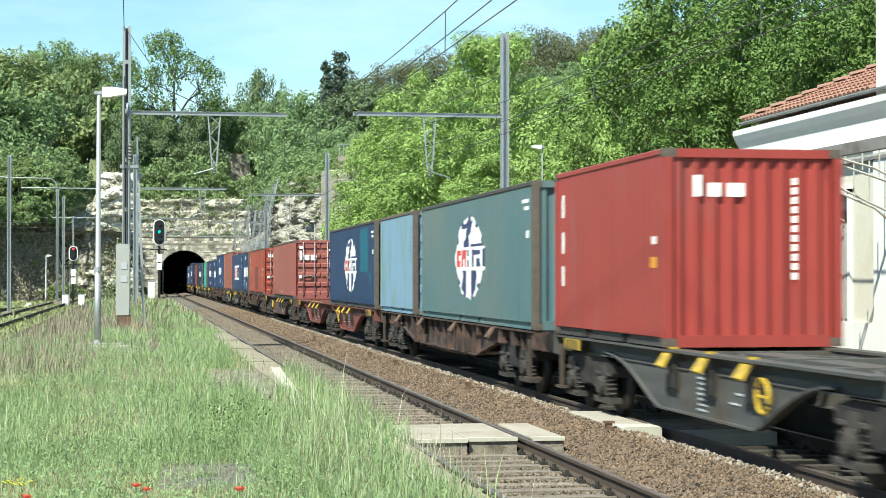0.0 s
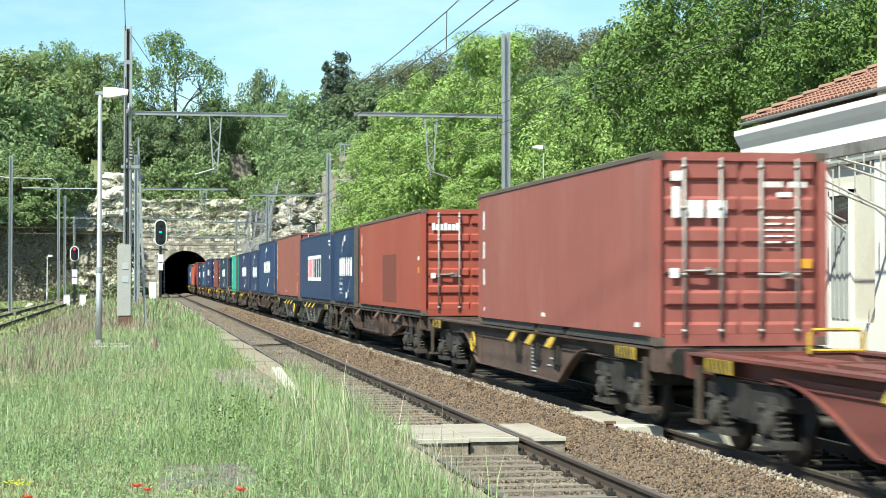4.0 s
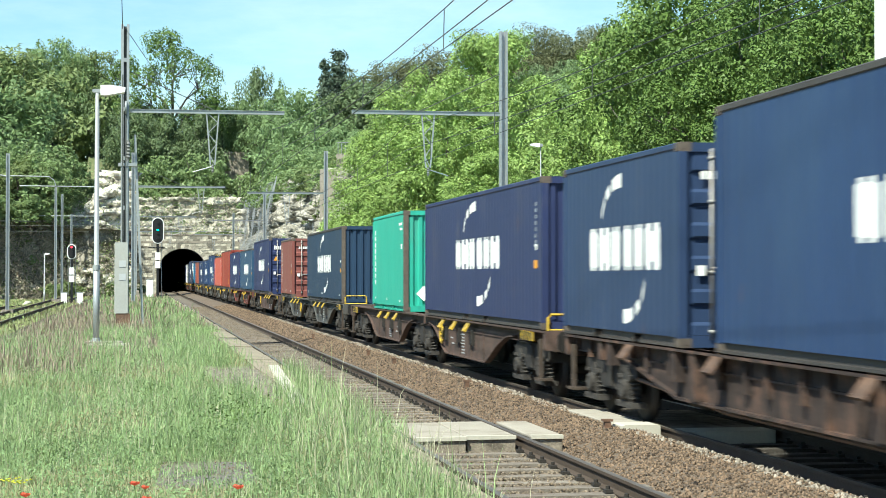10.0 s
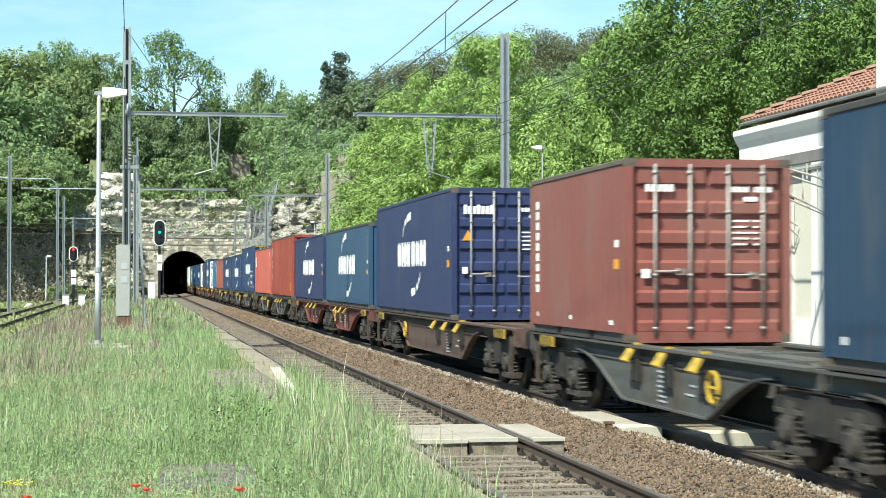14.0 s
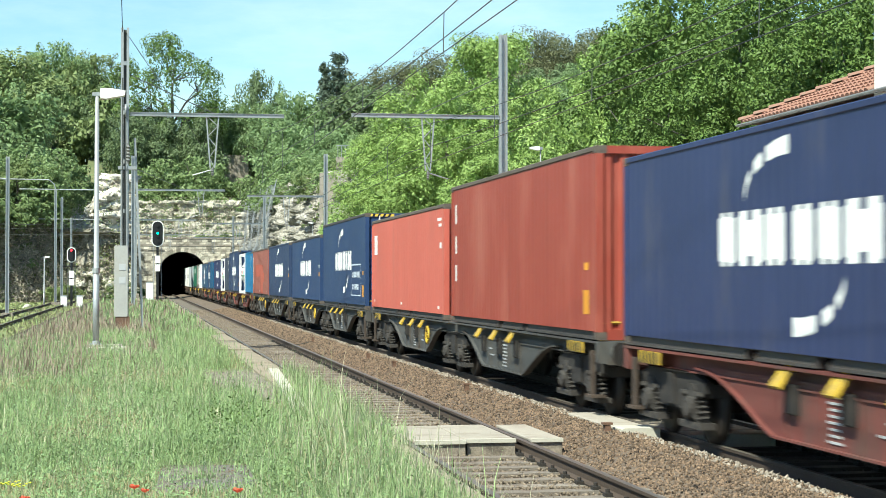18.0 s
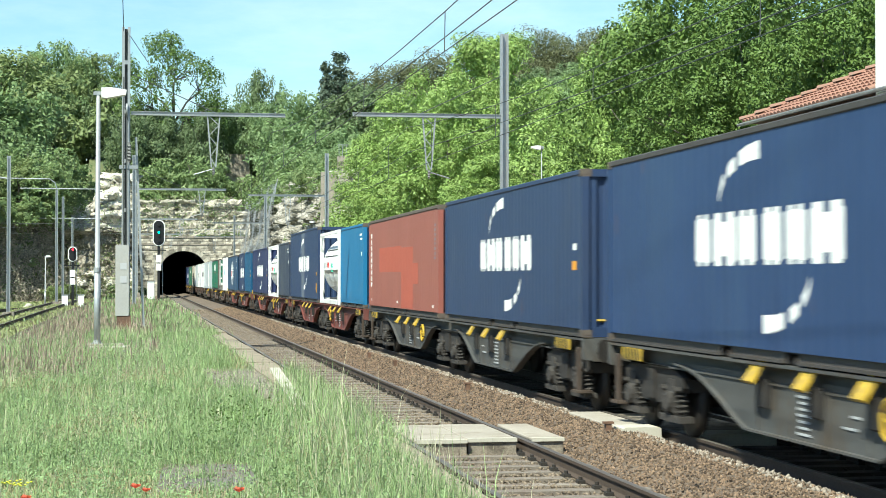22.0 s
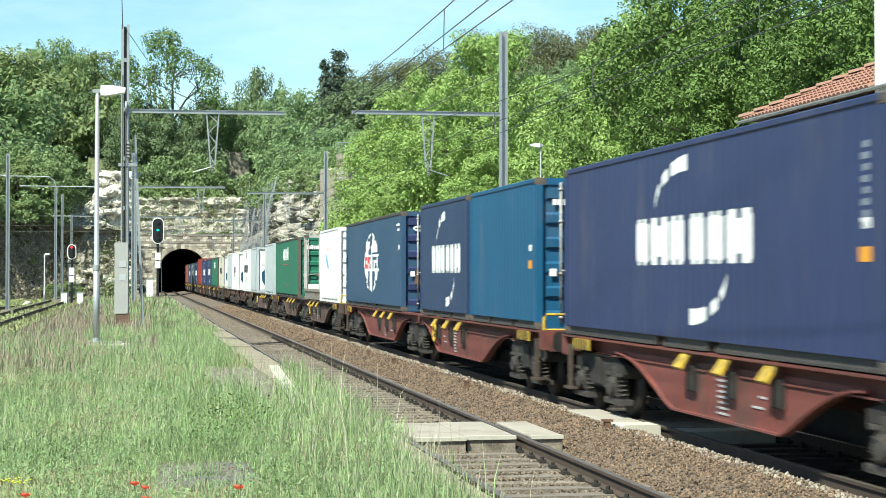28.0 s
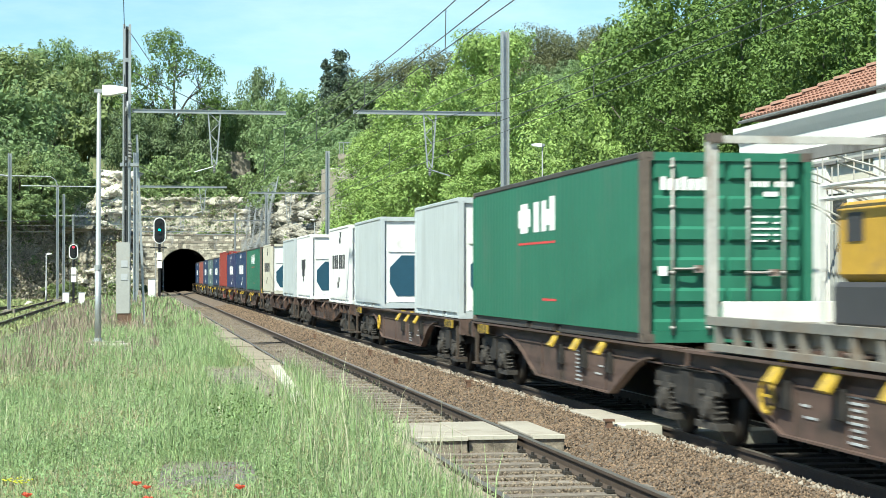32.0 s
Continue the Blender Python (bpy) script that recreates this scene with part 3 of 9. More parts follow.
# ---- the tunnel ----
T_MID, T_HALF, T_SPRING, T_CROWN = 6.25, 3.38, 3.0, 6.1


def arch(half, spring, crown, n=18):
    return [(T_MID - half * math.cos(math.pi * i / n), spring + (crown - spring) * math.sin(math.pi * i / n)) for i in range(n + 1)]


def make_tunnel():
    inner = [(T_MID - T_HALF, -0.7)] + arch(T_HALF, T_SPRING, T_CROWN) + [(T_MID + T_HALF, -0.7)]
    outer = [(T_MID - T_HALF - 0.7, -0.7)] + arch(T_HALF + 0.7, T_SPRING, T_CROWN + 0.7) + [(T_MID + T_HALF + 0.7, -0.7)]
    n = len(inner)
    g = Geo()
    y0, y1 = PORTAL_Y + 0.3, 690.0
    vs = [(x, y, z) for y in (y0, y1) for x, z in inner] + [(x, y, z) for y in (y0, y1) for x, z in outer]
    fs = []
    for i in range(n - 1):
        fs += [(i, i + n, i + n + 1, i + 1), (2 * n + i, 2 * n + i + 1, 3 * n + i + 1, 3 * n + i), (i, i + 1, 2 * n + i + 1, 2 * n + i)]
    g.add(vs, fs)
    g.add([(T_MID - 6, y1, -0.7), (T_MID + 6, y1, -0.7), (T_MID + 6, y1, 7), (T_MID - 6, y1, 7)], [(0, 1, 2, 3)])
    tagged(part("tunnel_lining", g, M_SOOT), "soot-blackened tunnel lining", "tunnel", kind="structure")
    # the portal wall, with the arched opening cut through it
    wall = part("portal_wall", portal_mesh(), M_MASONRY)
    tagged(wall, "pale ashlar masonry wall round the tunnel mouth", "portal", kind="structure")
    return wall


def portal_mesh():
    g = Geo()
    x0, x1, top = -3.4, 15.6, 8.0
    a = [(T_MID - T_HALF, -0.7)] + arch(T_HALF, T_SPRING, T_CROWN) + [(T_MID + T_HALF, -0.7)]
    y0, y1 = PORTAL_Y, PORTAL_Y + 0.9
    n = len(a)
    vs, fs = [], []
    for y in (y0, y1):
        vs += [(x, y, z) for x, z in a] + [(x, y, top) for x, z in a] + [(x0, y, -0.7), (x0, y, top), (x1, y, -0.7), (x1, y, top)]
    m = 2 * n + 4
    for k in range(2):
        o = k * m
        for i in range(n - 1):
            fs.append((o + i, o + i + 1, o + n + i + 1, o + n + i))
        fs.append((o + 2 * n, o, o + n, o + 2 * n + 1))
        fs.append((o + n - 1, o + 2 * n + 2, o + 2 * n + 3, o + 2 * n - 1))
    for i in range(n - 1):
        fs.append((i, m + i, m + i + 1, i + 1))
    fs.append((2 * n + 1, 2 * n + 3, m + 2 * n + 3, m + 2 * n + 1))
    g.add(vs, fs)
    return g.mesh("portal_wall")


portal = make_tunnel()
for _k in range(21):
    _a0, _a1 = math.pi * _k / 21 + 0.006, math.pi * (_k + 1) / 21 - 0.006
    _p = [(T_MID - r * math.cos(a), T_SPRING + (r - (T_HALF - (T_CROWN - T_SPRING)) * math.sin(a)) * math.sin(a)) for r, a in ((T_HALF + 0.02, _a0), (T_HALF + 0.62, _a0), (T_HALF + 0.62, _a1), (T_HALF + 0.02, _a1))]
    part("voussoir", Geo().prism_y(_p, PORTAL_Y - 0.08, PORTAL_Y + 0.2), M_MASONRY, portal)


# ---- tracks ----
def track_bed(cx, y0, y1, w, name, label):
    prof = [(cx - w - 0.35, -0.56), (cx + w + 0.35, -0.56), (cx + w, -0.20), (cx - w, -0.20)]
    tagged(part(name, Geo().prism_y(prof, y0, y1), M_BALLAST), label, "ballast", kind="structure")


BED = [(1.9, -0.56), (10.2, -0.56), (9.7, -0.26), (9.2, -0.24), (7.02, -0.235), (6.9, -0.12), (6.66, -0.02), (6.45, -0.01), (6.1, -0.045), (5.7, -0.11), (5.3, -0.22), (5.2, -0.235), (3.05, -0.24), (2.75, -0.24), (2.3, -0.36)]
tagged(part("ballast_bed", Geo().prism_y(BED, -60, 690), M_BALLAST), "brown crushed-stone ballast under the two running lines", "ballast", kind="structure")
tagged(part("ballast_dust", Geo().prism_y([(2.6, -0.3), (5.02, -0.3), (4.98, -0.228), (2.75, -0.228)], 5, 254), M_DUST), "pale dusty ballast under the near line", "ballast", kind="structure")
# dark strip that paints the shade under the wagons onto the oily bed
tagged(part("ballast_oily", Geo().prism_y([(6.98, -0.3), (9.4, -0.3), (9.3, -0.229), (7.04, -0.229)], 5, 254), M_SHADEBED), "oil-blackened ballast under the far line", "ballast", kind="structure")
track_bed(-7.0, 40, 208, 2.0, "ballast_bed_siding", "overgrown ballast under the siding")


def rail_profiles(cx):
    """Head, web and foot of a rail centred on cx, head top at 0."""
    return [(cx - 0.075, -0.172), (cx + 0.075, -0.172), (cx + 0.075, -0.160), (cx + 0.012, -0.140), (cx + 0.010, -0.045), (cx + 0.036, -0.036), (cx + 0.036, -0.004),
            (cx - 0.036, -0.004), (cx - 0.036, -0.036), (cx - 0.010, -0.045), (cx - 0.012, -0.140), (cx - 0.075, -0.160)]


def make_rails(cx, y0, y1, group):
    for sx in (-1, 1):
        x = cx + sx * 0.7535
        ob = solid("rail", Geo().prism_y(rail_profiles(x), y0, y1), M_RAILSIDE, "long steel running rail with brown sides and a bright head", "rail", group=group, kind="structure")
        part("rail_head", Geo().box(x - 0.034, x + 0.034, y0, y1, -0.0035, 0.0, 0), M_RAILHEAD, ob, "polished rail head")


make_rails(TRACK_1, -60, 690, "rails of the near line")
make_rails(TRACK_2, -60, 690, "rails of the far line")
make_rails(-7.0, 40, 206, "rails of the siding")


def sleeper_mesh():
    g = Geo().prism_y([(-1.28, -0.30), (1.28, -0.30), (1.28, -0.19), (1.22, -0.172), (-1.22, -0.172), (-1.28, -0.19)], -0.12, 0.12)
    return g.mesh("sleeper")


def fasten_mesh():
    g = Geo()
    for sx in (-1, 1):
        for dx in (-0.11, 0.11):
            g.box(sx * 0.7535 + dx - 0.04, sx * 0.7535 + dx + 0.04, -0.06, 0.06, -0.165, -0.13)
            g.tube([(sx * 0.7535 + dx, 0, -0.13), (sx * 0.7535 + dx, 0, -0.095)], 0.022, 6)
    return g.mesh("rail_fastening")


def make_sleepers(cx, y0, y1, pitch, group, fastened, material):
    a, b = sleeper_mesh(), fasten_mesh()
    rng = random.Random(5)
    n = int((y1 - y0) / pitch)
    for i in range(n):
        ob = part("sleeper", a, material)
        ob.matrix_world = pose(cx + rng.uniform(-0.02, 0.02), y0 + i * pitch, rng.uniform(-0.012, 0.004), 0, 0, rng.uniform(-0.5, 0.5))
        tagged(ob, "weathered sleeper half sunk in the ballast", "sleeper", group, "structure")
        if i < fastened:
            part("rail_fastening", b, M_FASTEN, ob)


make_sleepers(TRACK_1, 10.3, 118, 0.6, "sleepers of the near line", 90, M_WOOD_SLEEPER)
make_sleepers(TRACK_2, 10.3, 60, 0.6, "sleepers of the far line", 40, M_SLEEPER_DARK)


# ---- platforms ----
P_EDGE, P_TOP = 2.43, 0.55


M_COPING = shader("worn_coping_concrete", (0.27, 0.225, 0.165), 0.9, var=0.25, scale=2, grain=30, bump=0.35, dirt=(0.15, 0.13, 0.09), dirt_amount=0.5, dirt_scale=1.5, rnd=0.2)


def make_platforms():
    g = Geo().prism_y([(-3.5, -0.56), (P_EDGE - 0.22, -0.56), (P_EDGE - 0.22, 0.50), (-3.1, 0.50)], -40, 132)
    ob = part("platform", g, M_SOIL)
    tagged(ob, "disused island platform overgrown with meadow grass", "platform", kind="structure")
    rng = random.Random(3)
    slab = {}
    for i in range(64):
        y = 8.0 + i * 2.0
        k = i % 4
        if k not in slab:
            r = rng.uniform(-0.01, 0.01)
            slab[k] = Geo().prism_y([(-0.24, -0.14), (0.235, -0.14), (0.25, -0.125), (0.25, -0.02 + r), (0.23, r), (-0.24, r)], 0.012, 1.988).mesh("coping_slab")
        c = part("coping_slab", slab[k], M_COPING, ob)
        c.matrix_local = pose(P_EDGE - 0.25, y, P_TOP + rng.uniform(-0.015, 0.01), 0, rng.uniform(-0.8, 0.8), rng.uniform(-0.25, 0.25))
        part("edge_wall", Geo().box(P_EDGE - 0.30, P_EDGE - 0.06, y, y + 1.98, -0.56, P_TOP - 0.14), M_CONCRETE_SIDE, ob)
    g = Geo().prism_y([(9.75, -0.56), (40.0, -0.56), (40.0, 0.53), (9.75, 0.53)], -60, 104)
    ob = part("platform_station", g, M_ASPHALT)
    tagged(ob, "asphalt station platform along the far line", "platform", kind="structure")
    for i in range(40):
        c = part("coping_slab", slab[i % 4], M_CONCRETE, ob)
        c.matrix_local = pose(9.62, 12 + i * 2.0, P_TOP, 0, 0, 180)


make_platforms()


M_DIRTY = shader("dirty_slab_side", (0.26, 0.22, 0.17), 0.95, var=0.4, scale=6, grain=40, bump=0.4, dirt=(0.08, 0.065, 0.05), dirt_amount=0.5, dirt_scale=4)


def make_crossing():
    """Concrete slabs of the foot crossing between and beside the rails."""
    ob = thing("foot_crossing", "pale concrete slab foot crossing over the near line", "crossing", pose(0, 0, 0))
    for x0, x1, y0, y1, z in ((3.46, 4.13, 22.0, 24.3, 0.012), (4.14, 4.79, 22.05, 24.3, 0.018), (4.97, 5.40, 22.0, 24.2, 0.02), (2.7, 3.28, 22.3, 24.0, -0.06)):
        s = part("slab", Geo().prism_y([(x0, z - 0.035), (x1, z - 0.035), (x1, z - 0.012), (x1 - 0.012, z), (x0 + 0.012, z), (x0, z - 0.012)], y0, y1), M_CONCRETE, ob)
        part("nosing", Geo().box(x0 + 0.004, x1 - 0.004, y0 - 0.012, y0 + 0.07, z - 0.045, z + 0.004), M_WHITEWASH, s, "whitewashed worn front edge")
        part("slab_base", Geo().box(x0 + 0.012, x1 - 0.012, y0 + 0.015, y1 - 0.01, -0.26, z - 0.035), M_DIRTY, s, "dirty underside of the slab")
    ob = thing("foot_crossing_far", "whitewashed concrete slab crossing under the far line", "crossing", pose(0, 0, 0))
    part("slab", Geo().prism_y([(6.48, -0.2), (6.99, -0.2), (6.99, 0.015), (6.97, 0.03), (6.50, 0.03), (6.48, 0.015)], 23.5, 26.1), M_CONCRETE, ob)
    part("nosing", Geo().prism_y([(6.47, -0.2), (7.0, -0.2), (7.0, 0.03), (6.97, 0.048), (6.50, 0.048), (6.47, 0.03)], 23.0, 23.5), M_WHITEWASH, ob, "whitewashed front edge")
    part("slab", Geo().prism_y([(7.25, -0.25), (8.55, -0.25), (8.55, -0.04), (7.25, -0.04)], 23.3, 26.6), M_DIRTY, ob)
    part("nosing", Geo().prism_y([(7.25, -0.25), (8.55, -0.25), (8.55, -0.03), (7.25, -0.03)], 22.75, 23.3), M_WHITEWASH, ob, "whitewashed front edge")


make_crossing()


# ---- overhead line ----
def i_mast(name, x, y, height, label, base=-0.3, w=0.22, group="overhead line masts"):
    ob = thing(name, label, "mast", pose(x, y, 0), group)
    g = Geo().box(-w / 2, -w / 2 + 0.05, -0.12, 0.12, base, height).box(w / 2 - 0.05, w / 2, -0.12, 0.12, base, height).box(-w / 2 + 0.05, w / 2 - 0.05, -0.008, 0.008, base, height)
    part("column", g, M_ZINC, ob)
    part("footing", Geo().box(-0.35, 0.35, -0.35, 0.35, base - 0.3, base + 0.35, 0.05), M_CONCRETE_SIDE, ob)
    return ob


def cantilever(mast, x0, x1, z, drop_x, drop_z):
    """Horizontal arm from the mast with a hanging V that holds the wires; x relative to the mast."""
    part("arm", Geo().box(*sorted((x0, x1)), -0.05, 0.05, z - 0.05, z + 0.05).box(*sorted((x0, x1)), -0.08, 0.08, z + 0.05, z + 0.062), M_ZINC, mast)
    part("tie_rod", Geo().beam((x0, 0, z + 1.2), (x0 + (x1 - x0) * 0.55, 0, z + 0.05), 0.025, 0.025), M_WIRE, mast)
    for dx in (-0.19, 0.19):
        part("hanger", Geo().beam((drop_x + dx, 0, z), (drop_x + dx * 0.35, 0, drop_z + 0.05), 0.045, 0.04), M_ZINC, mast)
    n = 5
    for i in range(n):
        a, b = i / n, (i + 1) / n
        wa, wb = 0.19 - 0.1235 * a, 0.19 - 0.1235 * b
        s = 1 if i % 2 else -1
        part("lacing_bar", Geo().beam((drop_x + s * wa, 0, z + (drop_z + 0.05 - z) * a), (drop_x - s * wb, 0, z + (drop_z + 0.05 - z) * b), 0.022, 0.022), M_ZINC, mast)
    part("insulator", Geo().lathe([(0.02, 0)] + [(0.05 if i % 2 else 0.028, 0.03 + 0.025 * i) for i in range(9)] + [(0.02, 0.27)], 10, "z", (drop_x, 0, drop_z - 0.2)), M_INSULATOR, mast)
    part("steady_arm", Geo().tube([(drop_x, 0, drop_z), (drop_x - 0.6 * (1 if x1 > x0 else -1), 0, drop_z - 0.18)], 0.018, 6), M_ZINC, mast)


def make_masts():
    for i, y in enumerate((50.6, 100.4, 150.2, 200.0)):
        m = i_mast("catenary_mast", 10.6, y, 9.3, "grey galvanised H-section catenary mast beside the far line")
        cantilever(m, -0.1, -4.5, 6.85, -2.25, 5.2)
    for i, y in enumerate((99.4, 149.0, 198.5)):
        m = i_mast("catenary_mast", -0.3, y, 9.0, "grey galvanised catenary mast on the island platform", base=0.2)
        cantilever(m, 0.1, 5.1, 7.1, 3.75, 5.75)
    # the heavy tension mast near the lamp, a pair of channels with a cabled weight stack
    ob = thing("tension_mast", "tall grey twin-channel catenary tension mast with a concrete weight stack", "mast", pose(-0.42, 54.2, 0), "overhead line masts")
    for x in (-0.085, 0.085):
        part("channel", Geo().box(x - 0.04, x + 0.04, -0.11, 0.11, 0.3, 9.75), M_ZINC, ob)
    part("web", Geo().box(-0.045, 0.045, 0.02, 0.05, 0.3, 9.7), M_WIRE, ob)
    for i in range(6):
        z = 1.1 + i * 1.5
        part("batten", Geo().box(-0.045, 0.045, -0.115, -0.105, z, z + 0.12), M_ZINC, ob)
    part("counterweight", Geo().box(-0.30, 0.10, -0.36, -0.13, 0.95, 3.1, 0.02), M_CONCRETE_GREY, ob, "pale grey weight casing")
    for z in (1.95, 2.35):
        part("number_plate", Geo().box(-0.16, 0.04, -0.372, -0.36, z, z + 0.2), M_GREYMARK, ob, "worn grey plate")
    part("rusted_foot", Geo().box(-0.26, 0.16, -0.34, -0.13, 0.5, 0.95, 0.02), M_RUSTY, ob)
    part("weight_cable", Geo().tube([(-0.07, -0.2, 3.1), (-0.07, -0.2, 8.2)], 0.018, 6).tube([(0.02, -0.2, 3.1), (0.02, -0.2, 7.2)], 0.018, 6), M_WIRE, ob)
    part("pulley", Geo().lathe([(0.08, -0.03), (0.2, -0.025), (0.2, 0.025), (0.08, 0.03)], 18, "x", (0.02, -0.2, 7.2)), M_ZINC, ob)
    part("bracket", Geo().box(-0.2, 0.36, -0.14, 0.14, 5.42, 5.52), M_ZINC, ob)
    part("insulator", Geo().lathe([(0.03, 0)] + [(0.07 if i % 2 else 0.035, 0.05 * i + 0.05) for i in range(11)] + [(0.03, 0.62)], 10, "z", (0.1, -0.16, 5.6)), M_INSULATOR, ob)
    cantilever(ob, 0.15, 4.85, 7.115, 2.65, 5.45)
    part("back_stay", Geo().beam((0.3, 0.1, 6.4), (0.55, 0.1, 0.55), 0.07, 0.07), M_ZINC, ob)
    for x, y, h, z in ((-7.9, 110.1, 9.6, 0), (-7.35, 160.9, 10.1, 11.1), (-6.9, 163.5, 9.6, 10.3), (-7.6, 205, 9.2, 9.0)):
        m = i_mast("catenary_mast", x, y, h, "slim grey catenary mast beside the siding", group="masts of the siding")
        a = [(0, 0, h - 1.4), (-1.2, 0, h - 1.2), (-3.6, 0, h - 1.2)] if y < 150 else [(0, 0, z - 0.9), (-0.15, 0, z - 0.4), (-0.6, 0, z - 0.05), (-5.4, 0, z)] if z > 11 else [(3.2, 0, z), (-3.8, 0, z + 0.03)]
        part("arm", Geo().tube(a, 0.05, 8), M_ZINC, m)


M_CONCRETE_GREY = shader("pale_grey_casing", (0.36, 0.36, 0.34), 0.7, var=0.12, scale=2, grain=20, bump=0.1, dirt=(0.34, 0.32, 0.28), dirt_amount=0.3, dirt_scale=2)
make_masts()


def wire(name, pts, r, label):
    return solid(name, Geo().tube(pts, r, 6), M_WIRE, label, "wire", group="overhead wires")


def make_wires():
    """Contact wire, messenger with sag, droppers, for both lines; span by span between the supports."""
    for cx, ys in ((TRACK_1, (3.0, 53.2, 98.8, 149.0, 198.5, 254.9)), (TRACK_2, (1.0, 50.6, 100.4, 150.2, 200.0, 254.9))):
        side = 0.2
        for a, b in zip(ys, ys[1:]):
            c = [(cx + side - 2 * side * t, a + (b - a) * t, 5.22) for t in (0, 0.5, 1)]
            ob = wire("contact_wire", [c[0], c[-1]], 0.0075, "thin dark contact wire over the line")
            sag = 0.75
            pts = []
            for k in range(13):
                t = k / 12
                pts.append((cx + side - 2 * side * t, a + (b - a) * t, 6.5 - 4 * sag * t * (1 - t)))
            wire("messenger_wire", pts, 0.008, "dark messenger cable sagging between masts")
            wire("auxiliary_wire", [(p[0] + 0.02, p[1], 5.42 + 0.35 * (abs(k - 6) / 6) ** 2) for k, p in enumerate(pts)], 0.008, "dark auxiliary cable above the contact wire")
            for k in (1, 3, 5, 7, 9, 11):
                p = pts[k]
                wire("dropper", [(p[0], p[1], 5.22), (p[0] + 0.01, p[1], p[2])], 0.007, "short dropper between the wires")
            side = -side
    wire("feeder_cable", [(-0.4, 54, 9.6), (2.0, 76, 8.9), (4.0, 98.8, 8.6)], 0.012, "feeder cable from the tall mast")
    wire("feeder_cable", [(-0.5, 54, 9.6), (-0.45, 30, 12.5), (-0.2, 2, 17.5)], 0.012, "feeder cable running up over the platform")
    for z in (7.05, 7.7, 8.2):
        wire("span_wire", [(-24.0, 198.5, z + 0.2), (-12.0, 198.5, z), (-0.3, 198.5, z + 0.1)], 0.02, "span wire across the yard")
    for x in (-9.0, -11.5):
        wire("contact_wire", [(x, 60, 5.6), (x, 110, 5.5), (x, 161, 5.5), (x, 205, 5.5)], 0.012, "contact wire over the siding")
        wire("messenger_wire", [(x, 60, 7.2), (x, 85, 6.2), (x, 110, 7.0), (x, 135, 6.2), (x, 161, 7.0), (x, 205, 6.5)], 0.012, "messenger cable over the siding")


make_wires()


# ---- platform lamp, signals ----
def platform_lamp(x, y, height, base, w=0.95, slim=1.0):
    ob = thing("platform_lamp", "slim pale metal platform lamp with a flat box head", "street lamp", pose(x, y, base), "platform lamps")
    part("pole", Geo().tube([(0, 0, 0), (0, 0, height * 0.30), (0.0, 0, height * 0.30), (0.01, 0, height)], [0.075 * slim, 0.075 * slim, 0.06 * slim, 0.048 * slim], 12), M_ZINC, ob, smooth=True)
    part("collar", Geo().lathe([(0.085, height * 0.29), (0.085, height * 0.31)], 12), M_ZINC, ob)
    k = w / 0.95
    part("lamp_arm", Geo().box(-0.1 * k, 0.12 * k, -0.05, 0.05, height - 0.03, height + 0.05, 0.01), M_ZINC, ob)
    part("lamp_head", Geo().prism_y([(0.08 * k, height - 0.09 * k), (0.2 * k, height - 0.10 * k), (0.62 * k, height - 0.02 * k), (0.64 * k, height + 0.09 * k), (0.3 * k, height + 0.14 * k), (0.08 * k, height + 0.13 * k)], -0.15 * k, 0.15 * k), M_LAMPHEAD, ob, "white lamp housing")
    part("base_plate", Geo().box(-0.16, 0.16, -0.16, 0.16, -0.02, 0.03).lathe([(0.1, 0.03), (0.08, 0.12)], 10), M_ZINC, ob)
    for i in range(4):
        a = math.pi / 4 + i * math.pi / 2
        part("bolt", Geo().lathe([(0.02, 0.03), (0.02, 0.07)], 6, "z", (0.15 * math.cos(a), 0.15 * math.sin(a), 0)), M_ZINC, ob)
    return ob


M_LAMPHEAD = shader("white_lamp_housing", (0.78, 0.78, 0.76), 0.45, var=0.05, bump=0)
platform_lamp(-0.94, 40.3, 5.69, 0.56)
solid("lamp_footing", Geo().box(-1.2, -0.35, 39.8, 40.6, 0.45, 0.60, 0.02), M_CONCRETE, "pale concrete pad under the lamp", "footing")
platform_lamp(-7.95, 153.6, 4.3, -0.3, 0.7)


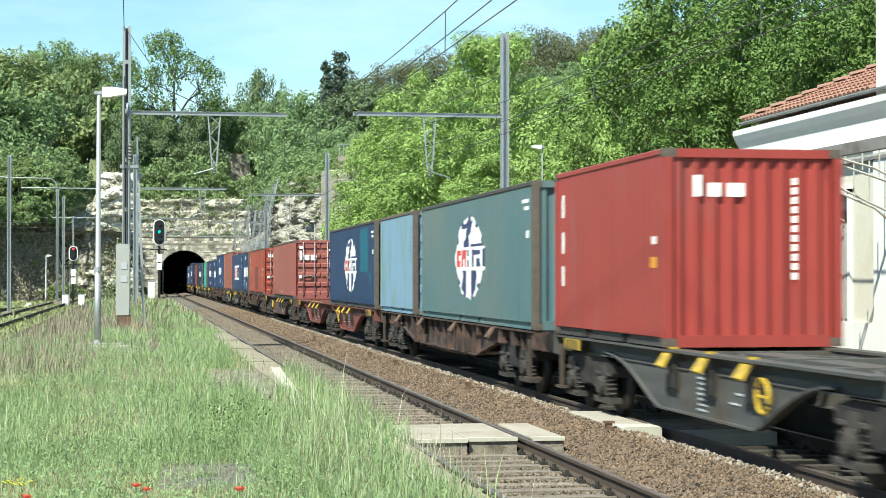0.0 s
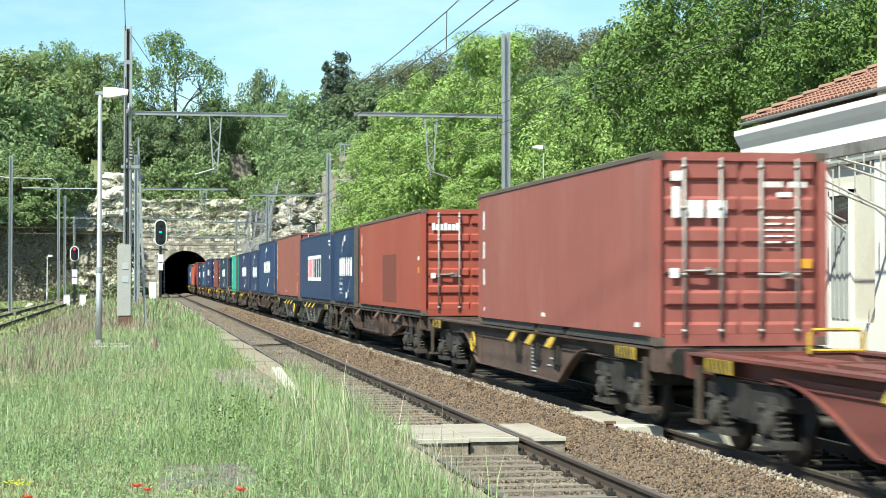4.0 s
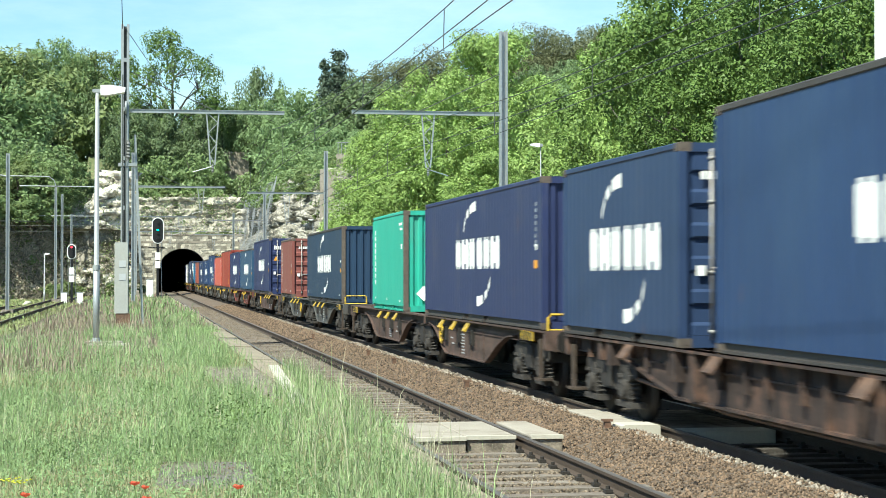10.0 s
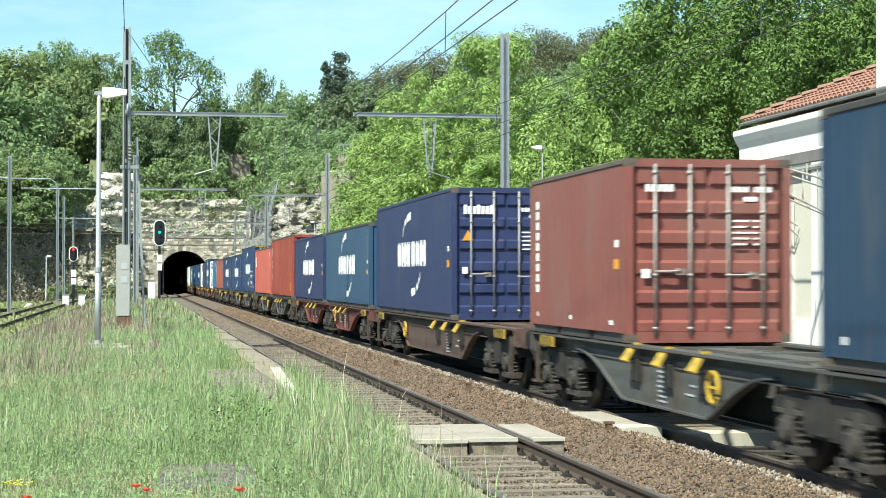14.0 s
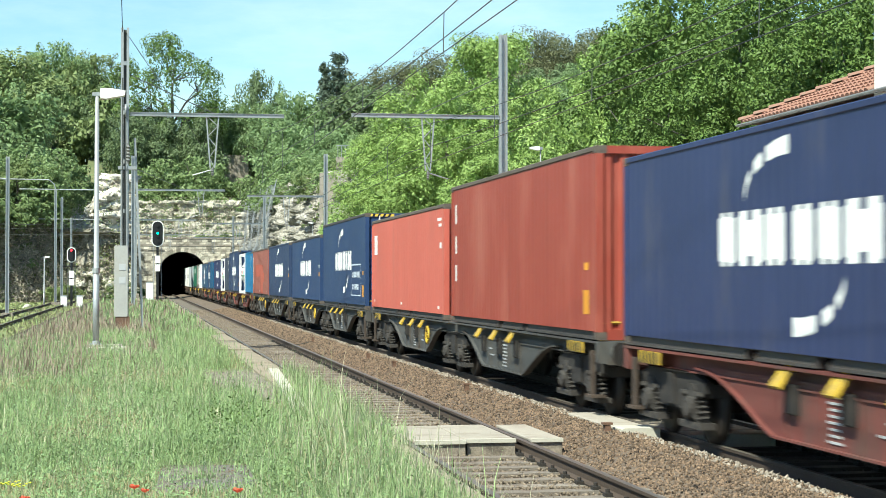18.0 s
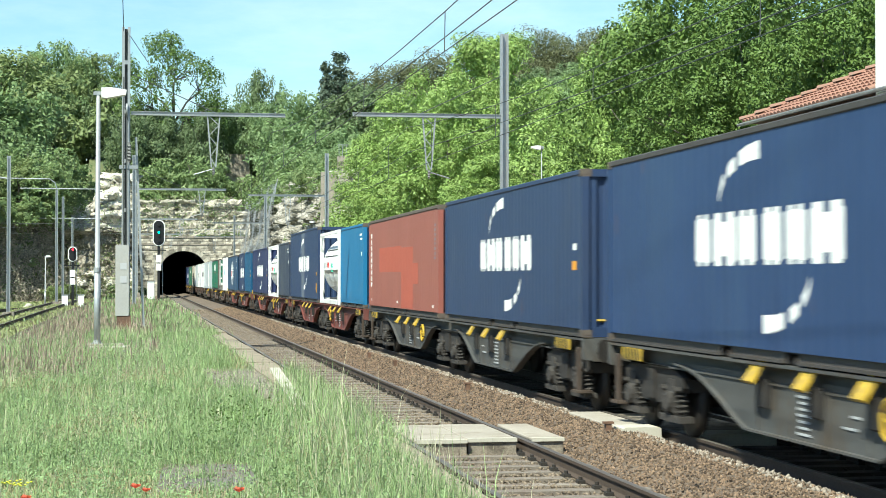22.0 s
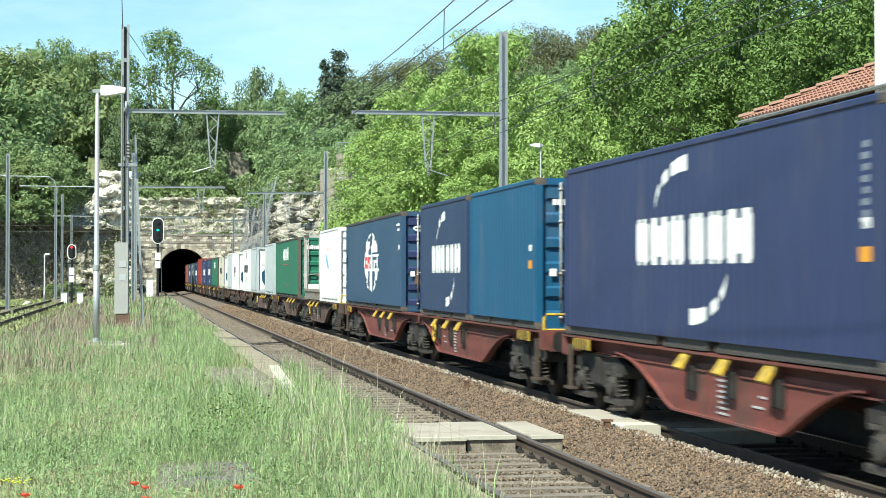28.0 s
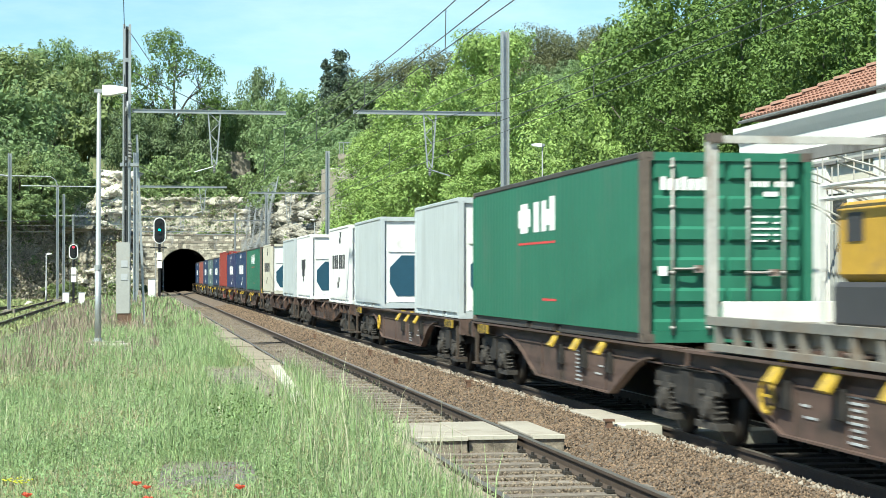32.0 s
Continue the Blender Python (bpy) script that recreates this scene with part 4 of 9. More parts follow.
def signal(x, y, z0, zc, light, name, w=0.95, h=2.1):
    ob = thing(name, f"black railway signal with white rim showing {'green' if light is M_GREEN_LIGHT else 'red'}", "railway signal", pose(x, y, 0))
    n = 10

    def pill(a, b):
        return [(a * math.cos(math.pi * i / n), b - a + a * math.sin(math.pi * i / n)) for i in range(n + 1)] + [(-a * math.cos(math.pi * i / n), -b + a - a * math.sin(math.pi * i / n)) for i in range(n + 1)]
    part("rim", Geo().prism_y([(p, zc + q) for p, q in reversed(pill(w / 2, h / 2))], -0.02, 0.03), M_WHITE, ob, "white rim")
    part("backboard", Geo().prism_y([(p, zc + q) for p, q in reversed(pill(w / 2 - 0.07, h / 2 - 0.07))], -0.045, -0.02), M_BLACK, ob)
    for i in range(4):
        z = zc + h * (0.32 - 0.2 * i)
        part("hood", Geo().lathe([(0.10, -0.14), (0.13, -0.14), (0.13, -0.045), (0.10, -0.045)], 14, "y", (0, 0, z)), M_BLACK, ob)
    zl = zc + h * (0.02 if light is M_GREEN_LIGHT else 0.3)
    part("lens", Geo().lathe([(0.095, -0.16), (0.095, -0.05)], 14, "y", (0, 0, zl)), light, ob)
    part("post", Geo().box(-0.1, 0.1, 0.04, 0.24, z0, zc + h * 0.3), M_BLACK, ob)
    part("ladder", Geo().beam((-0.3, 0.3, z0), (-0.3, 0.3, zc), 0.04, 0.04).beam((0.3, 0.3, z0), (0.3, 0.3, zc), 0.04, 0.04), M_ZINC, ob)
    part("platform_grating", Geo().box(-0.75, 0.6, 0.0, 0.8, zc - h * 0.5 - 0.35, zc - h * 0.5 - 0.28), M_BLACK, ob)
    part("plate", Geo().box(-0.2, 0.2, -0.02, 0.03, zc - h * 0.5 - 1.3, zc - h * 0.5 - 0.7).box(-0.2, 0.2, -0.02, 0.03, zc - h * 0.5 - 1.95, zc - h * 0.5 - 1.4), M_WHITE, ob, "white plate with a dark bar")
    return ob


signal(1.5, 141.8, 0.3, 5.75, M_GREEN_LIGHT, "main_signal")
signal(-5.65, 153.2, -0.3, 4.2, M_RED_LIGHT, "yard_signal", 0.75, 1.3)
for _x, _y, _z, _h in ((0.85, 138.0, 0.5, 1.35), (-6.2, 151, -0.4, 1.1), (-4.9, 151.5, -0.4, 1.1)):
    _o = thing("relay_cabinet", "white metal trackside relay cabinet", "cabinet", pose(_x, _y, _z), "relay cabinets")
    part("body", Geo().box(-0.25, 0.25, -0.2, 0.2, 0, _h, 0.03), M_WHITE, _o)
    part("lid", Geo().box(-0.28, 0.28, -0.23, 0.23, _h, _h + 0.06), M_ZINC, _o)


# ---- edge of the old ramp, hill wall ----
def kerb():
    g = Geo()
    a, b = Vector((2.20, 29.0, 0.60)), Vector((1.90, 20.9, 0.56))
    d = (b - a).normalized()
    q = Vector((-d.y, d.x, 0)) * 0.08
    g.add([a - q, a + q, b + q, b - q] + [p - Vector((0, 0, 0.25)) for p in (a - q, a + q, b + q, b - q)], [(0, 1, 2, 3), (7, 6, 5, 4), (0, 4, 5, 1), (1, 5, 6, 2), (2, 6, 7, 3), (3, 7, 4, 0)])
    solid("ramp_kerb", g, M_WHITEWASH, "whitewashed concrete kerb beside the old ramp", "kerb")
    solid("asphalt_patch", Geo().prism_z([(1.25, 24.4), (1.6, 23.0), (1.85, 22.2), (2.05, 28.9), (1.7, 29.8), (1.2, 29.5), (0.95, 28.0), (1.15, 26.4)], 0.49, 0.515), M_GRAVEL, "bare dry gravel beside the kerb", "pavement", kind="structure")
    solid("asphalt_patch", Geo().prism_z([(0.12, 12.9), (0.82, 12.8), (0.95, 14.7), (0.2, 14.9)], 0.49, 0.512), M_ASPHALT, "bare crumbling asphalt in the grass", "pavement", kind="structure")
    solid("asphalt_patch", Geo().prism_z([(-0.5, 37.5), (0.6, 37.5), (0.7, 44), (-0.6, 44)], 0.49, 0.512), M_ASPHALT, "bare crumbling asphalt round the lamp", "pavement", kind="structure")


kerb()
solid("lamp_footing", Geo().prism_z([(-1.12, 38.9), (-0.62, 39.0), (-0.22, 39.12), (-0.2, 39.9), (-1.05, 39.95)], 0.48, 0.575), M_WHITEWASH, "broken whitish concrete slab at the lamp's foot", "slab")
for _a, _b in (((-10.9, 136), (-5.6, 170)), ((-9.5, 135), (-4.6, 167))):
    solid("yard_rail", Geo().beam((*_a, -0.42), (*_b, -0.42), 0.08, 0.34), M_RAILSIDE, "rusty rail of a disused yard track", "rail", "rails of the yard", "structure")
solid("hill_wall", Geo().box(13.1, 17.1, 278.0, 278.5, 16.0, 21.8, 0.05), M_CONCRETE_SIDE, "weathered concrete retaining wall in the woods", "wall")
_o = thing("garden_wall", "pale stone wall with a railing on the rock edge", "wall", pose(-1.4, 0, -1.2))
part("wall", Geo().box(18.6, 22.5, 168, 168.5, 8.0, 13.6, 0.05), M_CONCRETE, _o)
part("upper_wall", Geo().box(20.3, 23.5, 169, 169.4, 12.5, 15.2, 0.05), M_CONCRETE_SIDE, _o)
for _k in range(9):
    part("railing_post", Geo().box(20.4 + 0.36 * _k, 20.45 + 0.36 * _k, 168.9, 168.95, 15.2, 16.3), M_ZINC, _o)
part("handrail", Geo().box(20.3, 23.5, 168.9, 168.95, 16.25, 16.32), M_ZINC, _o)


# rails and posts along the top of the portal
def portal_fence():
    ob = thing("portal_fence", "thin grey tube fence along the top of the tunnel portal", "fence", pose(0, 0, 0))
    for k in range(10):
        part("fence_post", Geo().box(-3.0 + 2.05 * k, -2.94 + 2.05 * k, PORTAL_Y + 0.1, PORTAL_Y + 0.16, 7.9, 9.3), M_ZINC, ob)
    for z in (8.6, 9.25):
        part("fence_rail", Geo().box(-3.2, 15.6, PORTAL_Y + 0.11, PORTAL_Y + 0.15, z - 0.03, z + 0.03), M_ZINC, ob)
    part("portal_coping", Geo().box(-3.5, 15.7, PORTAL_Y - 0.12, PORTAL_Y + 1.0, 8.0, 8.25), M_CONCRETE_SIDE, portal)
    part("portal_band", Geo().box(-3.4, 15.6, PORTAL_Y - 0.07, PORTAL_Y, 6.95, 7.15), M_CONCRETE_SIDE, portal)


portal_fence()


# ---- lineside bits ----
def stake(x, y, h=0.05):
    ob = thing("marker_stake", "short rusty steel stake in the ballast", "stake", pose(x, y, -0.10), "marker stakes")
    part("post", Geo().box(-0.04, 0.04, -0.05, 0.05, 0, h + 0.12, 0.01), M_RUSTY, ob)
    part("cap", Geo().box(-0.07, 0.07, -0.06, 0.06, h + 0.12, h + 0.15), M_RUSTY, ob)


for _x, _y in ((5.9, 60.0), (6.05, 46.5), (6.1, 42.0), (6.14, 32.7), (6.36, 23.4)):
    stake(_x, _y)
solid("track_cable", Geo().tube([(2.6, 58.0, -0.2), (3.2, 58.4, -0.16), (4.2, 59.0, -0.15), (5.2, 59.4, -0.16), (5.9, 60.0, -0.05)], 0.013, 6), M_BLACK, "black cable laid across the near line", "cable")
_o = thing("kilometre_post", "small white trackside marker post", "post", pose(2.35, 71.0, -0.3))
part("post", Geo().box(-0.09, 0.09, -0.05, 0.05, 0, 0.75, 0.02), M_WHITEWASH, _o)
part("band", Geo().box(-0.094, 0.094, -0.054, 0.054, 0.2, 0.3), M_GREYMARK, _o)
for _x, _y, _s in ((3.0, 105, 0.25), (6.0, 96, 0.2), (6.2, 88, 0.22), (5.9, 101, 0.18), (3.2, 128, 0.3), (6.1, 112, 0.2), (-7.6, 122, 0.25), (-8.9, 150, 0.3), (-9.8, 158, 0.35), (-7.3, 148, 0.25), (-8.2, 163, 0.3), (-10.4, 171, 0.35), (-6.9, 157, 0.2)):
    solid("loose_stone", Geo().lathe([(0.3 * _s, 0), (_s, 0.2 * _s), (0.8 * _s, 0.6 * _s), (0.2 * _s, 0.8 * _s)], 7, "z", (_x, _y, -0.22 if _x > 0 else -0.52)), M_WHITEWASH, "pale stone block lying beside the track", "stone", "pale stones")
for _y in (50.0, 118.0):
    _l = platform_lamp(11.6, _y, 5.35, 0.55, 0.48, 0.35)
    _l.rotation_euler = (0, 0, math.pi)


# ---- the container train ----
DECK = 1.165
HC, LO = 2.896, 2.591
train = []                         # (thing, its place along the train, height of its base)


def ribs(a, b, pitch=0.275, depth=0.005):
    """Break points of a corrugated sheet between a and b: (place, depth)."""
    n = max(2, round((b - a) / pitch))
    p = (b - a) / n
    out = []
    for i in range(n):
        s = a + i * p
        out += [(s, 0.0), (s + 0.36 * p, 0.0), (s + 0.5 * p, depth), (s + 0.86 * p, depth)]
    return out + [(b, 0.0)]


def depth_at(prof, y):
    for (a, da), (b, db) in zip(prof, prof[1:]):
        if a <= y <= b:
            return da + (db - da) * (y - a) / (b - a)
    return 0.0


FEET = {20: 6.058, 40: 12.192}
_cache = {}


def cached(key, make):
    if key not in _cache:
        _cache[key] = make()
    return _cache[key]


def body_mesh(feet, H, front_ribs):
    L = FEET[feet]
    h = L / 2
    side = ribs(-h + 0.16, h - 0.12)
    fx = ribs(-1.06, 1.06, 0.235, 0.045)
    poly = []
    if front_ribs:
        poly += [(x, -h + 0.03 + d) for x, d in fx]
    else:
        poly += [(-1.06, -h + 0.07), (1.06, -h + 0.07)]
    poly += [(1.209 - d, y) for y, d in side]
    poly += [(x, h - 0.04 - d) for x, d in reversed(fx)]
    poly += [(-1.209 + d, y) for y, d in reversed(side)]
    g = Geo().prism_z(poly, 0.13, H - 0.03)
    return g.mesh("body")


def post_mesh(H, sx, sy, h):
    x, y = sx * 1.219, sy * h
    g = Geo()
    g.box(min(x, x - sx * 0.12), max(x, x - sx * 0.12), min(y, y - sy * 0.05), max(y, y - sy * 0.05), 0.118, H - 0.118)
    g.box(min(x, x - sx * 0.05), max(x, x - sx * 0.05), min(y - sy * 0.05, y - sy * 0.15), max(y - sy * 0.05, y - sy * 0.15), 0.118, H - 0.118)
    return g.mesh("corner_post")


def casting_mesh():
    g = Geo().box(-0.089, 0.089, -0.089, 0.089, 0, 0.118, 0.012)
    g.box(-0.093, -0.088, -0.04, 0.04, 0.035, 0.085)
    g.box(-0.04, 0.04, -0.093, -0.088, 0.035, 0.085)
    return g.mesh("corner_casting")


def door_mesh(H, sx, h):
    """One door leaf with five pressed bands, closing the end at -y."""
    z0, z1 = 0.16, H - 0.13
    prof = [(z0, 0.0)]
    n = 5
    for i in range(n):
        a = z0 + 0.12 + (z1 - z0 - 0.2) * i / n
        b = a + (z1 - z0) / n * 0.62
        prof += [(a, 0.0), (a + 0.05, 0.055), (b - 0.05, 0.055), (b, 0.0)]
    prof += [(z1, 0.0)]
    y = -h + 0.025
    x0, x1 = sorted((sx * 0.012, sx * 1.05))
    g = Geo()
    vs, fs = [], []
    for z, d in prof:
        vs += [(x0 + 0.03, y + d, z), (x1 - 0.03, y + d, z)]
    k = len(prof)
    fs += [(2 * i, 2 * i + 1, 2 * i + 3, 2 * i + 2) for i in range(k - 1)]
    for z, d in prof:
        vs += [(x0, y + 0.06, z), (x1, y + 0.06, z)]
    fs += [(2 * k + 2 * i, 2 * i, 2 * i + 2, 2 * k + 2 * i + 2) for i in range(k - 1)]
    fs += [(2 * i + 1, 2 * k + 2 * i + 1, 2 * k + 2 * i + 3, 2 * i + 3) for i in range(k - 1)]
    g.add(vs, fs)
    return g.mesh("door")


def rod_mesh(H):
    g = Geo().tube([(0, 0, 0.10), (0, 0, H - 0.08)], 0.019, 8)
    for z in (0.2, 0.95, H - 0.75, H - 0.2):
        g.box(-0.03, 0.03, -0.022, 0.03, z - 0.022, z + 0.022)
    return g.mesh("lock_rod", True)


def cells(prof, h, rects):
    """Painted shapes on the corrugated left side: rects (u0, u1, z0, z1), u metres from the rear end; shapes that meet share their corners."""
    spots, vs, fs, levels = {}, [], [], {}

    def spot(p, z):
        key = (round(p, 4), round(z, 4))
        if key not in spots:
            spots[key] = len(vs)
            vs.append((-1.2125 + depth_at(prof, p), p, z))
        return spots[key]
    spans = [(*sorted((h - u1, h - u0)), z0, z1) for u0, u1, z0, z1 in rects]
    for a, b, z0, z1 in spans:
        for p in (a, b):
            levels.setdefault(round(p, 4), set()).update((z0, z1))
    for a, b, z0, z1 in spans:
        ys = [a] + [p for p, _ in prof if a + 1e-4 < p < b - 1e-4] + [b]
        for p, q in zip(ys, ys[1:]):
            rise = [z for z in sorted(levels.get(round(p, 4), ())) if z0 + 1e-4 < z < z1 - 1e-4]
            fall = [z for z in sorted(levels.get(round(q, 4), ()), reverse=True) if z0 + 1e-4 < z < z1 - 1e-4]
            fs.append(tuple(dict.fromkeys([spot(p, z0)] + [spot(p, z) for z in rise] + [spot(p, z1), spot(q, z1)] + [spot(q, z) for z in fall] + [spot(q, z0)])))
    return Geo().add(vs, [f for f in fs if len(f) > 2])


def arc_logo(feet, H):
    """Two broken sweeps above and below a row of notched blocks."""
    k = 1.0 if feet == 40 else 0.78
    mid, z = (6.35, 0.525 * H) if feet == 40 else (3.45, 0.50 * H)
    out = []
    x = mid - 2.31 * k
    for w, gap, bite in ((0.55, 0.11, 0.05), (0.80, 0.09, 0.11), (0.58, 0.22, 0.07), (0.56, 0.12, 0.05), (0.56, 0.12, 0.05), (0.88, 0, 0.11)):
        w, gap = w * k, gap * k
        c = 0.07 * k
        m0, m1 = x + 0.40 * w, x + 0.60 * w
        out += [(x, x + c, z - 0.25, z + 0.25), (x + c, m0, z - 0.31, z + 0.31), (m0, m1, z - 0.31 + bite, z + 0.31 - bite), (m1, x + w - c, z - 0.31, z + 0.31), (x + w - c, x + w, z - 0.27, z + 0.24)]
        x += w + gap
    # each sweep: a tapered run of fine upright strips with two breaks
    n = 34
    for i in range(n):
        t = (i + 0.5) / n
        if 0.33 < t < 0.41 or 0.60 < t < 0.67:
            continue
        a0, a1 = math.pi * (0.97 - 0.45 * i / n), math.pi * (0.97 - 0.45 * (i + 1) / n)
        u0, u1 = 1.45 * math.cos(a0), 1.45 * math.cos(a1)
        dz = 0.40 + 0.62 * (math.sin(a0) + math.sin(a1)) / 2
        th = 0.045 + 0.12 * t
        out.append((mid + u0 * k, mid + u1 * k, z + dz - th, z + dz + 0.04))
        out.append((mid - u1 * k - 0.05, mid - u0 * k - 0.05, z - dz - 0.04, z - dz + th))
    return out


def globe_logo(mid, z, r):
    """A disc of white patches over dark gaps with a red and white middle bar, in fine upright strips."""
    n = 104
    half = 1.925 * r / n
    out = {"w": [], "r": [], "b": []}

    def hue(u, v):
        q = math.hypot(u, v) + 0.025 * math.sin(7 * math.atan2(v, u) + 1) + 0.015 * math.sin(17 * u - 9 * v)
        if -0.30 < v < 0.26 and -1.04 < u < 1.12:
            if u < -0.92 and abs(v + 0.02) > 0.28 - 1.4 * (-0.92 - u):
                return ""
            if not -0.22 < v < 0.2:
                return "w"
            if -0.90 < u < -0.62 + 0.2 * v and not (-0.74 < u and abs(v) < 0.07) or -0.54 + 0.15 * v < u < -0.2 + 0.2 * v and not (abs(u + 0.38) < 0.06 and v < -0.02):
                return "r"
            if -0.12 < u < 0.0 and abs(v) > 0.05 or 0.22 < u < 0.36 or (0.36 < u < 0.78 and abs(v - 0.12) < 0.05) or (0.5 < u < 0.74 - 0.3 * v and v < -0.02) or u > 0.93:
                return "b"
            return "w"
        if q > 0.97:
            return ""
        if q > 0.88:
            return "w" if math.sin(11 * math.atan2(v, u) + 0.6) > -0.55 else "b"
        if v > 0.26:
            wob = 0.05 * math.sin(9 * v + 4 * u) + 0.03 * math.sin(23 * v)
            gap = -0.20 + 0.42 * (v - 0.26)
            if v < 0.31 and u > 0.1 or v > 0.93 + wob:
                return "b"
            if abs(u - gap) < 0.17 + wob:
                return "b"
            return "w" if u > gap or v < 0.74 + wob else "b"
        wob = 0.05 * math.sin(11 * v)
        return "b" if -0.50 + wob < u < -0.20 or 0.14 < u < 0.50 + wob else "w"
    for i in range(n):
        u = -1.1 + 2.2 * (i + 0.5) / n
        run, kind = 0, ""
        for j in range(n + 1):
            c = hue(u, -1.1 + 2.2 * (j + 0.5) / n) if j < n else ""
            if c != kind:
                if kind:
                    out[kind].append((mid + u * 1.75 * r - half, mid + u * 1.75 * r + half, z + r * (-1.1 + 2.2 * run / n), z + r * (-1.1 + 2.2 * j / n)))
                run, kind = j, c
    return out["w"], out["r"], out["b"]


def touching(rects):
    """Groups rectangles that touch one another."""
    out = []
    for r in rects:
        near = [b for b in out if any(r[0] < q[1] + 0.001 and q[0] < r[1] + 0.001 and r[2] < q[3] + 0.001 and q[2] < r[3] + 0.001 for q in b)]
        out = [b for b in out if b not in near] + [sum(near, []) + [r]]
    return out


def side_marks(marks, feet, H):
    """Shapes of the painted markings, by material."""
    L = FEET[feet]
    out = {}

    def put(mat, *r):
        out.setdefault(mat.name, (mat, []))[1].extend(r)
    for m in marks:
        if m == "arc":
            put(M_WHITE, *arc_logo(feet, H))
        elif m == "globe":
            w, r, b = globe_logo(6.15, 0.51 * H, 0.88)
            put(M_WHITE, *w), put(M_REDMARK, *r)
            if "open_globe" not in marks:
                put(M_PATCH["ink"], *b)
        elif m == "panel":
            put(M_WHITE, (3.45, 8.68, 0.82, 1.80))
        elif m == "box":
            u, w, q = (1.6, 1.0, 0.66) if feet == 20 else (8.6, 2.4, 1.3)
            z = 0.40
            put(M_PALEMARK, (u, u + w, z + 0.73 * q, z + 0.76 * q), (u, u + w, z, z + 0.03), (u, u + 0.03, z, z + 0.76 * q), (u + w - 0.03, u + w, z, z + 0.76 * q),
                *[(u + w * (0.1 + 0.09 * i), u + w * (0.165 + 0.09 * i), z + 0.44 * q, z + 0.58 * q) for i in range(9)], *[(u + w * (0.1 + 0.1 * i), u + w * (0.17 + 0.1 * i), z + 0.15 * q, z + 0.28 * q) for i in range(7)])
        elif m == "stack":            # a column of large plain blocks near the rear end
            for i, (a, b) in enumerate(((0.72, 0.86), (0.5, 0.63), (0.3, 0.42))):
                put(M_WHITE, (0.45, 0.62, a * H, b * H))
        elif m == "tall":             # a long column of blocks
            for i in range(9):
                put(M_WHITE, (0.42, 0.66, (0.26 + 0.068 * i) * H, (0.31 + 0.068 * i) * H))
        elif m == "yellow":
            for i in range(4):
                z = (0.30 + 0.155 * i) * H
                put(M_YELLOW_LETTER, (0.30, 0.44, z, z + 0.36), (0.44, 0.56, z + 0.02, z + 0.09), (0.44, 0.52, z + 0.12, z + 0.34))
        elif m == "code":             # serial codes at the front end, too small to read
            put(M_FAINTMARK, *[(L - 0.60 + 0.04 * (i % 2), L - 0.42, (0.52 + 0.042 * i) * H, (0.545 + 0.042 * i) * H) for i in range(8)])
        elif m == "code_white":
            put(M_WHITE, (L - 0.95, L - 0.4, 0.86 * H, 0.885 * H), (L - 0.75, L - 0.4, 0.81 * H, 0.835 * H), (L - 0.62, L - 0.4, 0.62 * H, 0.67 * H))
        elif m == "sticker":
            put(M_ORANGE, (L - 0.66, L - 0.38, 0.40 * H, 0.455 * H)), put(M_WHITE, (L - 0.6, L - 0.4, 0.52 * H, 0.56 * H))
        elif m == "yellow_plate":
            put(M_ORANGE, (L - 0.78, L - 0.44, 0.13 * H, 0.255 * H), (L - 0.72, L - 0.48, 0.36 * H, 0.40 * H))
        elif m == "low":
            put(M_WHITE, (0.5, 0.62, 0.1 * H, 0.13 * H), (L - 0.9, L - 0.7, 0.09 * H, 0.115 * H), (0.46 * L, 0.48 * L, 0.10 * H, 0.125 * H))
        elif m == "patch_dark":
            put(M_PATCH["dark"], (5.2, 7.9, 0.10 * H, 0.60 * H))
        elif m == "patch_teal":
            put(M_PATCH["teal"], (8.7, 10.6, 0.42 * H, 0.93 * H), (10.9, 11.3, 0.30 * H, 0.40 * H))
        elif m == "patch_orange":
            put(M_PATCH["orange"], (2.2, 6.4, 0.42 * H, 0.68 * H), (6.4, 8.4, 0.06 * H, 0.66 * H), (8.4, 9.2, 0.3 * H, 0.5 * H))
        elif m == "patch_slate":
            put(M_PATCH["slate"], (0.5, 6.0, 0.04, 0.97 * H))
        elif m == "stripe":
            put(M_PATCH["stripe"], (5.3, 6.6, 0.14, 0.97 * H))
        elif m == "blocks":           # two white blocks near the rear, upper half
            put(M_WHITE, (0.55, 1.15, 0.62 * H, 0.83 * H)), put(M_REDMARK, (0.72, 0.78, 0.66 * H, 0.79 * H), (0.9, 0.96, 0.66 * H, 0.79 * H))
        elif m == "pair":             # two white marks and a red line on the green one
            put(M_WHITE, (4.3, 4.5, 0.68 * H, 0.80 * H), (4.5, 5.1, 0.64 * H, 0.84 * H), (5.1, 5.3, 0.68 * H, 0.80 * H), (5.55, 5.95, 0.64 * H, 0.84 * H), (6.15, 6.5, 0.64 * H, 0.84 * H), (6.5, 6.75, 0.68 * H, 0.78 * H), (6.75, 7.1, 0.64 * H, 0.86 * H))
            put(M_REDMARK, (4.3, 7.1, 0.56 * H, 0.575 * H), (6.2, 7.2, 0.19 * H, 0.205 * H))
        elif m == "dark_blocks":
            put(M_DARKMARK, *[(1.0 + 0.62 * i + (0.2 if i > 2 else 0), 1.5 + 0.62 * i + (0.2 if i > 2 else 0), 0.45 * H, 0.63 * H) for i in range(6)])
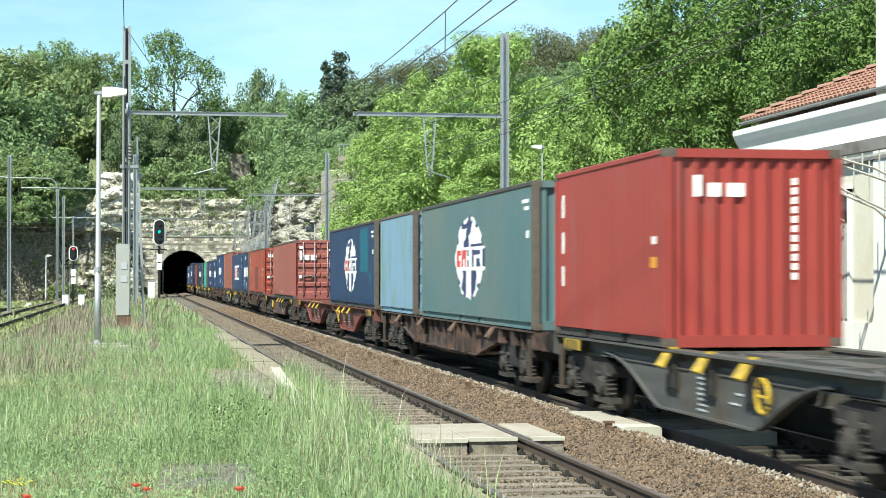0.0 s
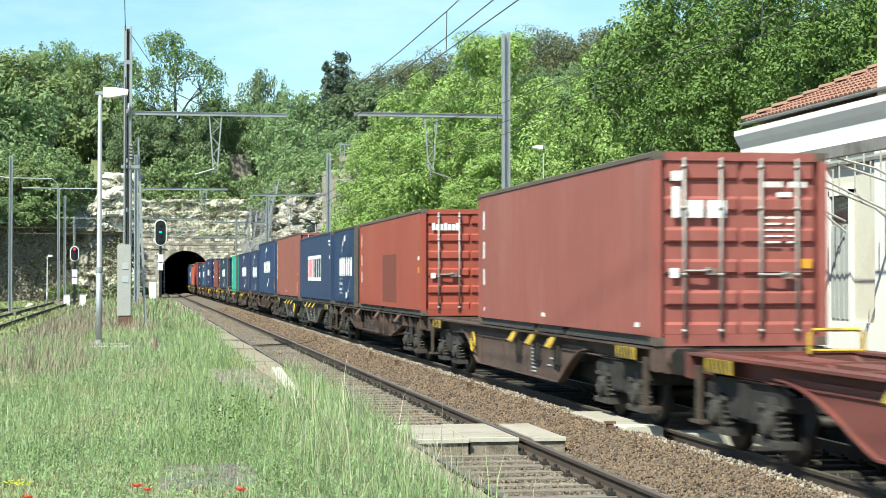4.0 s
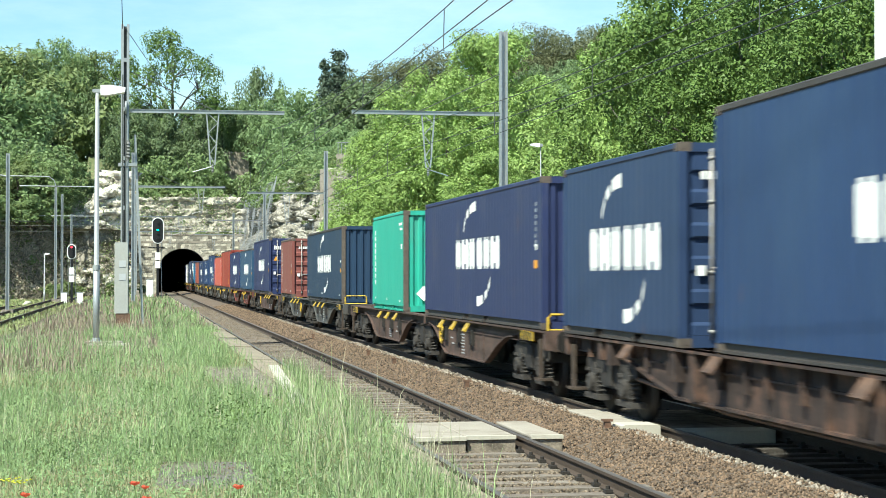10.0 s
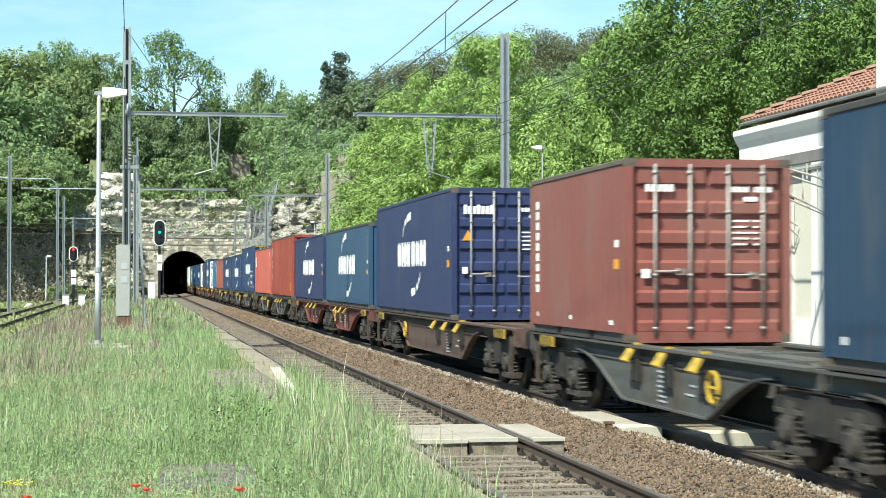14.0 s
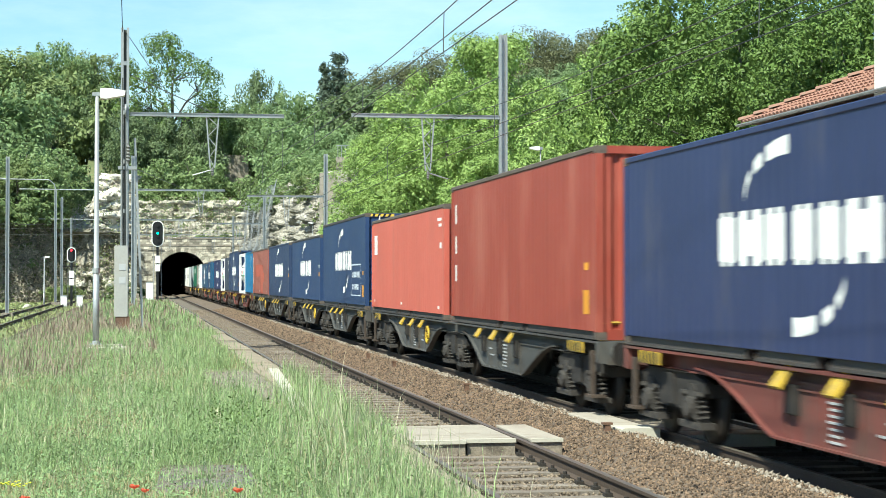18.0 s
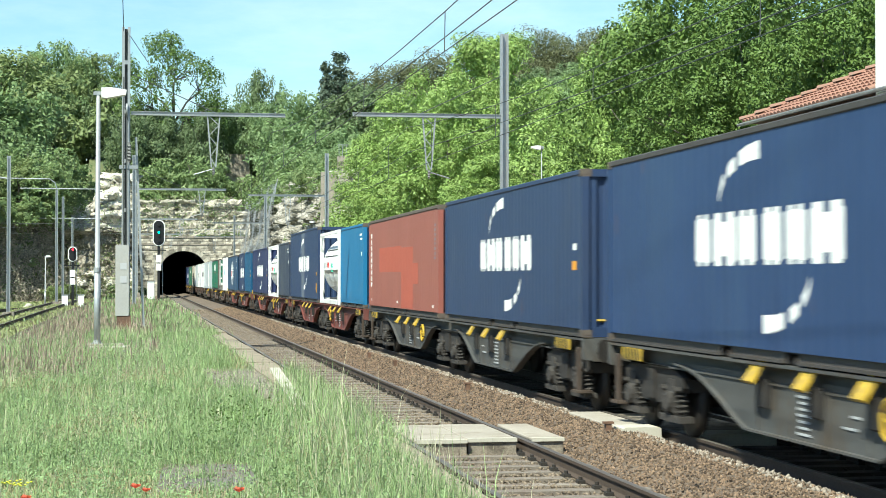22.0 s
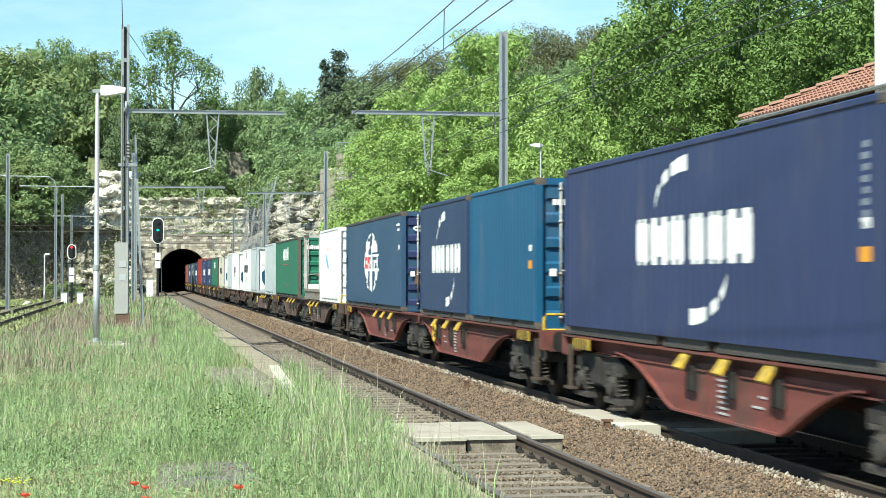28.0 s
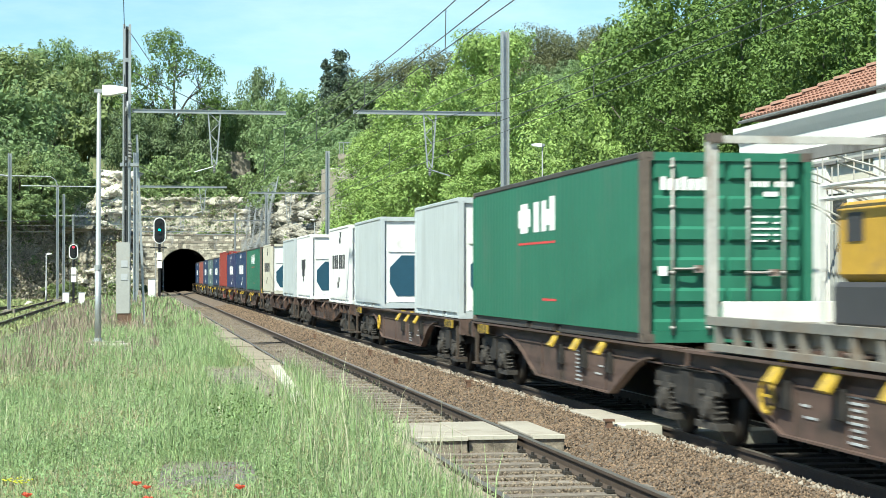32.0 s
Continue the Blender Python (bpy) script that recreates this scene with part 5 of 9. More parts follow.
            put(M_DARKMARK, (3.1, 3.5, 0.78 * H, 0.86 * H), (3.3, 3.7, 0.86 * H, 0.93 * H), (2.6, 3.0, 0.2 * H, 0.28 * H), (2.9, 3.3, 0.28 * H, 0.34 * H))
        elif m == "shield":
            put(M_DARKMARK, (2.2, 3.9, 0.46 * H, 0.62 * H), (2.5, 3.6, 0.36 * H, 0.46 * H), (2.85, 3.25, 0.27 * H, 0.36 * H))
        elif m == "star":
            # a slanting feather and a shorter wing in fine upright strips
            for i in range(20):
                t = (i + 0.5) / 20
                put(M_PATCH["sky"], (2.0 + 0.05 * i, 2.05 + 0.05 * i, (0.655 - 0.20 * t - 0.05 * math.sin(math.pi * t)) * H, (0.67 - 0.19 * t + 0.04 * math.sin(math.pi * t)) * H))
            for i in range(10):
                t = (i + 0.5) / 10
                put(M_PATCH["pink"], (2.45 + 0.06 * i, 2.51 + 0.06 * i, (0.70 + 0.03 * t) * H, (0.715 + 0.03 * t + 0.035 * math.sin(math.pi * t)) * H))
    return out


M_YELLOW_LETTER = shader("yellow_marking", (0.66, 0.46, 0.06), 0.55, var=0.08, bump=0)
M_PATCH = dict(ink=shader("ink_blue_marking", (0.035, 0.045, 0.125), 0.6, var=0.1, bump=0), dark=shader("old_repaint_dark", (0.17, 0.046, 0.034), 0.6, var=0.1, bump=0), teal=shader("teal_repaint", (0.012, 0.10, 0.15), 0.6, var=0.1, bump=0),
               orange=shader("orange_primer", (0.36, 0.088, 0.056), 0.7, var=0.12, bump=0), slate=shader("slate_repaint", (0.045, 0.07, 0.13), 0.6, var=0.1, bump=0),
               stripe=shader("grey_repaint", (0.11, 0.13, 0.17), 0.6, var=0.1, bump=0), sky=shader("sky_marking", (0.10, 0.42, 0.62), 0.5, bump=0),
               pink=shader("pink_marking", (0.70, 0.45, 0.50), 0.5, bump=0))
COLOUR_WORD = dict(red="bright red", teal="faded teal", pale_blue="pale blue", navy="navy blue", maroon="faded maroon", chalky_maroon="chalky maroon", orange_red="orange-red", brick_red="chalky brick-red",
                   ocean="deep blue", green="sea-green", dusk="dull dark blue", slate="slate blue", brown_red="brownish red", coral="coral red", azure="bright azure",
                   white="white", petrol="petrol blue", steel_navy="grey-blue", forest="bottle green", ice="pale grey-blue", cream="cream", royal="royal blue", faded_navy="faded navy")


def container(rear, feet, H, colour, end="wall", marks=(), extra=""):
    """A steel box; its end at -y is a corrugated wall, a pair of doors, or a cooling unit."""
    L = FEET[feet]
    h = L / 2
    word = COLOUR_WORD[colour]
    tail = {"wall": "ribbed end wall", "door": "barred double doors", "cool": "an end cooling unit"}[end]
    ob = thing("shipping_container", f"{word} {feet}-foot steel shipping container with {extra or tail}", "container", group="containers on the train")
    m = paint(colour)
    part("body", cached(("body", feet, H, colour, end == "wall"), lambda: body_mesh(feet, H, end == "wall")), m, ob)
    for sx in (-1, 1):
        for sy in (-1, 1):
            rusty = sy == -1 and colour in ("teal", "navy", "pale_blue", "dusk", "forest", "green") and sx == -1
            part("corner_post", cached(("post", feet, H, colour, sx, sy, rusty), lambda: post_mesh(H, sx, sy, h)), M_RUSTPAINT if rusty else m, ob)
            for z in (0, H - 0.118):
                c = part("corner_casting", cached(("cast", colour), casting_mesh), M_RUSTPAINT if colour not in ("white", "ice") else m, ob)
                c.matrix_local = pose(sx * 1.13, sy * (h - 0.089), z)
        part("top_rail", cached(("top", feet, H, colour, sx), lambda: Geo().box(*sorted((sx * 1.15, sx * 1.224)), -h + 0.17, h - 0.17, H - 0.085, H - 0.002, 0.014).mesh("top_rail")), M_RUSTPAINT if colour in ("brown_red", "orange_red", "maroon", "pale_blue", "chalky_maroon", "brick_red", "coral") else M_RAIL_TOP if colour in ("teal", "forest", "slate", "ocean", "dusk", "navy") else m, ob)
        part("bottom_rail", cached(("bot", feet, colour, sx), lambda: rail_mesh(feet, sx)), m if colour in ("teal", "pale_blue", "white", "ice", "cream", "green") else M_RAIL_TOP, ob, "bottom rail with fork pockets")
    for y in (-h + 0.035, h - 0.035):
        part("header", cached(("head", H, colour), lambda: Geo().box(-1.06, 1.06, -0.035, 0.035, H - 0.12, H - 0.004, 0.01).mesh("header")), m, ob).matrix_local = pose(0, y, 0)
        part("sill", cached(("sill", colour), lambda: Geo().box(-1.06, 1.06, -0.035, 0.035, 0.0, 0.155, 0.01).mesh("sill")), m, ob).matrix_local = pose(0, y, 0)
    if end == "door":
        for sx in (-1, 1):
            d = part("door", cached(("door", feet, H, colour, sx), lambda: door_mesh(H, sx, h)), paint("royal") if "oval" in marks else m, ob)
            for x in (0.28, 0.79):
                r = part("lock_rod", cached(("rod", H), lambda: rod_mesh(H)), M_LOCK, d, "galvanised locking bar")
                r.matrix_local = pose(sx * x, -h - 0.02, 0)
            hd = part("handle", cached(("handle",), lambda: Geo().tube([(0, -0.03, 0), (0.2, -0.045, 0.0), (0.36, -0.03, 0.01)], 0.02, 6).box(0.3, 0.44, -0.03, 0.02, -0.05, 0.05).mesh("handle")), M_LOCK, d)
            hd.matrix_local = pose(sx * 0.28 if sx > 0 else -0.79, -h - 0.01, 0.95 if sx > 0 else 1.0)
            g = Geo()
            if sx > 0:
                for i in range(9):
                    if i != 4:
                        g.box(0.34 + 0.068 * i, 0.385 + 0.068 * i, -h + 0.014, -h + 0.022, 0.82 * H, 0.85 * H)
                g.box(0.52, 0.72, -h + 0.014, -h + 0.022, 0.77 * H, 0.795 * H)
                for i in range(5):
                    g.box(0.36, 0.56 + 0.04 * (i % 3), -h + 0.01, -h + 0.02, (0.53 + 0.032 * i) * H, (0.54 + 0.032 * i) * H)
                    g.box(0.66, 0.74, -h + 0.01, -h + 0.02, (0.53 + 0.032 * i) * H, (0.54 + 0.032 * i) * H)
            else:
                if "head_word" in marks:
                    g.box(-0.95, -0.84, -h + 0.01, -h + 0.018, 0.66 * H, 0.82 * H).box(-0.74, -0.52, -h + 0.01, -h + 0.018, 0.66 * H, 0.75 * H).box(-0.46, -0.2, -h + 0.01, -h + 0.018, 0.66 * H, 0.75 * H)
                    g.box(-0.96, -0.82, -h + 0.01, -h + 0.018, 0.85 * H, 0.9 * H)
                elif "oval" in marks:
                    ring = [(0.5 * math.pi * i / 6) for i in range(24)]
                    g.prism_y([(-0.66 + 0.25 * math.cos(q), 0.83 * H + 0.085 * math.sin(q)) for q in ring], -h + 0.01, -h + 0.018)
                    g.prism_y([(-0.10 + 0.09 * math.cos(q), 0.36 * H + 0.11 * math.sin(q)) for q in ring], -h + 0.01, -h + 0.018)
                    g.box(-0.26, -0.02, -h + 0.014, -h + 0.022, 0.58 * H, 0.61 * H)
                elif "wide_word" in marks:
                    for i in range(7):
                        g.box(-0.95 + 0.098 * i, -0.875 + 0.098 * i, -h + 0.01, -h + 0.018, 0.80 * H, (0.86 if i % 3 else 0.87) * H)
                else:
                    for i in range(5):
                        g.box(-0.92 + 0.085 * i, -0.86 + 0.085 * i, -h + 0.01, -h + 0.018, 0.82 * H, 0.86 * H)
                g.box(-0.98, -0.86, -h + 0.01, -h + 0.018, 0.35 * H, 0.4 * H)
            part("marking", g, M_WHITE, d, "white lettering worn to bars")
        if "oval" in marks:
            part("marking", Geo().box(-0.86, -0.46, -h + 0.005, -h + 0.0095, 0.822 * H, 0.838 * H), M_DARKMARK, ob, "dark bar on the white oval")
            part("sticker", Geo().prism_y([(-0.88, 0.27 * H), (-0.58, 0.27 * H), (-0.64, 0.42 * H), (-0.82, 0.42 * H)], -h + 0.008, -h + 0.016), M_RUSTY, ob, "tan sticker")
        if "triangle" in marks:
            part("warning_sign", Geo().prism_y([(-0.98, 0.60 * H), (-0.72, 0.60 * H), (-0.85, 0.68 * H)], -h + 0.008, -h + 0.016), M_ORANGE, ob, "yellow warning triangle")
        if "yellow_small" in marks:
            part("sticker", Geo().box(0.86, 1.0, -h + 0.008, -h + 0.016, 0.40 * H, 0.45 * H), M_ORANGE, ob)
    elif end == "wall":
        g = Geo()
        yb = -h + 0.024
        if "head_word" in marks:
            z = 0.80 * H
            for a, b, c in ((-0.82, -0.70, 0.10), (-0.62, -0.44, 0.0), (-0.36, -0.12, 0.0)):
                g.box(a, b, yb, yb + 0.006, z - 0.11, z + 0.07 + c)
        if "end_code" in marks or "head_word" in marks:
            for i in range(11):
                g.box(0.53, 0.60, yb, yb + 0.006, (0.34 + 0.048 * i) * H, (0.375 + 0.048 * i) * H)
        if g.v:
            part("end_marking", g, M_WHITE, ob, "white code worn to bars")
    else:
        part("unit_panel", cached(("cool", feet, H), lambda: cool_panel(H, h)), paint("white"), ob, "white panel of the cooling unit")
        part("unit_recess", cached(("recess", feet, H), lambda: Geo().prism_y([(-0.75, 0.35), (0.75, 0.35), (0.95, 0.7), (0.95, 1.15), (0.62, 1.5), (-0.62, 1.5), (-0.95, 1.15), (-0.95, 0.7)], -h + 0.03, -h + 0.06).mesh("unit_recess")), M_UNIT, ob, "blue-black fan unit")
    side = ribs(-h + 0.16, h - 0.12)
    for mat, rects in side_marks(marks, feet, H).values():
        patch = mat.name.startswith(("old_", "teal_", "orange_pr", "slate_", "grey_rep"))
        logo = len(rects) > 20
        for bunch in ([rects] if patch else touching(rects)):
            g = cells(side, h, bunch)
            if patch:
                g.v = [(x + 0.0015, y, z) for x, y, z in g.v]
            part("painted_patch" if patch else "logo" if logo else "marking", g, mat, ob)
    if H == HC and colour == "ocean":
        st = part("height_stripe", cached(("hstripe", feet, H), lambda: Geo().box(-1.05, -0.35, -h - 0.004, -h + 0.0, H - 0.10, H - 0.02).mesh("height_stripe")), M_YELLOW_LETTER, ob, "yellow and black height stripe")
        for k in range(4):
            q = part("stripe", cached(("hblack", feet, H), lambda: Geo().prism_y([(-0.035, H - 0.10), (0.035, H - 0.10), (0.075, H - 0.02), (0.005, H - 0.02)], -h - 0.006, -h - 0.0042).mesh("stripe")), M_BLACK, st)
            q.matrix_local = pose(-0.98 + 0.16 * k, 0, 0)
    if "diamond" in marks:
        part("hazard_label", Geo().prism_y([(-0.7, 0.26), (-0.5, 0.46), (-0.7, 0.66), (-0.9, 0.46)], -h + 0.016, -h + 0.024), M_WHITE, ob, "white diamond label")
    if "panel" in marks:
        g1, g2 = cells(side, h, [(3.6 + 0.62 * i, 4.1 + 0.62 * i, 0.95, 1.67) for i in range(4)]), cells(side, h, [(6.15 + 0.85 * i, 6.8 + 0.85 * i, 0.95, 1.67) for i in range(3)])
        for g, mm in ((g1, M_PINKISH), (g2, paint("navy"))):
            g.v = [(x - 0.0015, y, z) for x, y, z in g.v]
            part("logo", g, mm, ob)
    train.append((ob, rear - h, DECK))
    return ob


M_RUSTPAINT = shader("rust_stained_post", (0.105, 0.085, 0.07), 0.75, var=0.3, scale=2, grain=15, bump=0.15, dirt=(0.09, 0.07, 0.06), dirt_amount=0.4, dirt_scale=3)
M_UNIT = shader("unit_enamel", (0.02, 0.07, 0.11), 0.5, var=0.2, bump=0.05)
M_PINKISH = shader("faded_red_marking", (0.66, 0.22, 0.24), 0.6, var=0.1, bump=0)


def rail_mesh(feet, sx):
    """Bottom side rail: a channel with a recessed web, a lower flange and two fork pockets."""
    h = FEET[feet] / 2
    full = [(1.10, 0.155), (1.165, 0.155), (1.165, 0.04), (1.213, 0.04), (1.213, 0.005), (1.10, 0.005)]
    slot = [(1.10, 0.155), (1.165, 0.155), (1.165, 0.118), (1.168, 0.117), (1.168, 0.115), (1.10, 0.115)]
    rings = [(-h + 0.16, full)]
    for c in (-1.05, 1.05):
        rings += [(c - 0.18, full), (c - 0.178, slot), (c + 0.178, slot), (c + 0.18, full)]
    rings.append((h - 0.16, full))
    vs = [(sx * x, y, z) for y, prof in rings for x, z in prof]
    fs = [(6 * i + j, 6 * i + 6 + j, 6 * i + 6 + (j + 1) % 6, 6 * i + (j + 1) % 6) for i in range(len(rings) - 1) for j in range(6)]
    fs += [tuple(range(5, -1, -1)), tuple(range(len(vs) - 6, len(vs)))]
    if sx > 0:
        fs = [f[::-1] for f in fs]
    return Geo().add(vs, fs).mesh("bottom_rail")


def cool_panel(H, h):
    g = Geo().box(-1.05, 1.05, -h + 0.055, -h + 0.066, 0.16, H - 0.12)
    for x0, x1, z0, z1 in ((-1.0, -0.1, 1.6, 2.25), (0.1, 1.0, 1.6, 2.25), (-1.0, 1.0, 0.18, 0.3)):
        g.box(x0, x1, -h + 0.025, -h + 0.055, z0, z1, 0.03)
    return g.mesh("unit_panel")


def tank_container(rear):
    """White tank in a 20-foot frame."""
    h = 3.029
    ob = thing("tank_container", "white tank container with ribbed barrel in a square steel frame", "tank", group="containers on the train")
    m = paint("white")
    for sx in (-1, 1):
        for sy in (-1, 1):
            g = Geo().box(*sorted((sx * 1.219, sx * 1.08)), *sorted((sy * h, sy * (h - 0.14))), 0, 2.591, 0.02)
            part("corner_post", g, m, ob)
        part("top_rail", Geo().box(*sorted((sx * 1.219, sx * 1.12)), -h + 0.14, h - 0.14, 2.49, 2.585), m, ob)
        part("bottom_rail", Geo().box(*sorted((sx * 1.219, sx * 1.10)), -h + 0.14, h - 0.14, 0.02, 0.16), m, ob)
        for sy in (-1, 1):
            part("brace", Geo().beam((sx * 1.18, sy * (h - 0.12), 0.55), (sx * 1.18, sy * (h - 0.6), 0.1), 0.05, 0.08), m, ob)
            part("upper_brace", Geo().beam((sx * 1.18, sy * (h - 0.12), 1.95), (sx * 1.18, sy * (h - 0.55), 2.5), 0.05, 0.07), m, ob)
    for sy in (-1, 1):
        for z0, z1 in ((2.44, 2.585), (0.02, 0.2)):
            part("end_frame", Geo().box(-1.08, 1.08, *sorted((sy * h, sy * (h - 0.12))), z0, z1), m, ob)
    prof = [(0.4, -2.95), (0.9, -2.93), (1.08, -2.88), (1.14, -2.76), (1.14, 2.76), (1.08, 2.88), (0.9, 2.93), (0.4, 2.95)]
    part("barrel", Geo().lathe(prof, 32, "y", (0, 0, 1.36)), paint("cream_white"), ob, smooth=True)
    for y in (-1.9, -0.65, 0.65, 1.9):
        part("stiffening_ring", Geo().lathe([(1.13, y - 0.02), (1.146, y - 0.015), (1.146, y + 0.015), (1.13, y + 0.02)], 32, "y", (0, 0, 1.36)), m, ob)
    part("walkway", Geo().box(-0.45, 0.45, -2.8, 2.8, 2.47, 2.53), M_ZINC, ob, "grating walkway along the top")
    part("manlid", Geo().lathe([(0.28, 0), (0.3, 0.06), (0.2, 0.12)], 14, "z", (0, 0.4, 2.42)), M_ZINC, ob)
    part("valve_box", Geo().box(-0.3, 0.3, -2.95, -2.7, 0.35, 0.8, 0.04), M_LOCK, ob)
    part("hazard_sign", Geo().box(-1.17, -1.14, 0.7, 0.95, 1.3, 1.5), M_REDMARK, ob, "red diamond sign")
    part("sign", Geo().box(-1.17, -1.14, -0.6, -0.3, 1.15, 1.45), shader_once("green_marking", (0.1, 0.5, 0.32)), ob, "green sign")
    part("plate", Geo().box(-1.17, -1.14, 1.7, 2.3, 1.2, 1.5), M_GREYMARK, ob)
    part("under_tray", Geo().box(-0.9, 0.9, -2.6, 2.6, 0.16, 0.22), M_DARKMARK, ob, "dark tray under the barrel")
    for x in (-1, 1):
        part("lower_cladding", Geo().add([(x * 1.155, -2.45, 1.22), (x * 1.155, 2.45, 1.22), (x * 0.92, 2.45, 0.62), (x * 0.92, -2.45, 0.62), (x * 1.12, -2.45, 1.20), (x * 1.12, 2.45, 1.20), (x * 0.88, 2.45, 0.64), (x * 0.88, -2.45, 0.64)],
             [(0, 1, 2, 3), (7, 6, 5, 4), (0, 4, 5, 1), (2, 6, 7, 3), (0, 3, 7, 4), (1, 5, 6, 2)]), M_STAINLESS, ob, "dull steel cladding round the lower barrel")
        part("trim_strip", Geo().box(*sorted((x * 1.17, x * 1.13)), -2.5, 2.5, 1.22, 1.30), m, ob)
    for z, xx in ((1.95, 1.0), (1.72, 1.09)):
        part("seam", Geo().box(-xx, -xx + 0.05, -2.4, 2.4, z - 0.02, z + 0.02), M_DARKMARK, ob)
    train.append((ob, rear - h, DECK))
    return ob


_once = {}


def shader_once(name, color):
    if name not in _once:
        _once[name] = shader(name, color, 0.55, var=0.1, bump=0)
    return _once[name]


PAINT["cream_white"] = (0.68, 0.68, 0.66)


def flat_rack(rear):
    """A folding platform with slim end frames, a white timber across it and a yellow machine in a tube cage."""
    h = 3.029
    ob = thing("flat_rack", "weathered grey flat-rack platform with slim end frames carrying a machine", "flat rack", group="containers on the train")
    post = shader("worn_pale_grey_paint", (0.42, 0.41, 0.385), 0.65, var=0.2, scale=2, grain=15, bump=0.1, dirt=(0.2, 0.15, 0.11), dirt_amount=0.35, dirt_scale=2)
    m = shader("rack_grey_paint", (0.20, 0.19, 0.17), 0.7, var=0.25, scale=2, grain=15, bump=0.1, dirt=(0.17, 0.12, 0.08), dirt_amount=0.45, dirt_scale=2)
    part("platform", Geo().box(-1.1, 1.1, -h + 0.1, h - 0.1, 0.16, 0.36, 0.03), m, ob)
    for sx in (-1, 1):
        part("side_rail_top", Geo().box(*sorted((sx * 1.219, sx * 1.1)), -h, h, 0.32, 0.42), m, ob)
        part("side_rail_bottom", Geo().box(*sorted((sx * 1.215, sx * 1.1)), -h, h, 0.02, 0.10), m, ob)
        for i in range(9):
            y = -h + 0.35 + i * (2 * h - 0.7) / 8
            part("side_rib", Geo().box(*sorted((sx * 1.21, sx * 1.12)), y - 0.05, y + 0.05, 0.10, 0.32), m, ob)
        for sy in (-1, 1):
            part("corner_post", Geo().box(*sorted((sx * 1.219, sx * 1.10)), *sorted((sy * h, sy * (h - 0.12))), 0.42, 2.60, 0.015), post, ob)
            part("corner_casting", Geo().box(*sorted((sx * 1.222, sx * 1.05)), *sorted((sy * (h + 0.002), sy * (h - 0.17))), 2.5, 2.61, 0.012), M_RUSTPAINT, ob)
    for sy in (-1, 1):
        part("end_beam", Geo().box(-1.05, 1.05, *sorted((sy * h, sy * (h - 0.09))), 2.5, 2.59), post, ob)
    train.append((ob, rear - h, DECK))
    tb = solid("timber_beam", Geo().box(-1.08, 1.05, -0.10, 0.10, 0, 0.24, 0.02), shader_once("white_timber", (0.66, 0.65, 0.60)), "white-painted timber beam across the flat rack", "timber")
    train.append((tb, rear - 0.3, DECK + 0.36))
    mc = thing("construction_machine", "scuffed yellow construction machine in a tube cage on the flat rack", "machine")
    my = shader("machine_yellow", (0.46, 0.27, 0.035), 0.5, var=0.2, scale=2, grain=12, bump=0.05, dirt=(0.22, 0.14, 0.06), dirt_amount=0.45, dirt_scale=2)
    part("body", Geo().box(-0.62, 0.9, -1.7, 1.55, 0.48, 1.32, 0.08), my, mc)
    part("base", Geo().box(-0.66, 0.92, -1.75, 1.6, 0.0, 0.48, 0.05), M_DARKMARK, mc, "dark chassis")
    part("vent", Geo().box(-0.3, 0.1, 1.55, 1.565, 0.95, 1.2), M_DARKMARK, mc)
    part("side_vent", Geo().box(-0.635, -0.62, 0.9, 1.3, 0.9, 1.2), M_DARKMARK, mc)
    part("white_plate", Geo().box(-0.635, -0.62, -0.4, 0.2, 0.98, 1.2), M_WHITE, mc)
    for y in (1.75, -1.8):
        for x in (-0.72, 0.95):
            part("cage_post", Geo().tube([(x, y, 0), (x, y, 1.52)], 0.035, 7), M_CAGE, mc)
        part("cage_bar", Geo().tube([(-0.72, y, 1.5), (0.95, y, 1.5)], 0.03, 7), M_CAGE, mc)
    for x in (-0.72, 0.95):
        for z in (1.5, 1.36):
            part("cage_rail", Geo().tube([(x, 1.75, z), (x, -1.8, z)], 0.025, 7), M_CAGE, mc)
    train.append((mc, rear - h - 1.15, DECK + 0.36))


M_CAGE = shader("pale_cage_tube", (0.50, 0.50, 0.48), 0.5, var=0.15, bump=0)


# ---- wagons ----
def wheelset_mesh():
    g = Geo()
    for sx in (-1, 1):
        x = sx * 0.75
        g.lathe([(0.10, x - 0.06), (0.40, x - 0.055), (0.455, x - 0.06), (0.485, x - sx * 0.065 if sx > 0 else x + 0.03), (0.46, x + 0.065), (0.40, x + 0.05), (0.34, x + 0.02), (0.16, x + 0.02), (0.13, x + 0.06)], 18, "x")
    g.tube([(-1.0, 0, 0), (1.0, 0, 0)], 0.08, 10)
    return g.mesh("wheelset", True)


WHEEL_R = 0.46
all_wheelsets = []


def bogie(parent, y, springs=True):
    """A two-axle bogie as one part with its pieces."""
    b = part("bogie", cached(("bogie",), bogie_mesh), M_BOGIE, parent)
    b.matrix_local = pose(0, y, 0)
    for sy in (-1, 1):
        w = part("wheelset", cached(("wheelset",), wheelset_mesh), M_WHEEL, b)
        w.matrix_parent_inverse = pose(0, sy * 0.9, WHEEL_R)
        all_wheelsets.append(w)
        for sx in (-1, 1):
            a = part("axle_box", cached(("axle_box",), axle_box_mesh), M_SPRING, b)
            a.matrix_local = pose(sx * 0.97, sy * 0.9, WHEEL_R, 0, 0, 0 if sx < 0 else 180)
            for dy in (-0.25, 0.25) if springs else ():
                s = part("coil_spring", cached(("spring",), spring_mesh), M_SPRING, b)
                s.matrix_local = pose(sx * 1.0, sy * 0.9 + dy * 1.1, WHEEL_R - 0.06)
    return b


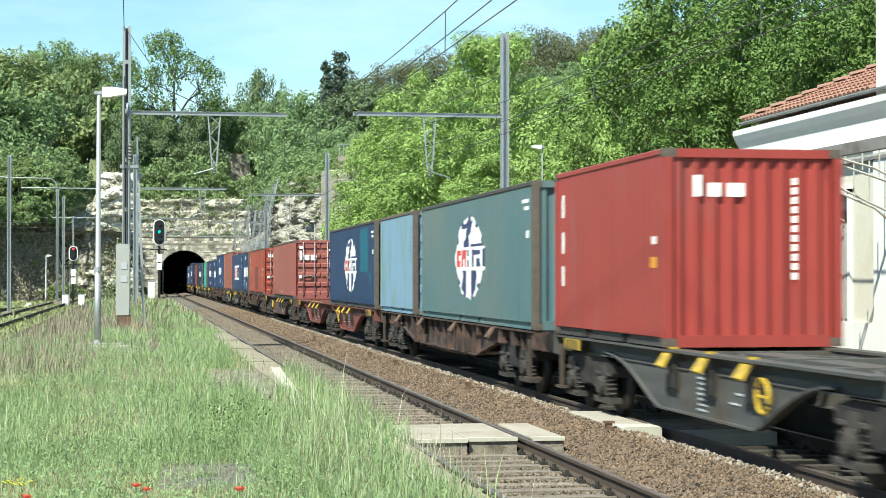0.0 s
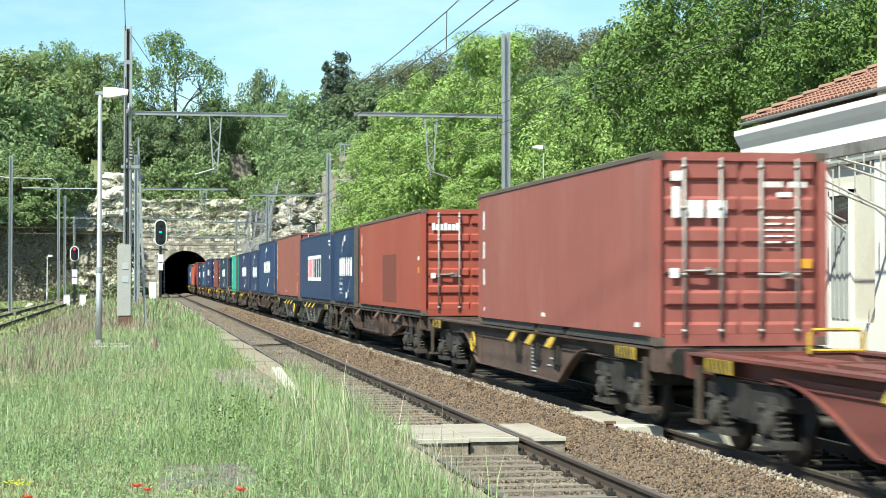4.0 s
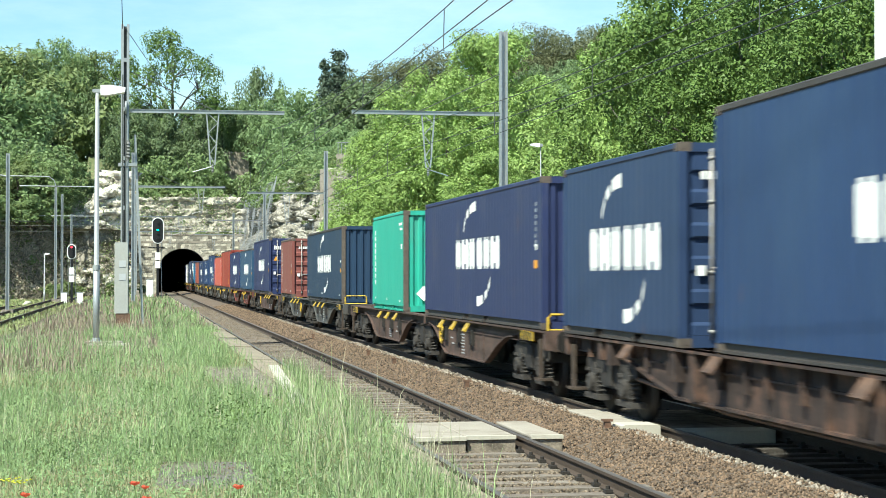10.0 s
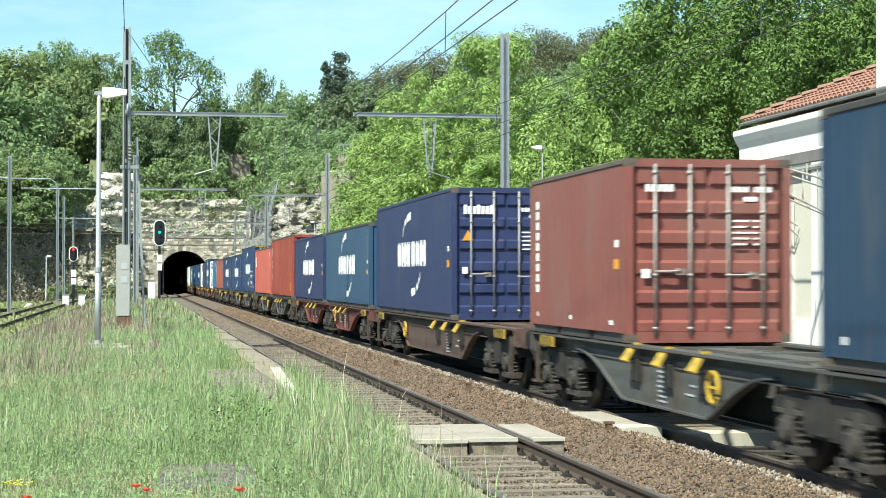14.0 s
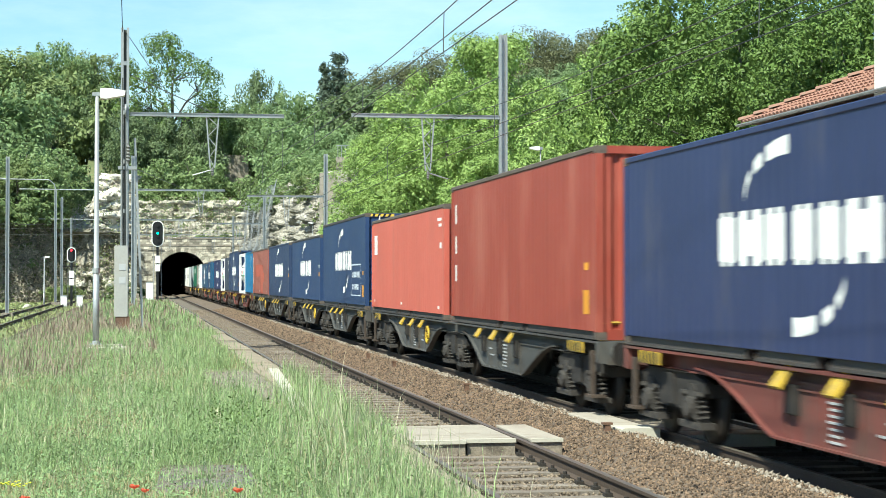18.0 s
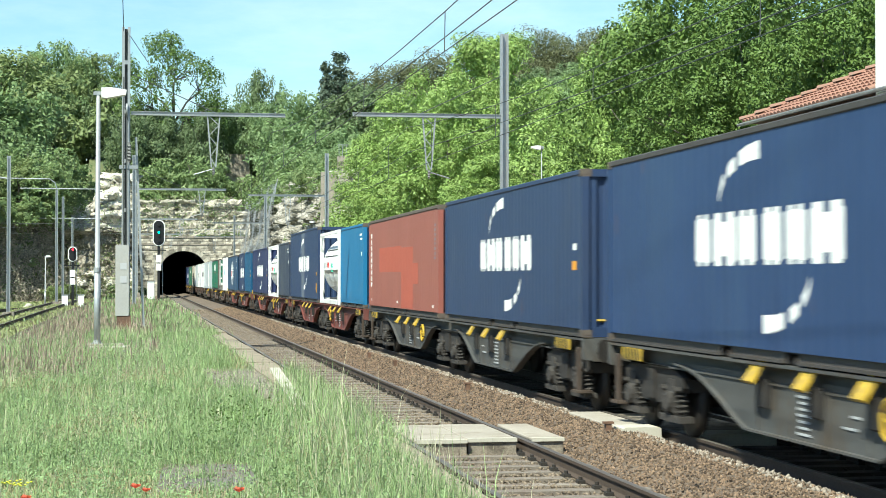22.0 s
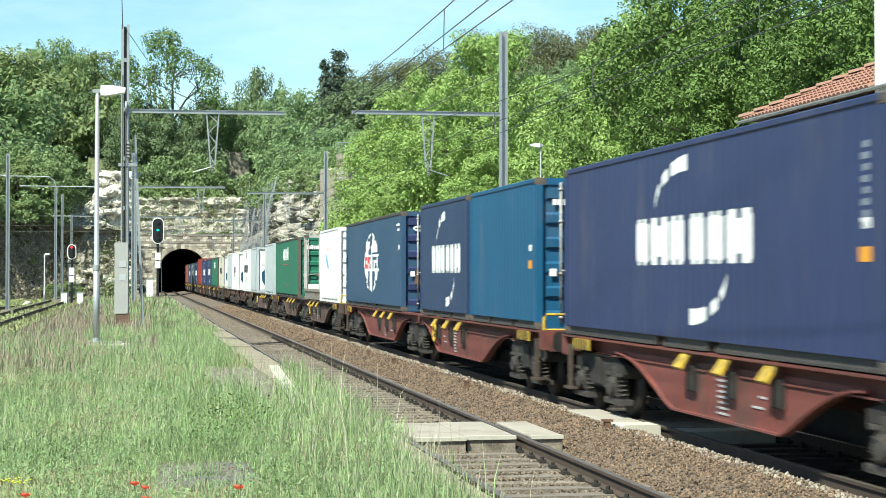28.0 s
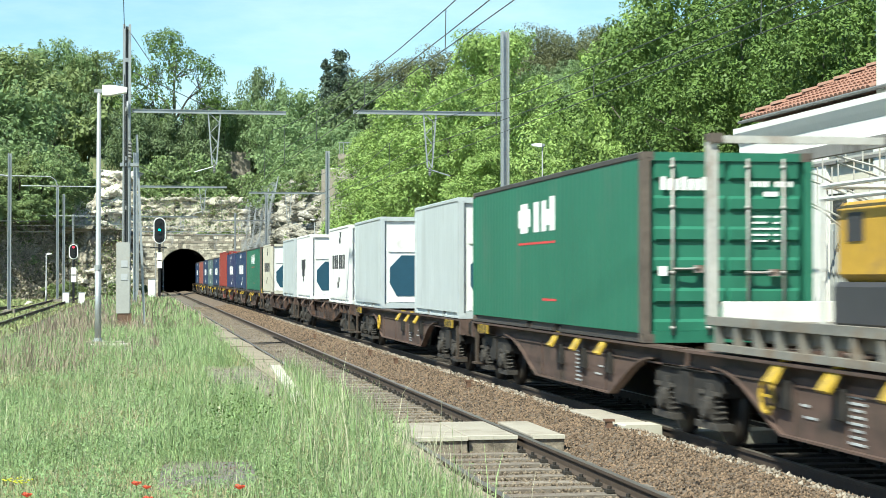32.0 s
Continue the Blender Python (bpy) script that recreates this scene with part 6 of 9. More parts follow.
def spring_mesh():
    g = Geo()
    pts = [(0.08 * math.cos(k * 1.26), 0.08 * math.sin(k * 1.26), -0.10 + 0.0139 * k) for k in range(24)]
    g.tube(pts, 0.02, 3)
    g.lathe([(0.12, -0.15), (0.12, -0.115), (0.05, -0.11)], 10)
    g.lathe([(0.05, 0.22), (0.12, 0.225), (0.12, 0.27)], 10)
    return g.mesh("coil_spring")


def axle_box_mesh():
    """Box with a bolted round cover and two spring seats, its outer face at -x."""
    g = Geo().box(-0.12, 0.1, -0.15, 0.15, -0.17, 0.17, 0.05)
    g.lathe([(0.09, -0.19), (0.14, -0.17), (0.14, -0.10), (0.14, 0.0)], 14, "x")
    for k in range(3):
        g.tube([(-0.2, 0.1 * math.cos(2.1 * k), 0.1 * math.sin(2.1 * k)), (-0.16, 0.1 * math.cos(2.1 * k), 0.1 * math.sin(2.1 * k))], 0.018, 6)
    g.box(-0.13, 0.08, -0.42, 0.42, -0.25, -0.17)
    g.prism_x([(-0.17, 0.12), (0.17, 0.12), (0.11, 0.30), (-0.11, 0.30)], -0.1, 0.06)
    return g.mesh("axle_box")


def bogie_mesh():
    """Pressed side frames arched over the boxes, bolster, end beams and brake blocks."""
    g = Geo()
    for sx in (-1, 1):
        x0, x1 = sorted((sx * 0.95, sx * 1.05))
        low = [(-1.36, 0.66), (-1.30, 0.60), (-1.16, 0.68), (-0.66, 0.70), (-0.56, 0.50), (-0.40, 0.42), (0.40, 0.42), (0.56, 0.50), (0.66, 0.70), (1.16, 0.68), (1.30, 0.60), (1.36, 0.66)]
        g.prism_x(low + [(1.36, 0.80), (0.9, 0.90), (-0.9, 0.90), (-1.36, 0.80)], x0, x1)
        f0, f1 = sorted((sx * 0.92, sx * 1.10))
        g.box(f0, f1, -0.92, 0.92, 0.89, 0.92)
        g.box(*sorted((sx * 1.05, sx * 1.09)), -0.22, 0.22, 0.46, 0.86)
        for y in (-0.52, 0.52):
            g.box(*sorted((sx * 0.62, sx * 0.70)), y - 0.12, y + 0.12, 0.25, 0.62)
            g.beam((sx * 0.85, y, 0.9), (sx * 0.75, y, 0.3), 0.05, 0.04)
    g.box(-0.95, 0.95, -0.3, 0.3, 0.45, 0.80, 0.05)
    for y in (-1.30, 1.30):
        g.box(-0.95, 0.95, y - 0.05, y + 0.05, 0.60, 0.76)
    g.lathe([(0.3, 0.8), (0.3, 0.92)], 16, "z")
    return g.mesh("bogie")


def belly_mesh(y0, y1, top0, top1, zb, side):
    """Side girder with hollow-curved ends that arch over the bogies, flanged along its lower edge."""
    g = Geo()
    x0, x1 = sorted((side * 1.04, side * 1.08))
    f0, f1 = sorted((side * 1.01, side * 1.14))
    n = 9
    arc = []
    for i in range(n + 1):
        s = i / n
        arc.append((s, 1 - (1.25 * s ** 1.9 - 0.25 * s ** 6)))
    left = [(top0 + (y0 - top0) * s, zb + (0.97 - zb) * c) for s, c in arc]
    right = [(top1 + (y1 - top1) * s, zb + (0.97 - zb) * c) for s, c in reversed(arc)]
    low = left + right
    for (ya, za), (yb, zc) in zip(low, low[1:]):
        g.add([(x, y, z) for x in (x0, x1) for y, z in ((ya, za), (yb, zc), (yb, 1.0), (ya, 1.0))], [(0, 3, 2, 1), (4, 5, 6, 7), (0, 1, 5, 4)])
        g.add([(x, y, z + d) for d in (-0.012, 0.014) for x in (f0, f1) for y, z in ((ya, za), (yb, zc))], [(0, 1, 3, 2), (4, 6, 7, 5), (0, 2, 6, 4), (1, 5, 7, 3), (0, 4, 5, 1), (2, 3, 7, 6)])
    k = 4
    for i in range(k):
        y = y0 + 0.3 + (y1 - y0 - 0.6) * i / (k - 1)
        g.box(*sorted((side * 1.08, side * 1.10)), y - 0.03, y + 0.03, zb + 0.02, 0.95)
    return g.mesh("belly_girder")


def sill_mesh(y0, y1):
    """Open deck frame: side sills, middle sill, cross bars and diagonals."""
    g = Geo()
    for sx in (-1, 1):
        a, b = sorted((sx * 0.98, sx * 1.02))
        g.box(a, b, y0, y1, 0.90, 1.14)
        a, b = sorted((sx * 0.96, sx * 1.205))
        g.box(a, b, y0, y1, 1.115, 1.15)
        a, b = sorted((sx * 0.96, sx * 1.10))
        g.box(a, b, y0, y1, 0.90, 0.925)
    g.box(-0.22, 0.22, y0, y1, 0.78, 1.10)
    n = max(4, round((y1 - y0) / 2.2))
    for i in range(n + 1):
        y = y0 + 0.12 + (y1 - y0 - 0.24) * i / n
        g.box(-0.98, 0.98, y - 0.07, y + 0.07, 0.98, 1.115)
        if i < n:
            y2 = y0 + 0.12 + (y1 - y0 - 0.24) * (i + 1) / n
            for sx in (-1, 1):
                g.beam((sx * 0.2, y, 1.06), (sx * 0.98, y2, 1.06), 0.08, 0.06) if i % 2 else g.beam((sx * 0.98, y, 1.06), (sx * 0.2, y2, 1.06), 0.08, 0.06)
    return g.mesh("deck_frame")


def lattice_mesh(y0, y1, side):
    """Fish-bellied side sill: a lip, a recessed plate and uneven stanchions standing out from it."""
    g = Geo()
    rng = random.Random(6)
    prof = [(y0, 0.90), (y0 + 3.2, 0.90), (y0 + 5.6, 0.52), (y1 - 5.6, 0.52), (y1 - 3.2, 0.90), (y1, 0.90), (y1, 1.10), (y0, 1.10)]
    g.prism_x(prof, *sorted((side * 1.02, side * 1.06)))
    g.box(*sorted((side * 1.0, side * 1.22)), y0, y1, 1.115, 1.15)
    g.box(*sorted((side * 1.0, side * 1.14)), y0 + 5.6, y1 - 5.6, 0.49, 0.525)
    for a, b in ((y0 + 3.2, y0 + 5.6), (y1 - 3.2, y1 - 5.6)):
        g.beam((side * 1.07, a, 0.89), (side * 1.07, b, 0.51), 0.13, 0.03)
    n = 24
    for i in range(n + 1):
        y = y0 + 0.4 + (y1 - y0 - 0.8) * (i + rng.uniform(-0.25, 0.25)) / n
        deep = y0 + 5.4 < y < y1 - 5.4
        wd = rng.choice((0.04, 0.05, 0.11))
        lo = (0.53 if rng.random() < 0.6 else 0.72) if deep else rng.choice((0.78, 0.84, 0.92))
        out = 1.20 if wd > 0.1 else 1.14
        g.prism_x([(y - wd, lo), (y + wd, lo), (y + wd, 1.115), (y - wd, 1.115)], *sorted((side * 1.06, side * out)))
    return g.mesh("fish_belly_sill")


def clamp_mesh():
    """Folding spigot: top plate, sloping outer flap and a turned lug."""
    g = Geo().prism_x([(-0.17, 0), (0.17, 0), (0.17, 0.035), (-0.17, 0.035)], -0.05, 0.14)
    g.add([(-0.05, -0.17, 0.035), (-0.05, 0.17, 0.035), (-0.20, 0.17, -0.16), (-0.20, -0.17, -0.16), (-0.05, -0.17, -0.0), (-0.05, 0.17, -0.0), (-0.17, 0.17, -0.19), (-0.17, -0.17, -0.19)],
          [(0, 1, 2, 3), (7, 6, 5, 4), (0, 4, 5, 1), (1, 5, 6, 2), (2, 6, 7, 3), (3, 7, 4, 0)])
    g.box(-0.03, 0.07, -0.06, 0.06, 0.035, 0.075)
    return g.mesh("container_spigot")


def ring_mesh(x, y, z, r=0.23):
    return Geo().tube([(x, y + r * math.cos(k * math.pi / 10), z + r * math.sin(k * math.pi / 10)) for k in range(21)], 0.026, 6).beam((x, y - r, z), (x, y + r, z), 0.02, 0.03).mesh("brake_wheel")


def buffers(ob, y, sy, m):
    for sx in (-1, 1):
        b = part("buffer", cached(("buffer", sy, m.name), lambda: Geo().lathe([(0.15, 0), (0.15, sy * 0.3), (0.10, sy * 0.3), (0.10, sy * 0.5)] if sy > 0 else [(0.10, -0.5), (0.10, -0.3), (0.15, -0.3), (0.15, 0)], 14, "y").box(-0.19, 0.19, *sorted((0, sy * 0.03)), -0.18, 0.18).mesh("buffer")), m, ob)
        b.matrix_local = pose(sx * 0.875, y, 0.98)
        p = part("buffer_head", cached(("bufhead", sy), lambda: Geo().box(-0.24, 0.24, *sorted((sy * 0.5, sy * 0.54)), -0.17, 0.17, 0.06).mesh("buffer_head")), M_WHEEL, b)
    d = part("drawgear", cached(("draw", sy), lambda: Geo().box(-0.1, 0.1, *sorted((0, sy * 0.55)), -0.12, 0.1).tube([(0, sy * 0.4, -0.05), (0, sy * 0.5, -0.35), (0.02, sy * 0.2, -0.4)], 0.03, 6).mesh("drawgear")), M_BOGIE, ob)
    d.matrix_local = pose(0, y, 0.95)


def wagon(front, rear, style, colour):
    """front, rear: its ends along the train. style: pair (two hinged frames on three bogies), belly or lattice."""
    L = rear - front
    h = L / 2
    word = dict(grey="grimy grey", red="oxide-red", brown="rust-brown")[colour]
    kind = dict(pair="articulated six-axle container wagon with yellow-marked belly girders", belly="four-axle container wagon with a belly girder", lattice="four-axle container wagon with fish-bellied ribbed sills")[style]
    ob = thing("container_wagon", f"{word} {kind}", "rail wagon", group="wagons of the train")
    m = WAGON["rusty" if style == "lattice" else colour]
    e = 0.55
    if style == "pair":
        units = ((-h + e, -0.12), (0.12, h - e))
        bogies = (-h + 2.25, 0, h - 2.25)
        bells = ((-h + 6.15, -3.5, -h + 3.5, -1.25), (3.5, h - 6.15, 1.25, h - 3.5))
    else:
        units = ((-h + e, h - e),)
        bogies = (-h + 2.7, h - 2.7)
        bells = ((-h + 6.3, h - 6.3, -h + 4.4, h - 4.4),)
    for a, b in units:
        part("deck_frame", cached(("sill", round(a, 2), round(b, 2), m.name), lambda: sill_mesh(a, b)), m, ob)
    if style == "lattice":
        for y in (-3.1, -0.9, 1.4, 3.6):
            q = part("equipment_box", cached(("eqbox",), lambda: Geo().box(-1.05, -0.5, -0.35, 0.35, 0.42, 0.8, 0.05).mesh("equipment_box")), M_BOGIE, ob)
            q.matrix_local = pose(0, y, 0)
        part("brake_pipe", cached(("pipe", round(h, 1)), lambda: Geo().tube([(-1.0, -h + 2, 0.72), (-1.0, -2, 0.44), (-1.0, 2.5, 0.44), (-1.0, h - 2, 0.72)], 0.03, 6).mesh("brake_pipe")), M_RUSTY, ob)
        for y in (-6.2, -2.1, 2.3, 6.0):
            q = part("container_spigot", cached(("clamp", "rusty"), clamp_mesh), M_RUSTY, ob, "rusty folding spigot")
            q.matrix_local = pose(-1.16, y, 1.10)
        for sx in (-1, 1):
            part("side_sill", cached(("lattice", round(h, 1), colour, sx), lambda: lattice_mesh(-h + e, h - e, sx)), m, ob)
    else:
        for a, b, t0, t1 in bells:
            for sx in (-1, 1):
                part("belly_girder", cached(("belly", round(a, 2), round(b, 2), round(t0, 2), colour, sx), lambda: belly_mesh(a, b, t0, t1, 0.36, sx)), m, ob)
            inner, away = (b, -1) if a < 0 and style == "pair" else (a, 1)
            for i in range(3):
                y = inner + away * (0.08 + 1.5 * i)
                c = part("container_spigot", cached(("clamp",), clamp_mesh), M_YELLOW, ob, "yellow folding spigot")
                c.matrix_local = pose(-1.12, y, 1.10)
                c.scale = (0.95, 0.9, 1.0)
                q = part("stake_pocket", cached(("pocket",), lambda: Geo().box(-1.16, -1.08, -0.13, 0.10, -0.36, -0.04, 0.02).mesh("stake_pocket")), M_BOGIE, ob)
                q.matrix_local = pose(0, y - 0.05, 1.0)
            line = cached(("data_line",), lambda: Geo().box(-1.092, -1.081, -0.2, 0.2, -0.012, 0.012).mesh("data_line"))
            for y, z, w in [] if front > 480 else [(inner + away * 1.95, 0.44 + 0.065 * i, 0.9 - 0.14 * (i % 3)) for i in range(8)] + [(inner + away * 0.6, 0.72, 0.5), (inner + away * 0.75, 0.6, 0.8)]:
                q = part("data_line", line, M_GREYMARK, ob, "pale data line worn to a bar")
                q.matrix_local = pose(0, y, z)
                q.scale = (1, w, 1)
    for y in bogies:
        bogie(ob, y, front < 480)
    buffers(ob, -h + e, -1, m)
    buffers(ob, h - e, 1, m)
    for y in (-h + e + 0.07, h - e - 0.07):
        part("headstock", cached(("headstock", m.name), lambda: Geo().box(-1.2, 1.2, -0.09, 0.09, 0.82, 1.15, 0.02).mesh("headstock")), m, ob).matrix_local = pose(0, y, 0)
    for y in () if style == "lattice" else (-h + e + 1.3, h - e - 1.3):
        bar = part("warning_bar", cached(("bar",), lambda: Geo().box(-1.235, -1.2, -0.45, 0.45, 0.95, 1.11).mesh("warning_bar")), M_YELLOW, ob, "yellow bar with black stripes")
        bar.matrix_local = pose(0, y, 0)
        for k in range(5):
            st = part("stripe", cached(("barstripe",), lambda: Geo().prism_x([(-0.05, 0.95), (0.03, 0.95), (0.09, 1.11), (0.01, 1.11)], -1.239, -1.2355).mesh("stripe")), M_BLACK, bar)
            st.matrix_local = pose(0, -0.32 + 0.15 * k, 0)
    if style == "pair":
        for y, x in ((h - e - 0.2, 0.35), (-h + e + 0.12, -1.12)):
            part("end_rail", cached(("endrail",), lambda: Geo().tube([(0.0, 0, 1.12), (0.0, 0, 1.37), (0.05, 0, 1.42), (0.66, 0, 1.42), (0.71, 0, 1.37), (0.71, 0, 1.12)], 0.026, 6).tube([(0.0, 0, 1.16), (0.71, 0, 1.16)], 0.022, 6).mesh("end_rail")), M_YELLOW, ob, "yellow hand rail loop on the deck end").matrix_local = pose(x, y, 0)
    for y in (-h + e + 0.45, h - e - 0.45):
        stp = part("step", cached(("step", m.name), lambda: Geo().box(-1.20, -1.15, -0.07, 0.07, 0.34, 1.0).box(-1.24, -1.0, -0.2, 0.2, 0.30, 0.34).mesh("step")), M_RAILSIDE, ob)
        stp.matrix_local = pose(0, y, 0)
    if style != "lattice":
        a, b, t0, t1 = bells[0]
        part("brake_wheel", cached(("brake", style, round(b, 2), colour == "grey"), lambda: ring_mesh(-1.15, b + 0.35 if colour != "grey" else -b - 0.35, 0.76, 0.19)), M_YELLOW, ob, "yellow hand-brake wheel")
    train.append((ob, (front + rear) / 2, 0.0))
    return ob


BOXES = [
    (27.9, 20, LO, "red", "wall", ("stack", "sticker", "head_word"), ""),
    (41.7, 40, LO, "teal", "wall", ("globe", "code_white"), "a white globe mark"),
    (49.0, 20, LO, "pale_blue", "door", ("code",), ""),
    (62.4, 40, LO, "navy", "door", ("globe", "patch_teal", "code_white", "wide_word"), "globe mark and teal patch"),
    (89.6, 40, LO, "brick_red", "door", ("stack", "low", "head_word", "yellow_small"), ""),
    (109.1, 40, LO, "orange_red", "door", ("stack", "patch_dark", "sticker", "wide_word"), "a dark repaint patch"),
    (116.4, 20, LO, "navy", "door", ("arc", "box"), "white block lettering"),
    (129.7, 40, LO, "faded_navy", "wall", ("panel", "code_white"), "a white logo panel"),
    (142.8, 40, HC, "chalky_maroon", "door", ("yellow", "code", "yellow_plate", "low"), "yellow marks"),
    (156.3, 40, HC, "ocean", "wall", ("arc", "code", "yellow_plate"), "white block lettering"),
    (163.8, 20, LO, "faded_navy", "door", ("arc",), "white block lettering"),
    (177.5, 40, LO, "royal", "wall", ("arc", "code", "sticker"), "white block lettering"),
    (186.9, 20, LO, "green", "wall", ("tall", "code_white", "low", "diamond"), ""),
    (206.9, 40, LO, "dusk", "wall", ("arc", "sticker", "low", "end_code"), "white block lettering"),
    (220.1, 20, LO, "maroon", "door", ("tall", "low", "sticker"), ""),
    (240.1, 40, HC, "royal", "door", ("arc", "sticker", "triangle", "wide_word"), "white block lettering"),
    (254.1, 40, LO, "slate", "wall", ("arc", "code", "sticker"), "white block lettering"),
    (267.3, 40, LO, "royal", "door", ("arc", "sticker"), "white block lettering"),
    (281.0, 40, HC, "brown_red", "wall", ("stack", "yellow_plate"), ""),
    (294.1, 40, LO, "coral", "door", ("blocks", "code_white", "low"), ""),
    (307.8, 40, HC, "ocean", "door", ("arc", "box", "yellow_plate"), "white block lettering"),
    (321.0, 40, LO, "ocean", "wall", ("arc", "sticker"), "white block lettering"),
    (334.7, 40, LO, "faded_navy", "wall", ("arc", "sticker"), "white block lettering"),
    (347.8, 40, LO, "chalky_maroon", "door", ("tall", "patch_orange", "code", "low"), "orange primer patches"),
    (355.2, 20, LO, "azure", "door", ("code_white",), ""),
    (375.1, 40, HC, "faded_navy", "wall", ("arc", "stripe", "yellow_plate"), "white block lettering"),
    (382.0, 20, LO, "steel_navy", "wall", ("code_white",), ""),
    (401.8, 40, LO, "royal", "wall", ("arc", "code", "sticker"), "white block lettering"),
    (409.9, 20, LO, "petrol", "door", ("sticker",), ""),
    (416.3, 20, LO, "faded_navy", "wall", ("arc",), "white block lettering"),
    (431.6, 40, LO, "slate", "door", ("globe", "open_globe", "oval", "code_white"), "a white globe mark"),
    (440.1, 20, LO, "white", "door", ("star",), ""),
    (461.3, 40, LO, "forest", "door", ("pair", "wide_word"), ""),
    (469.0, 20, LO, "ice", "cool", (), ""),
    (481.3, 20, LO, "ice", "cool", (), ""),
    (488.9, 20, LO, "white", "door", ("dark_blocks",), ""),
    (502.1, 20, LO, "white", "cool", ("shield",), ""),
    (509.6, 20, LO, "ice", "wall", (), ""),
    (523.3, 20, LO, "cream", "cool", ("dark_blocks",), ""),
    (538.0, 40, LO, "forest", "door", ("wide_word", "pair"), ""),
    (551.0, 40, LO, "navy", "wall", ("arc",), "white block lettering"),
    (564.0, 40, LO, "royal", "wall", ("arc",), "white block lettering"),
    (577.2, 40, HC, "red", "door", ("tall", "yellow_plate"), ""),
    (590.2, 40, LO, "navy", "wall", ("arc",), "white block lettering"),
    (603.6, 40, LO, "teal", "wall", ("arc",), "white block lettering"),
    (616.6, 40, LO, "faded_navy", "wall", ("arc",), "white block lettering"),
    (630.0, 40, LO, "brick_red", "wall", ("stack",), ""),
    (643.0, 40, LO, "navy", "wall", ("arc",), "white block lettering"),
]
for _row in BOXES:
    container(*_row)
tank_container(362.0)
tank_container(388.8)
flat_rack(446.4)
for _w in ((1.9, 28.6, "pair", "grey"), (29.0, 49.5, "lattice", "brown"), (49.8, 76.6, "pair", "red"), (76.9, 96.5, "belly", "brown"), (96.6, 117.0, "lattice", "brown"),
           (117.2, 143.5, "pair", "grey"), (143.7, 164.3, "lattice", "brown"), (164.6, 192.9, "pair", "brown"), (193.9, 220.7, "pair", "grey"), (220.9, 241.1, "belly", "brown"),
           (241.4, 267.9, "pair", "red"), (268.2, 294.7, "pair", "grey"), (295.0, 321.6, "pair", "grey"), (321.9, 348.4, "pair", "grey"), (348.6, 375.6, "pair", "red"),
           (375.6, 402.6, "pair", "red"), (403.0, 432.6, "pair", "red"), (433.2, 462.1, "pair", "brown"), (462.3, 482.0, "belly", "brown"), (482.2, 502.8, "lattice", "brown"),
           (503.0, 524.5, "lattice", "brown"), (525.0, 551.5, "pair", "brown"), (551.7, 577.8, "pair", "red"), (578.0, 604.2, "pair", "grey"), (604.4, 630.6, "pair", "grey"), (630.8, 657.0, "pair", "brown")):
    wagon(*_w)


# ---- trees ----
def unit_dirs(rng, n):
    v = rng.normal(size=(n, 3))
    return v / np.linalg.norm(v, axis=1, keepdims=True)


def leaf_mesh(name, centres, sizes, normals, rng, folded=True):
    """Many small leaves: each a bent diamond of two triangles, or one triangle where they stay far off."""
    n = len(centres)
    t = np.cross(normals, unit_dirs(rng, n))
    t /= np.linalg.norm(t, axis=1, keepdims=True) + 1e-9
    b = np.cross(normals, t)
    s = sizes[:, None]
    p0 = centres - t * s * 0.55
    p1 = centres + b * s * 0.42 + normals * s * 0.10
    p2 = centres + t * s * 0.65 - normals * s * 0.12
    p3 = centres - b * s * 0.42 + normals * s * 0.10
    if not folded:
        v = np.stack([p0 - b * s * 0.2, p2 - b * s * 0.1, p1 + t * s * 0.1], 1).reshape(-1, 3)
        return arrays_mesh(name, v, np.arange(n * 3).reshape(-1, 3))
    v = np.stack([p0, p1, p2, p3], 1).reshape(-1, 3)
    k = np.arange(n)[:, None] * 4
    f = np.concatenate([k + [0, 1, 2], k + [0, 2, 3]], 1).reshape(-1, 3)
    return arrays_mesh(name, v, f)


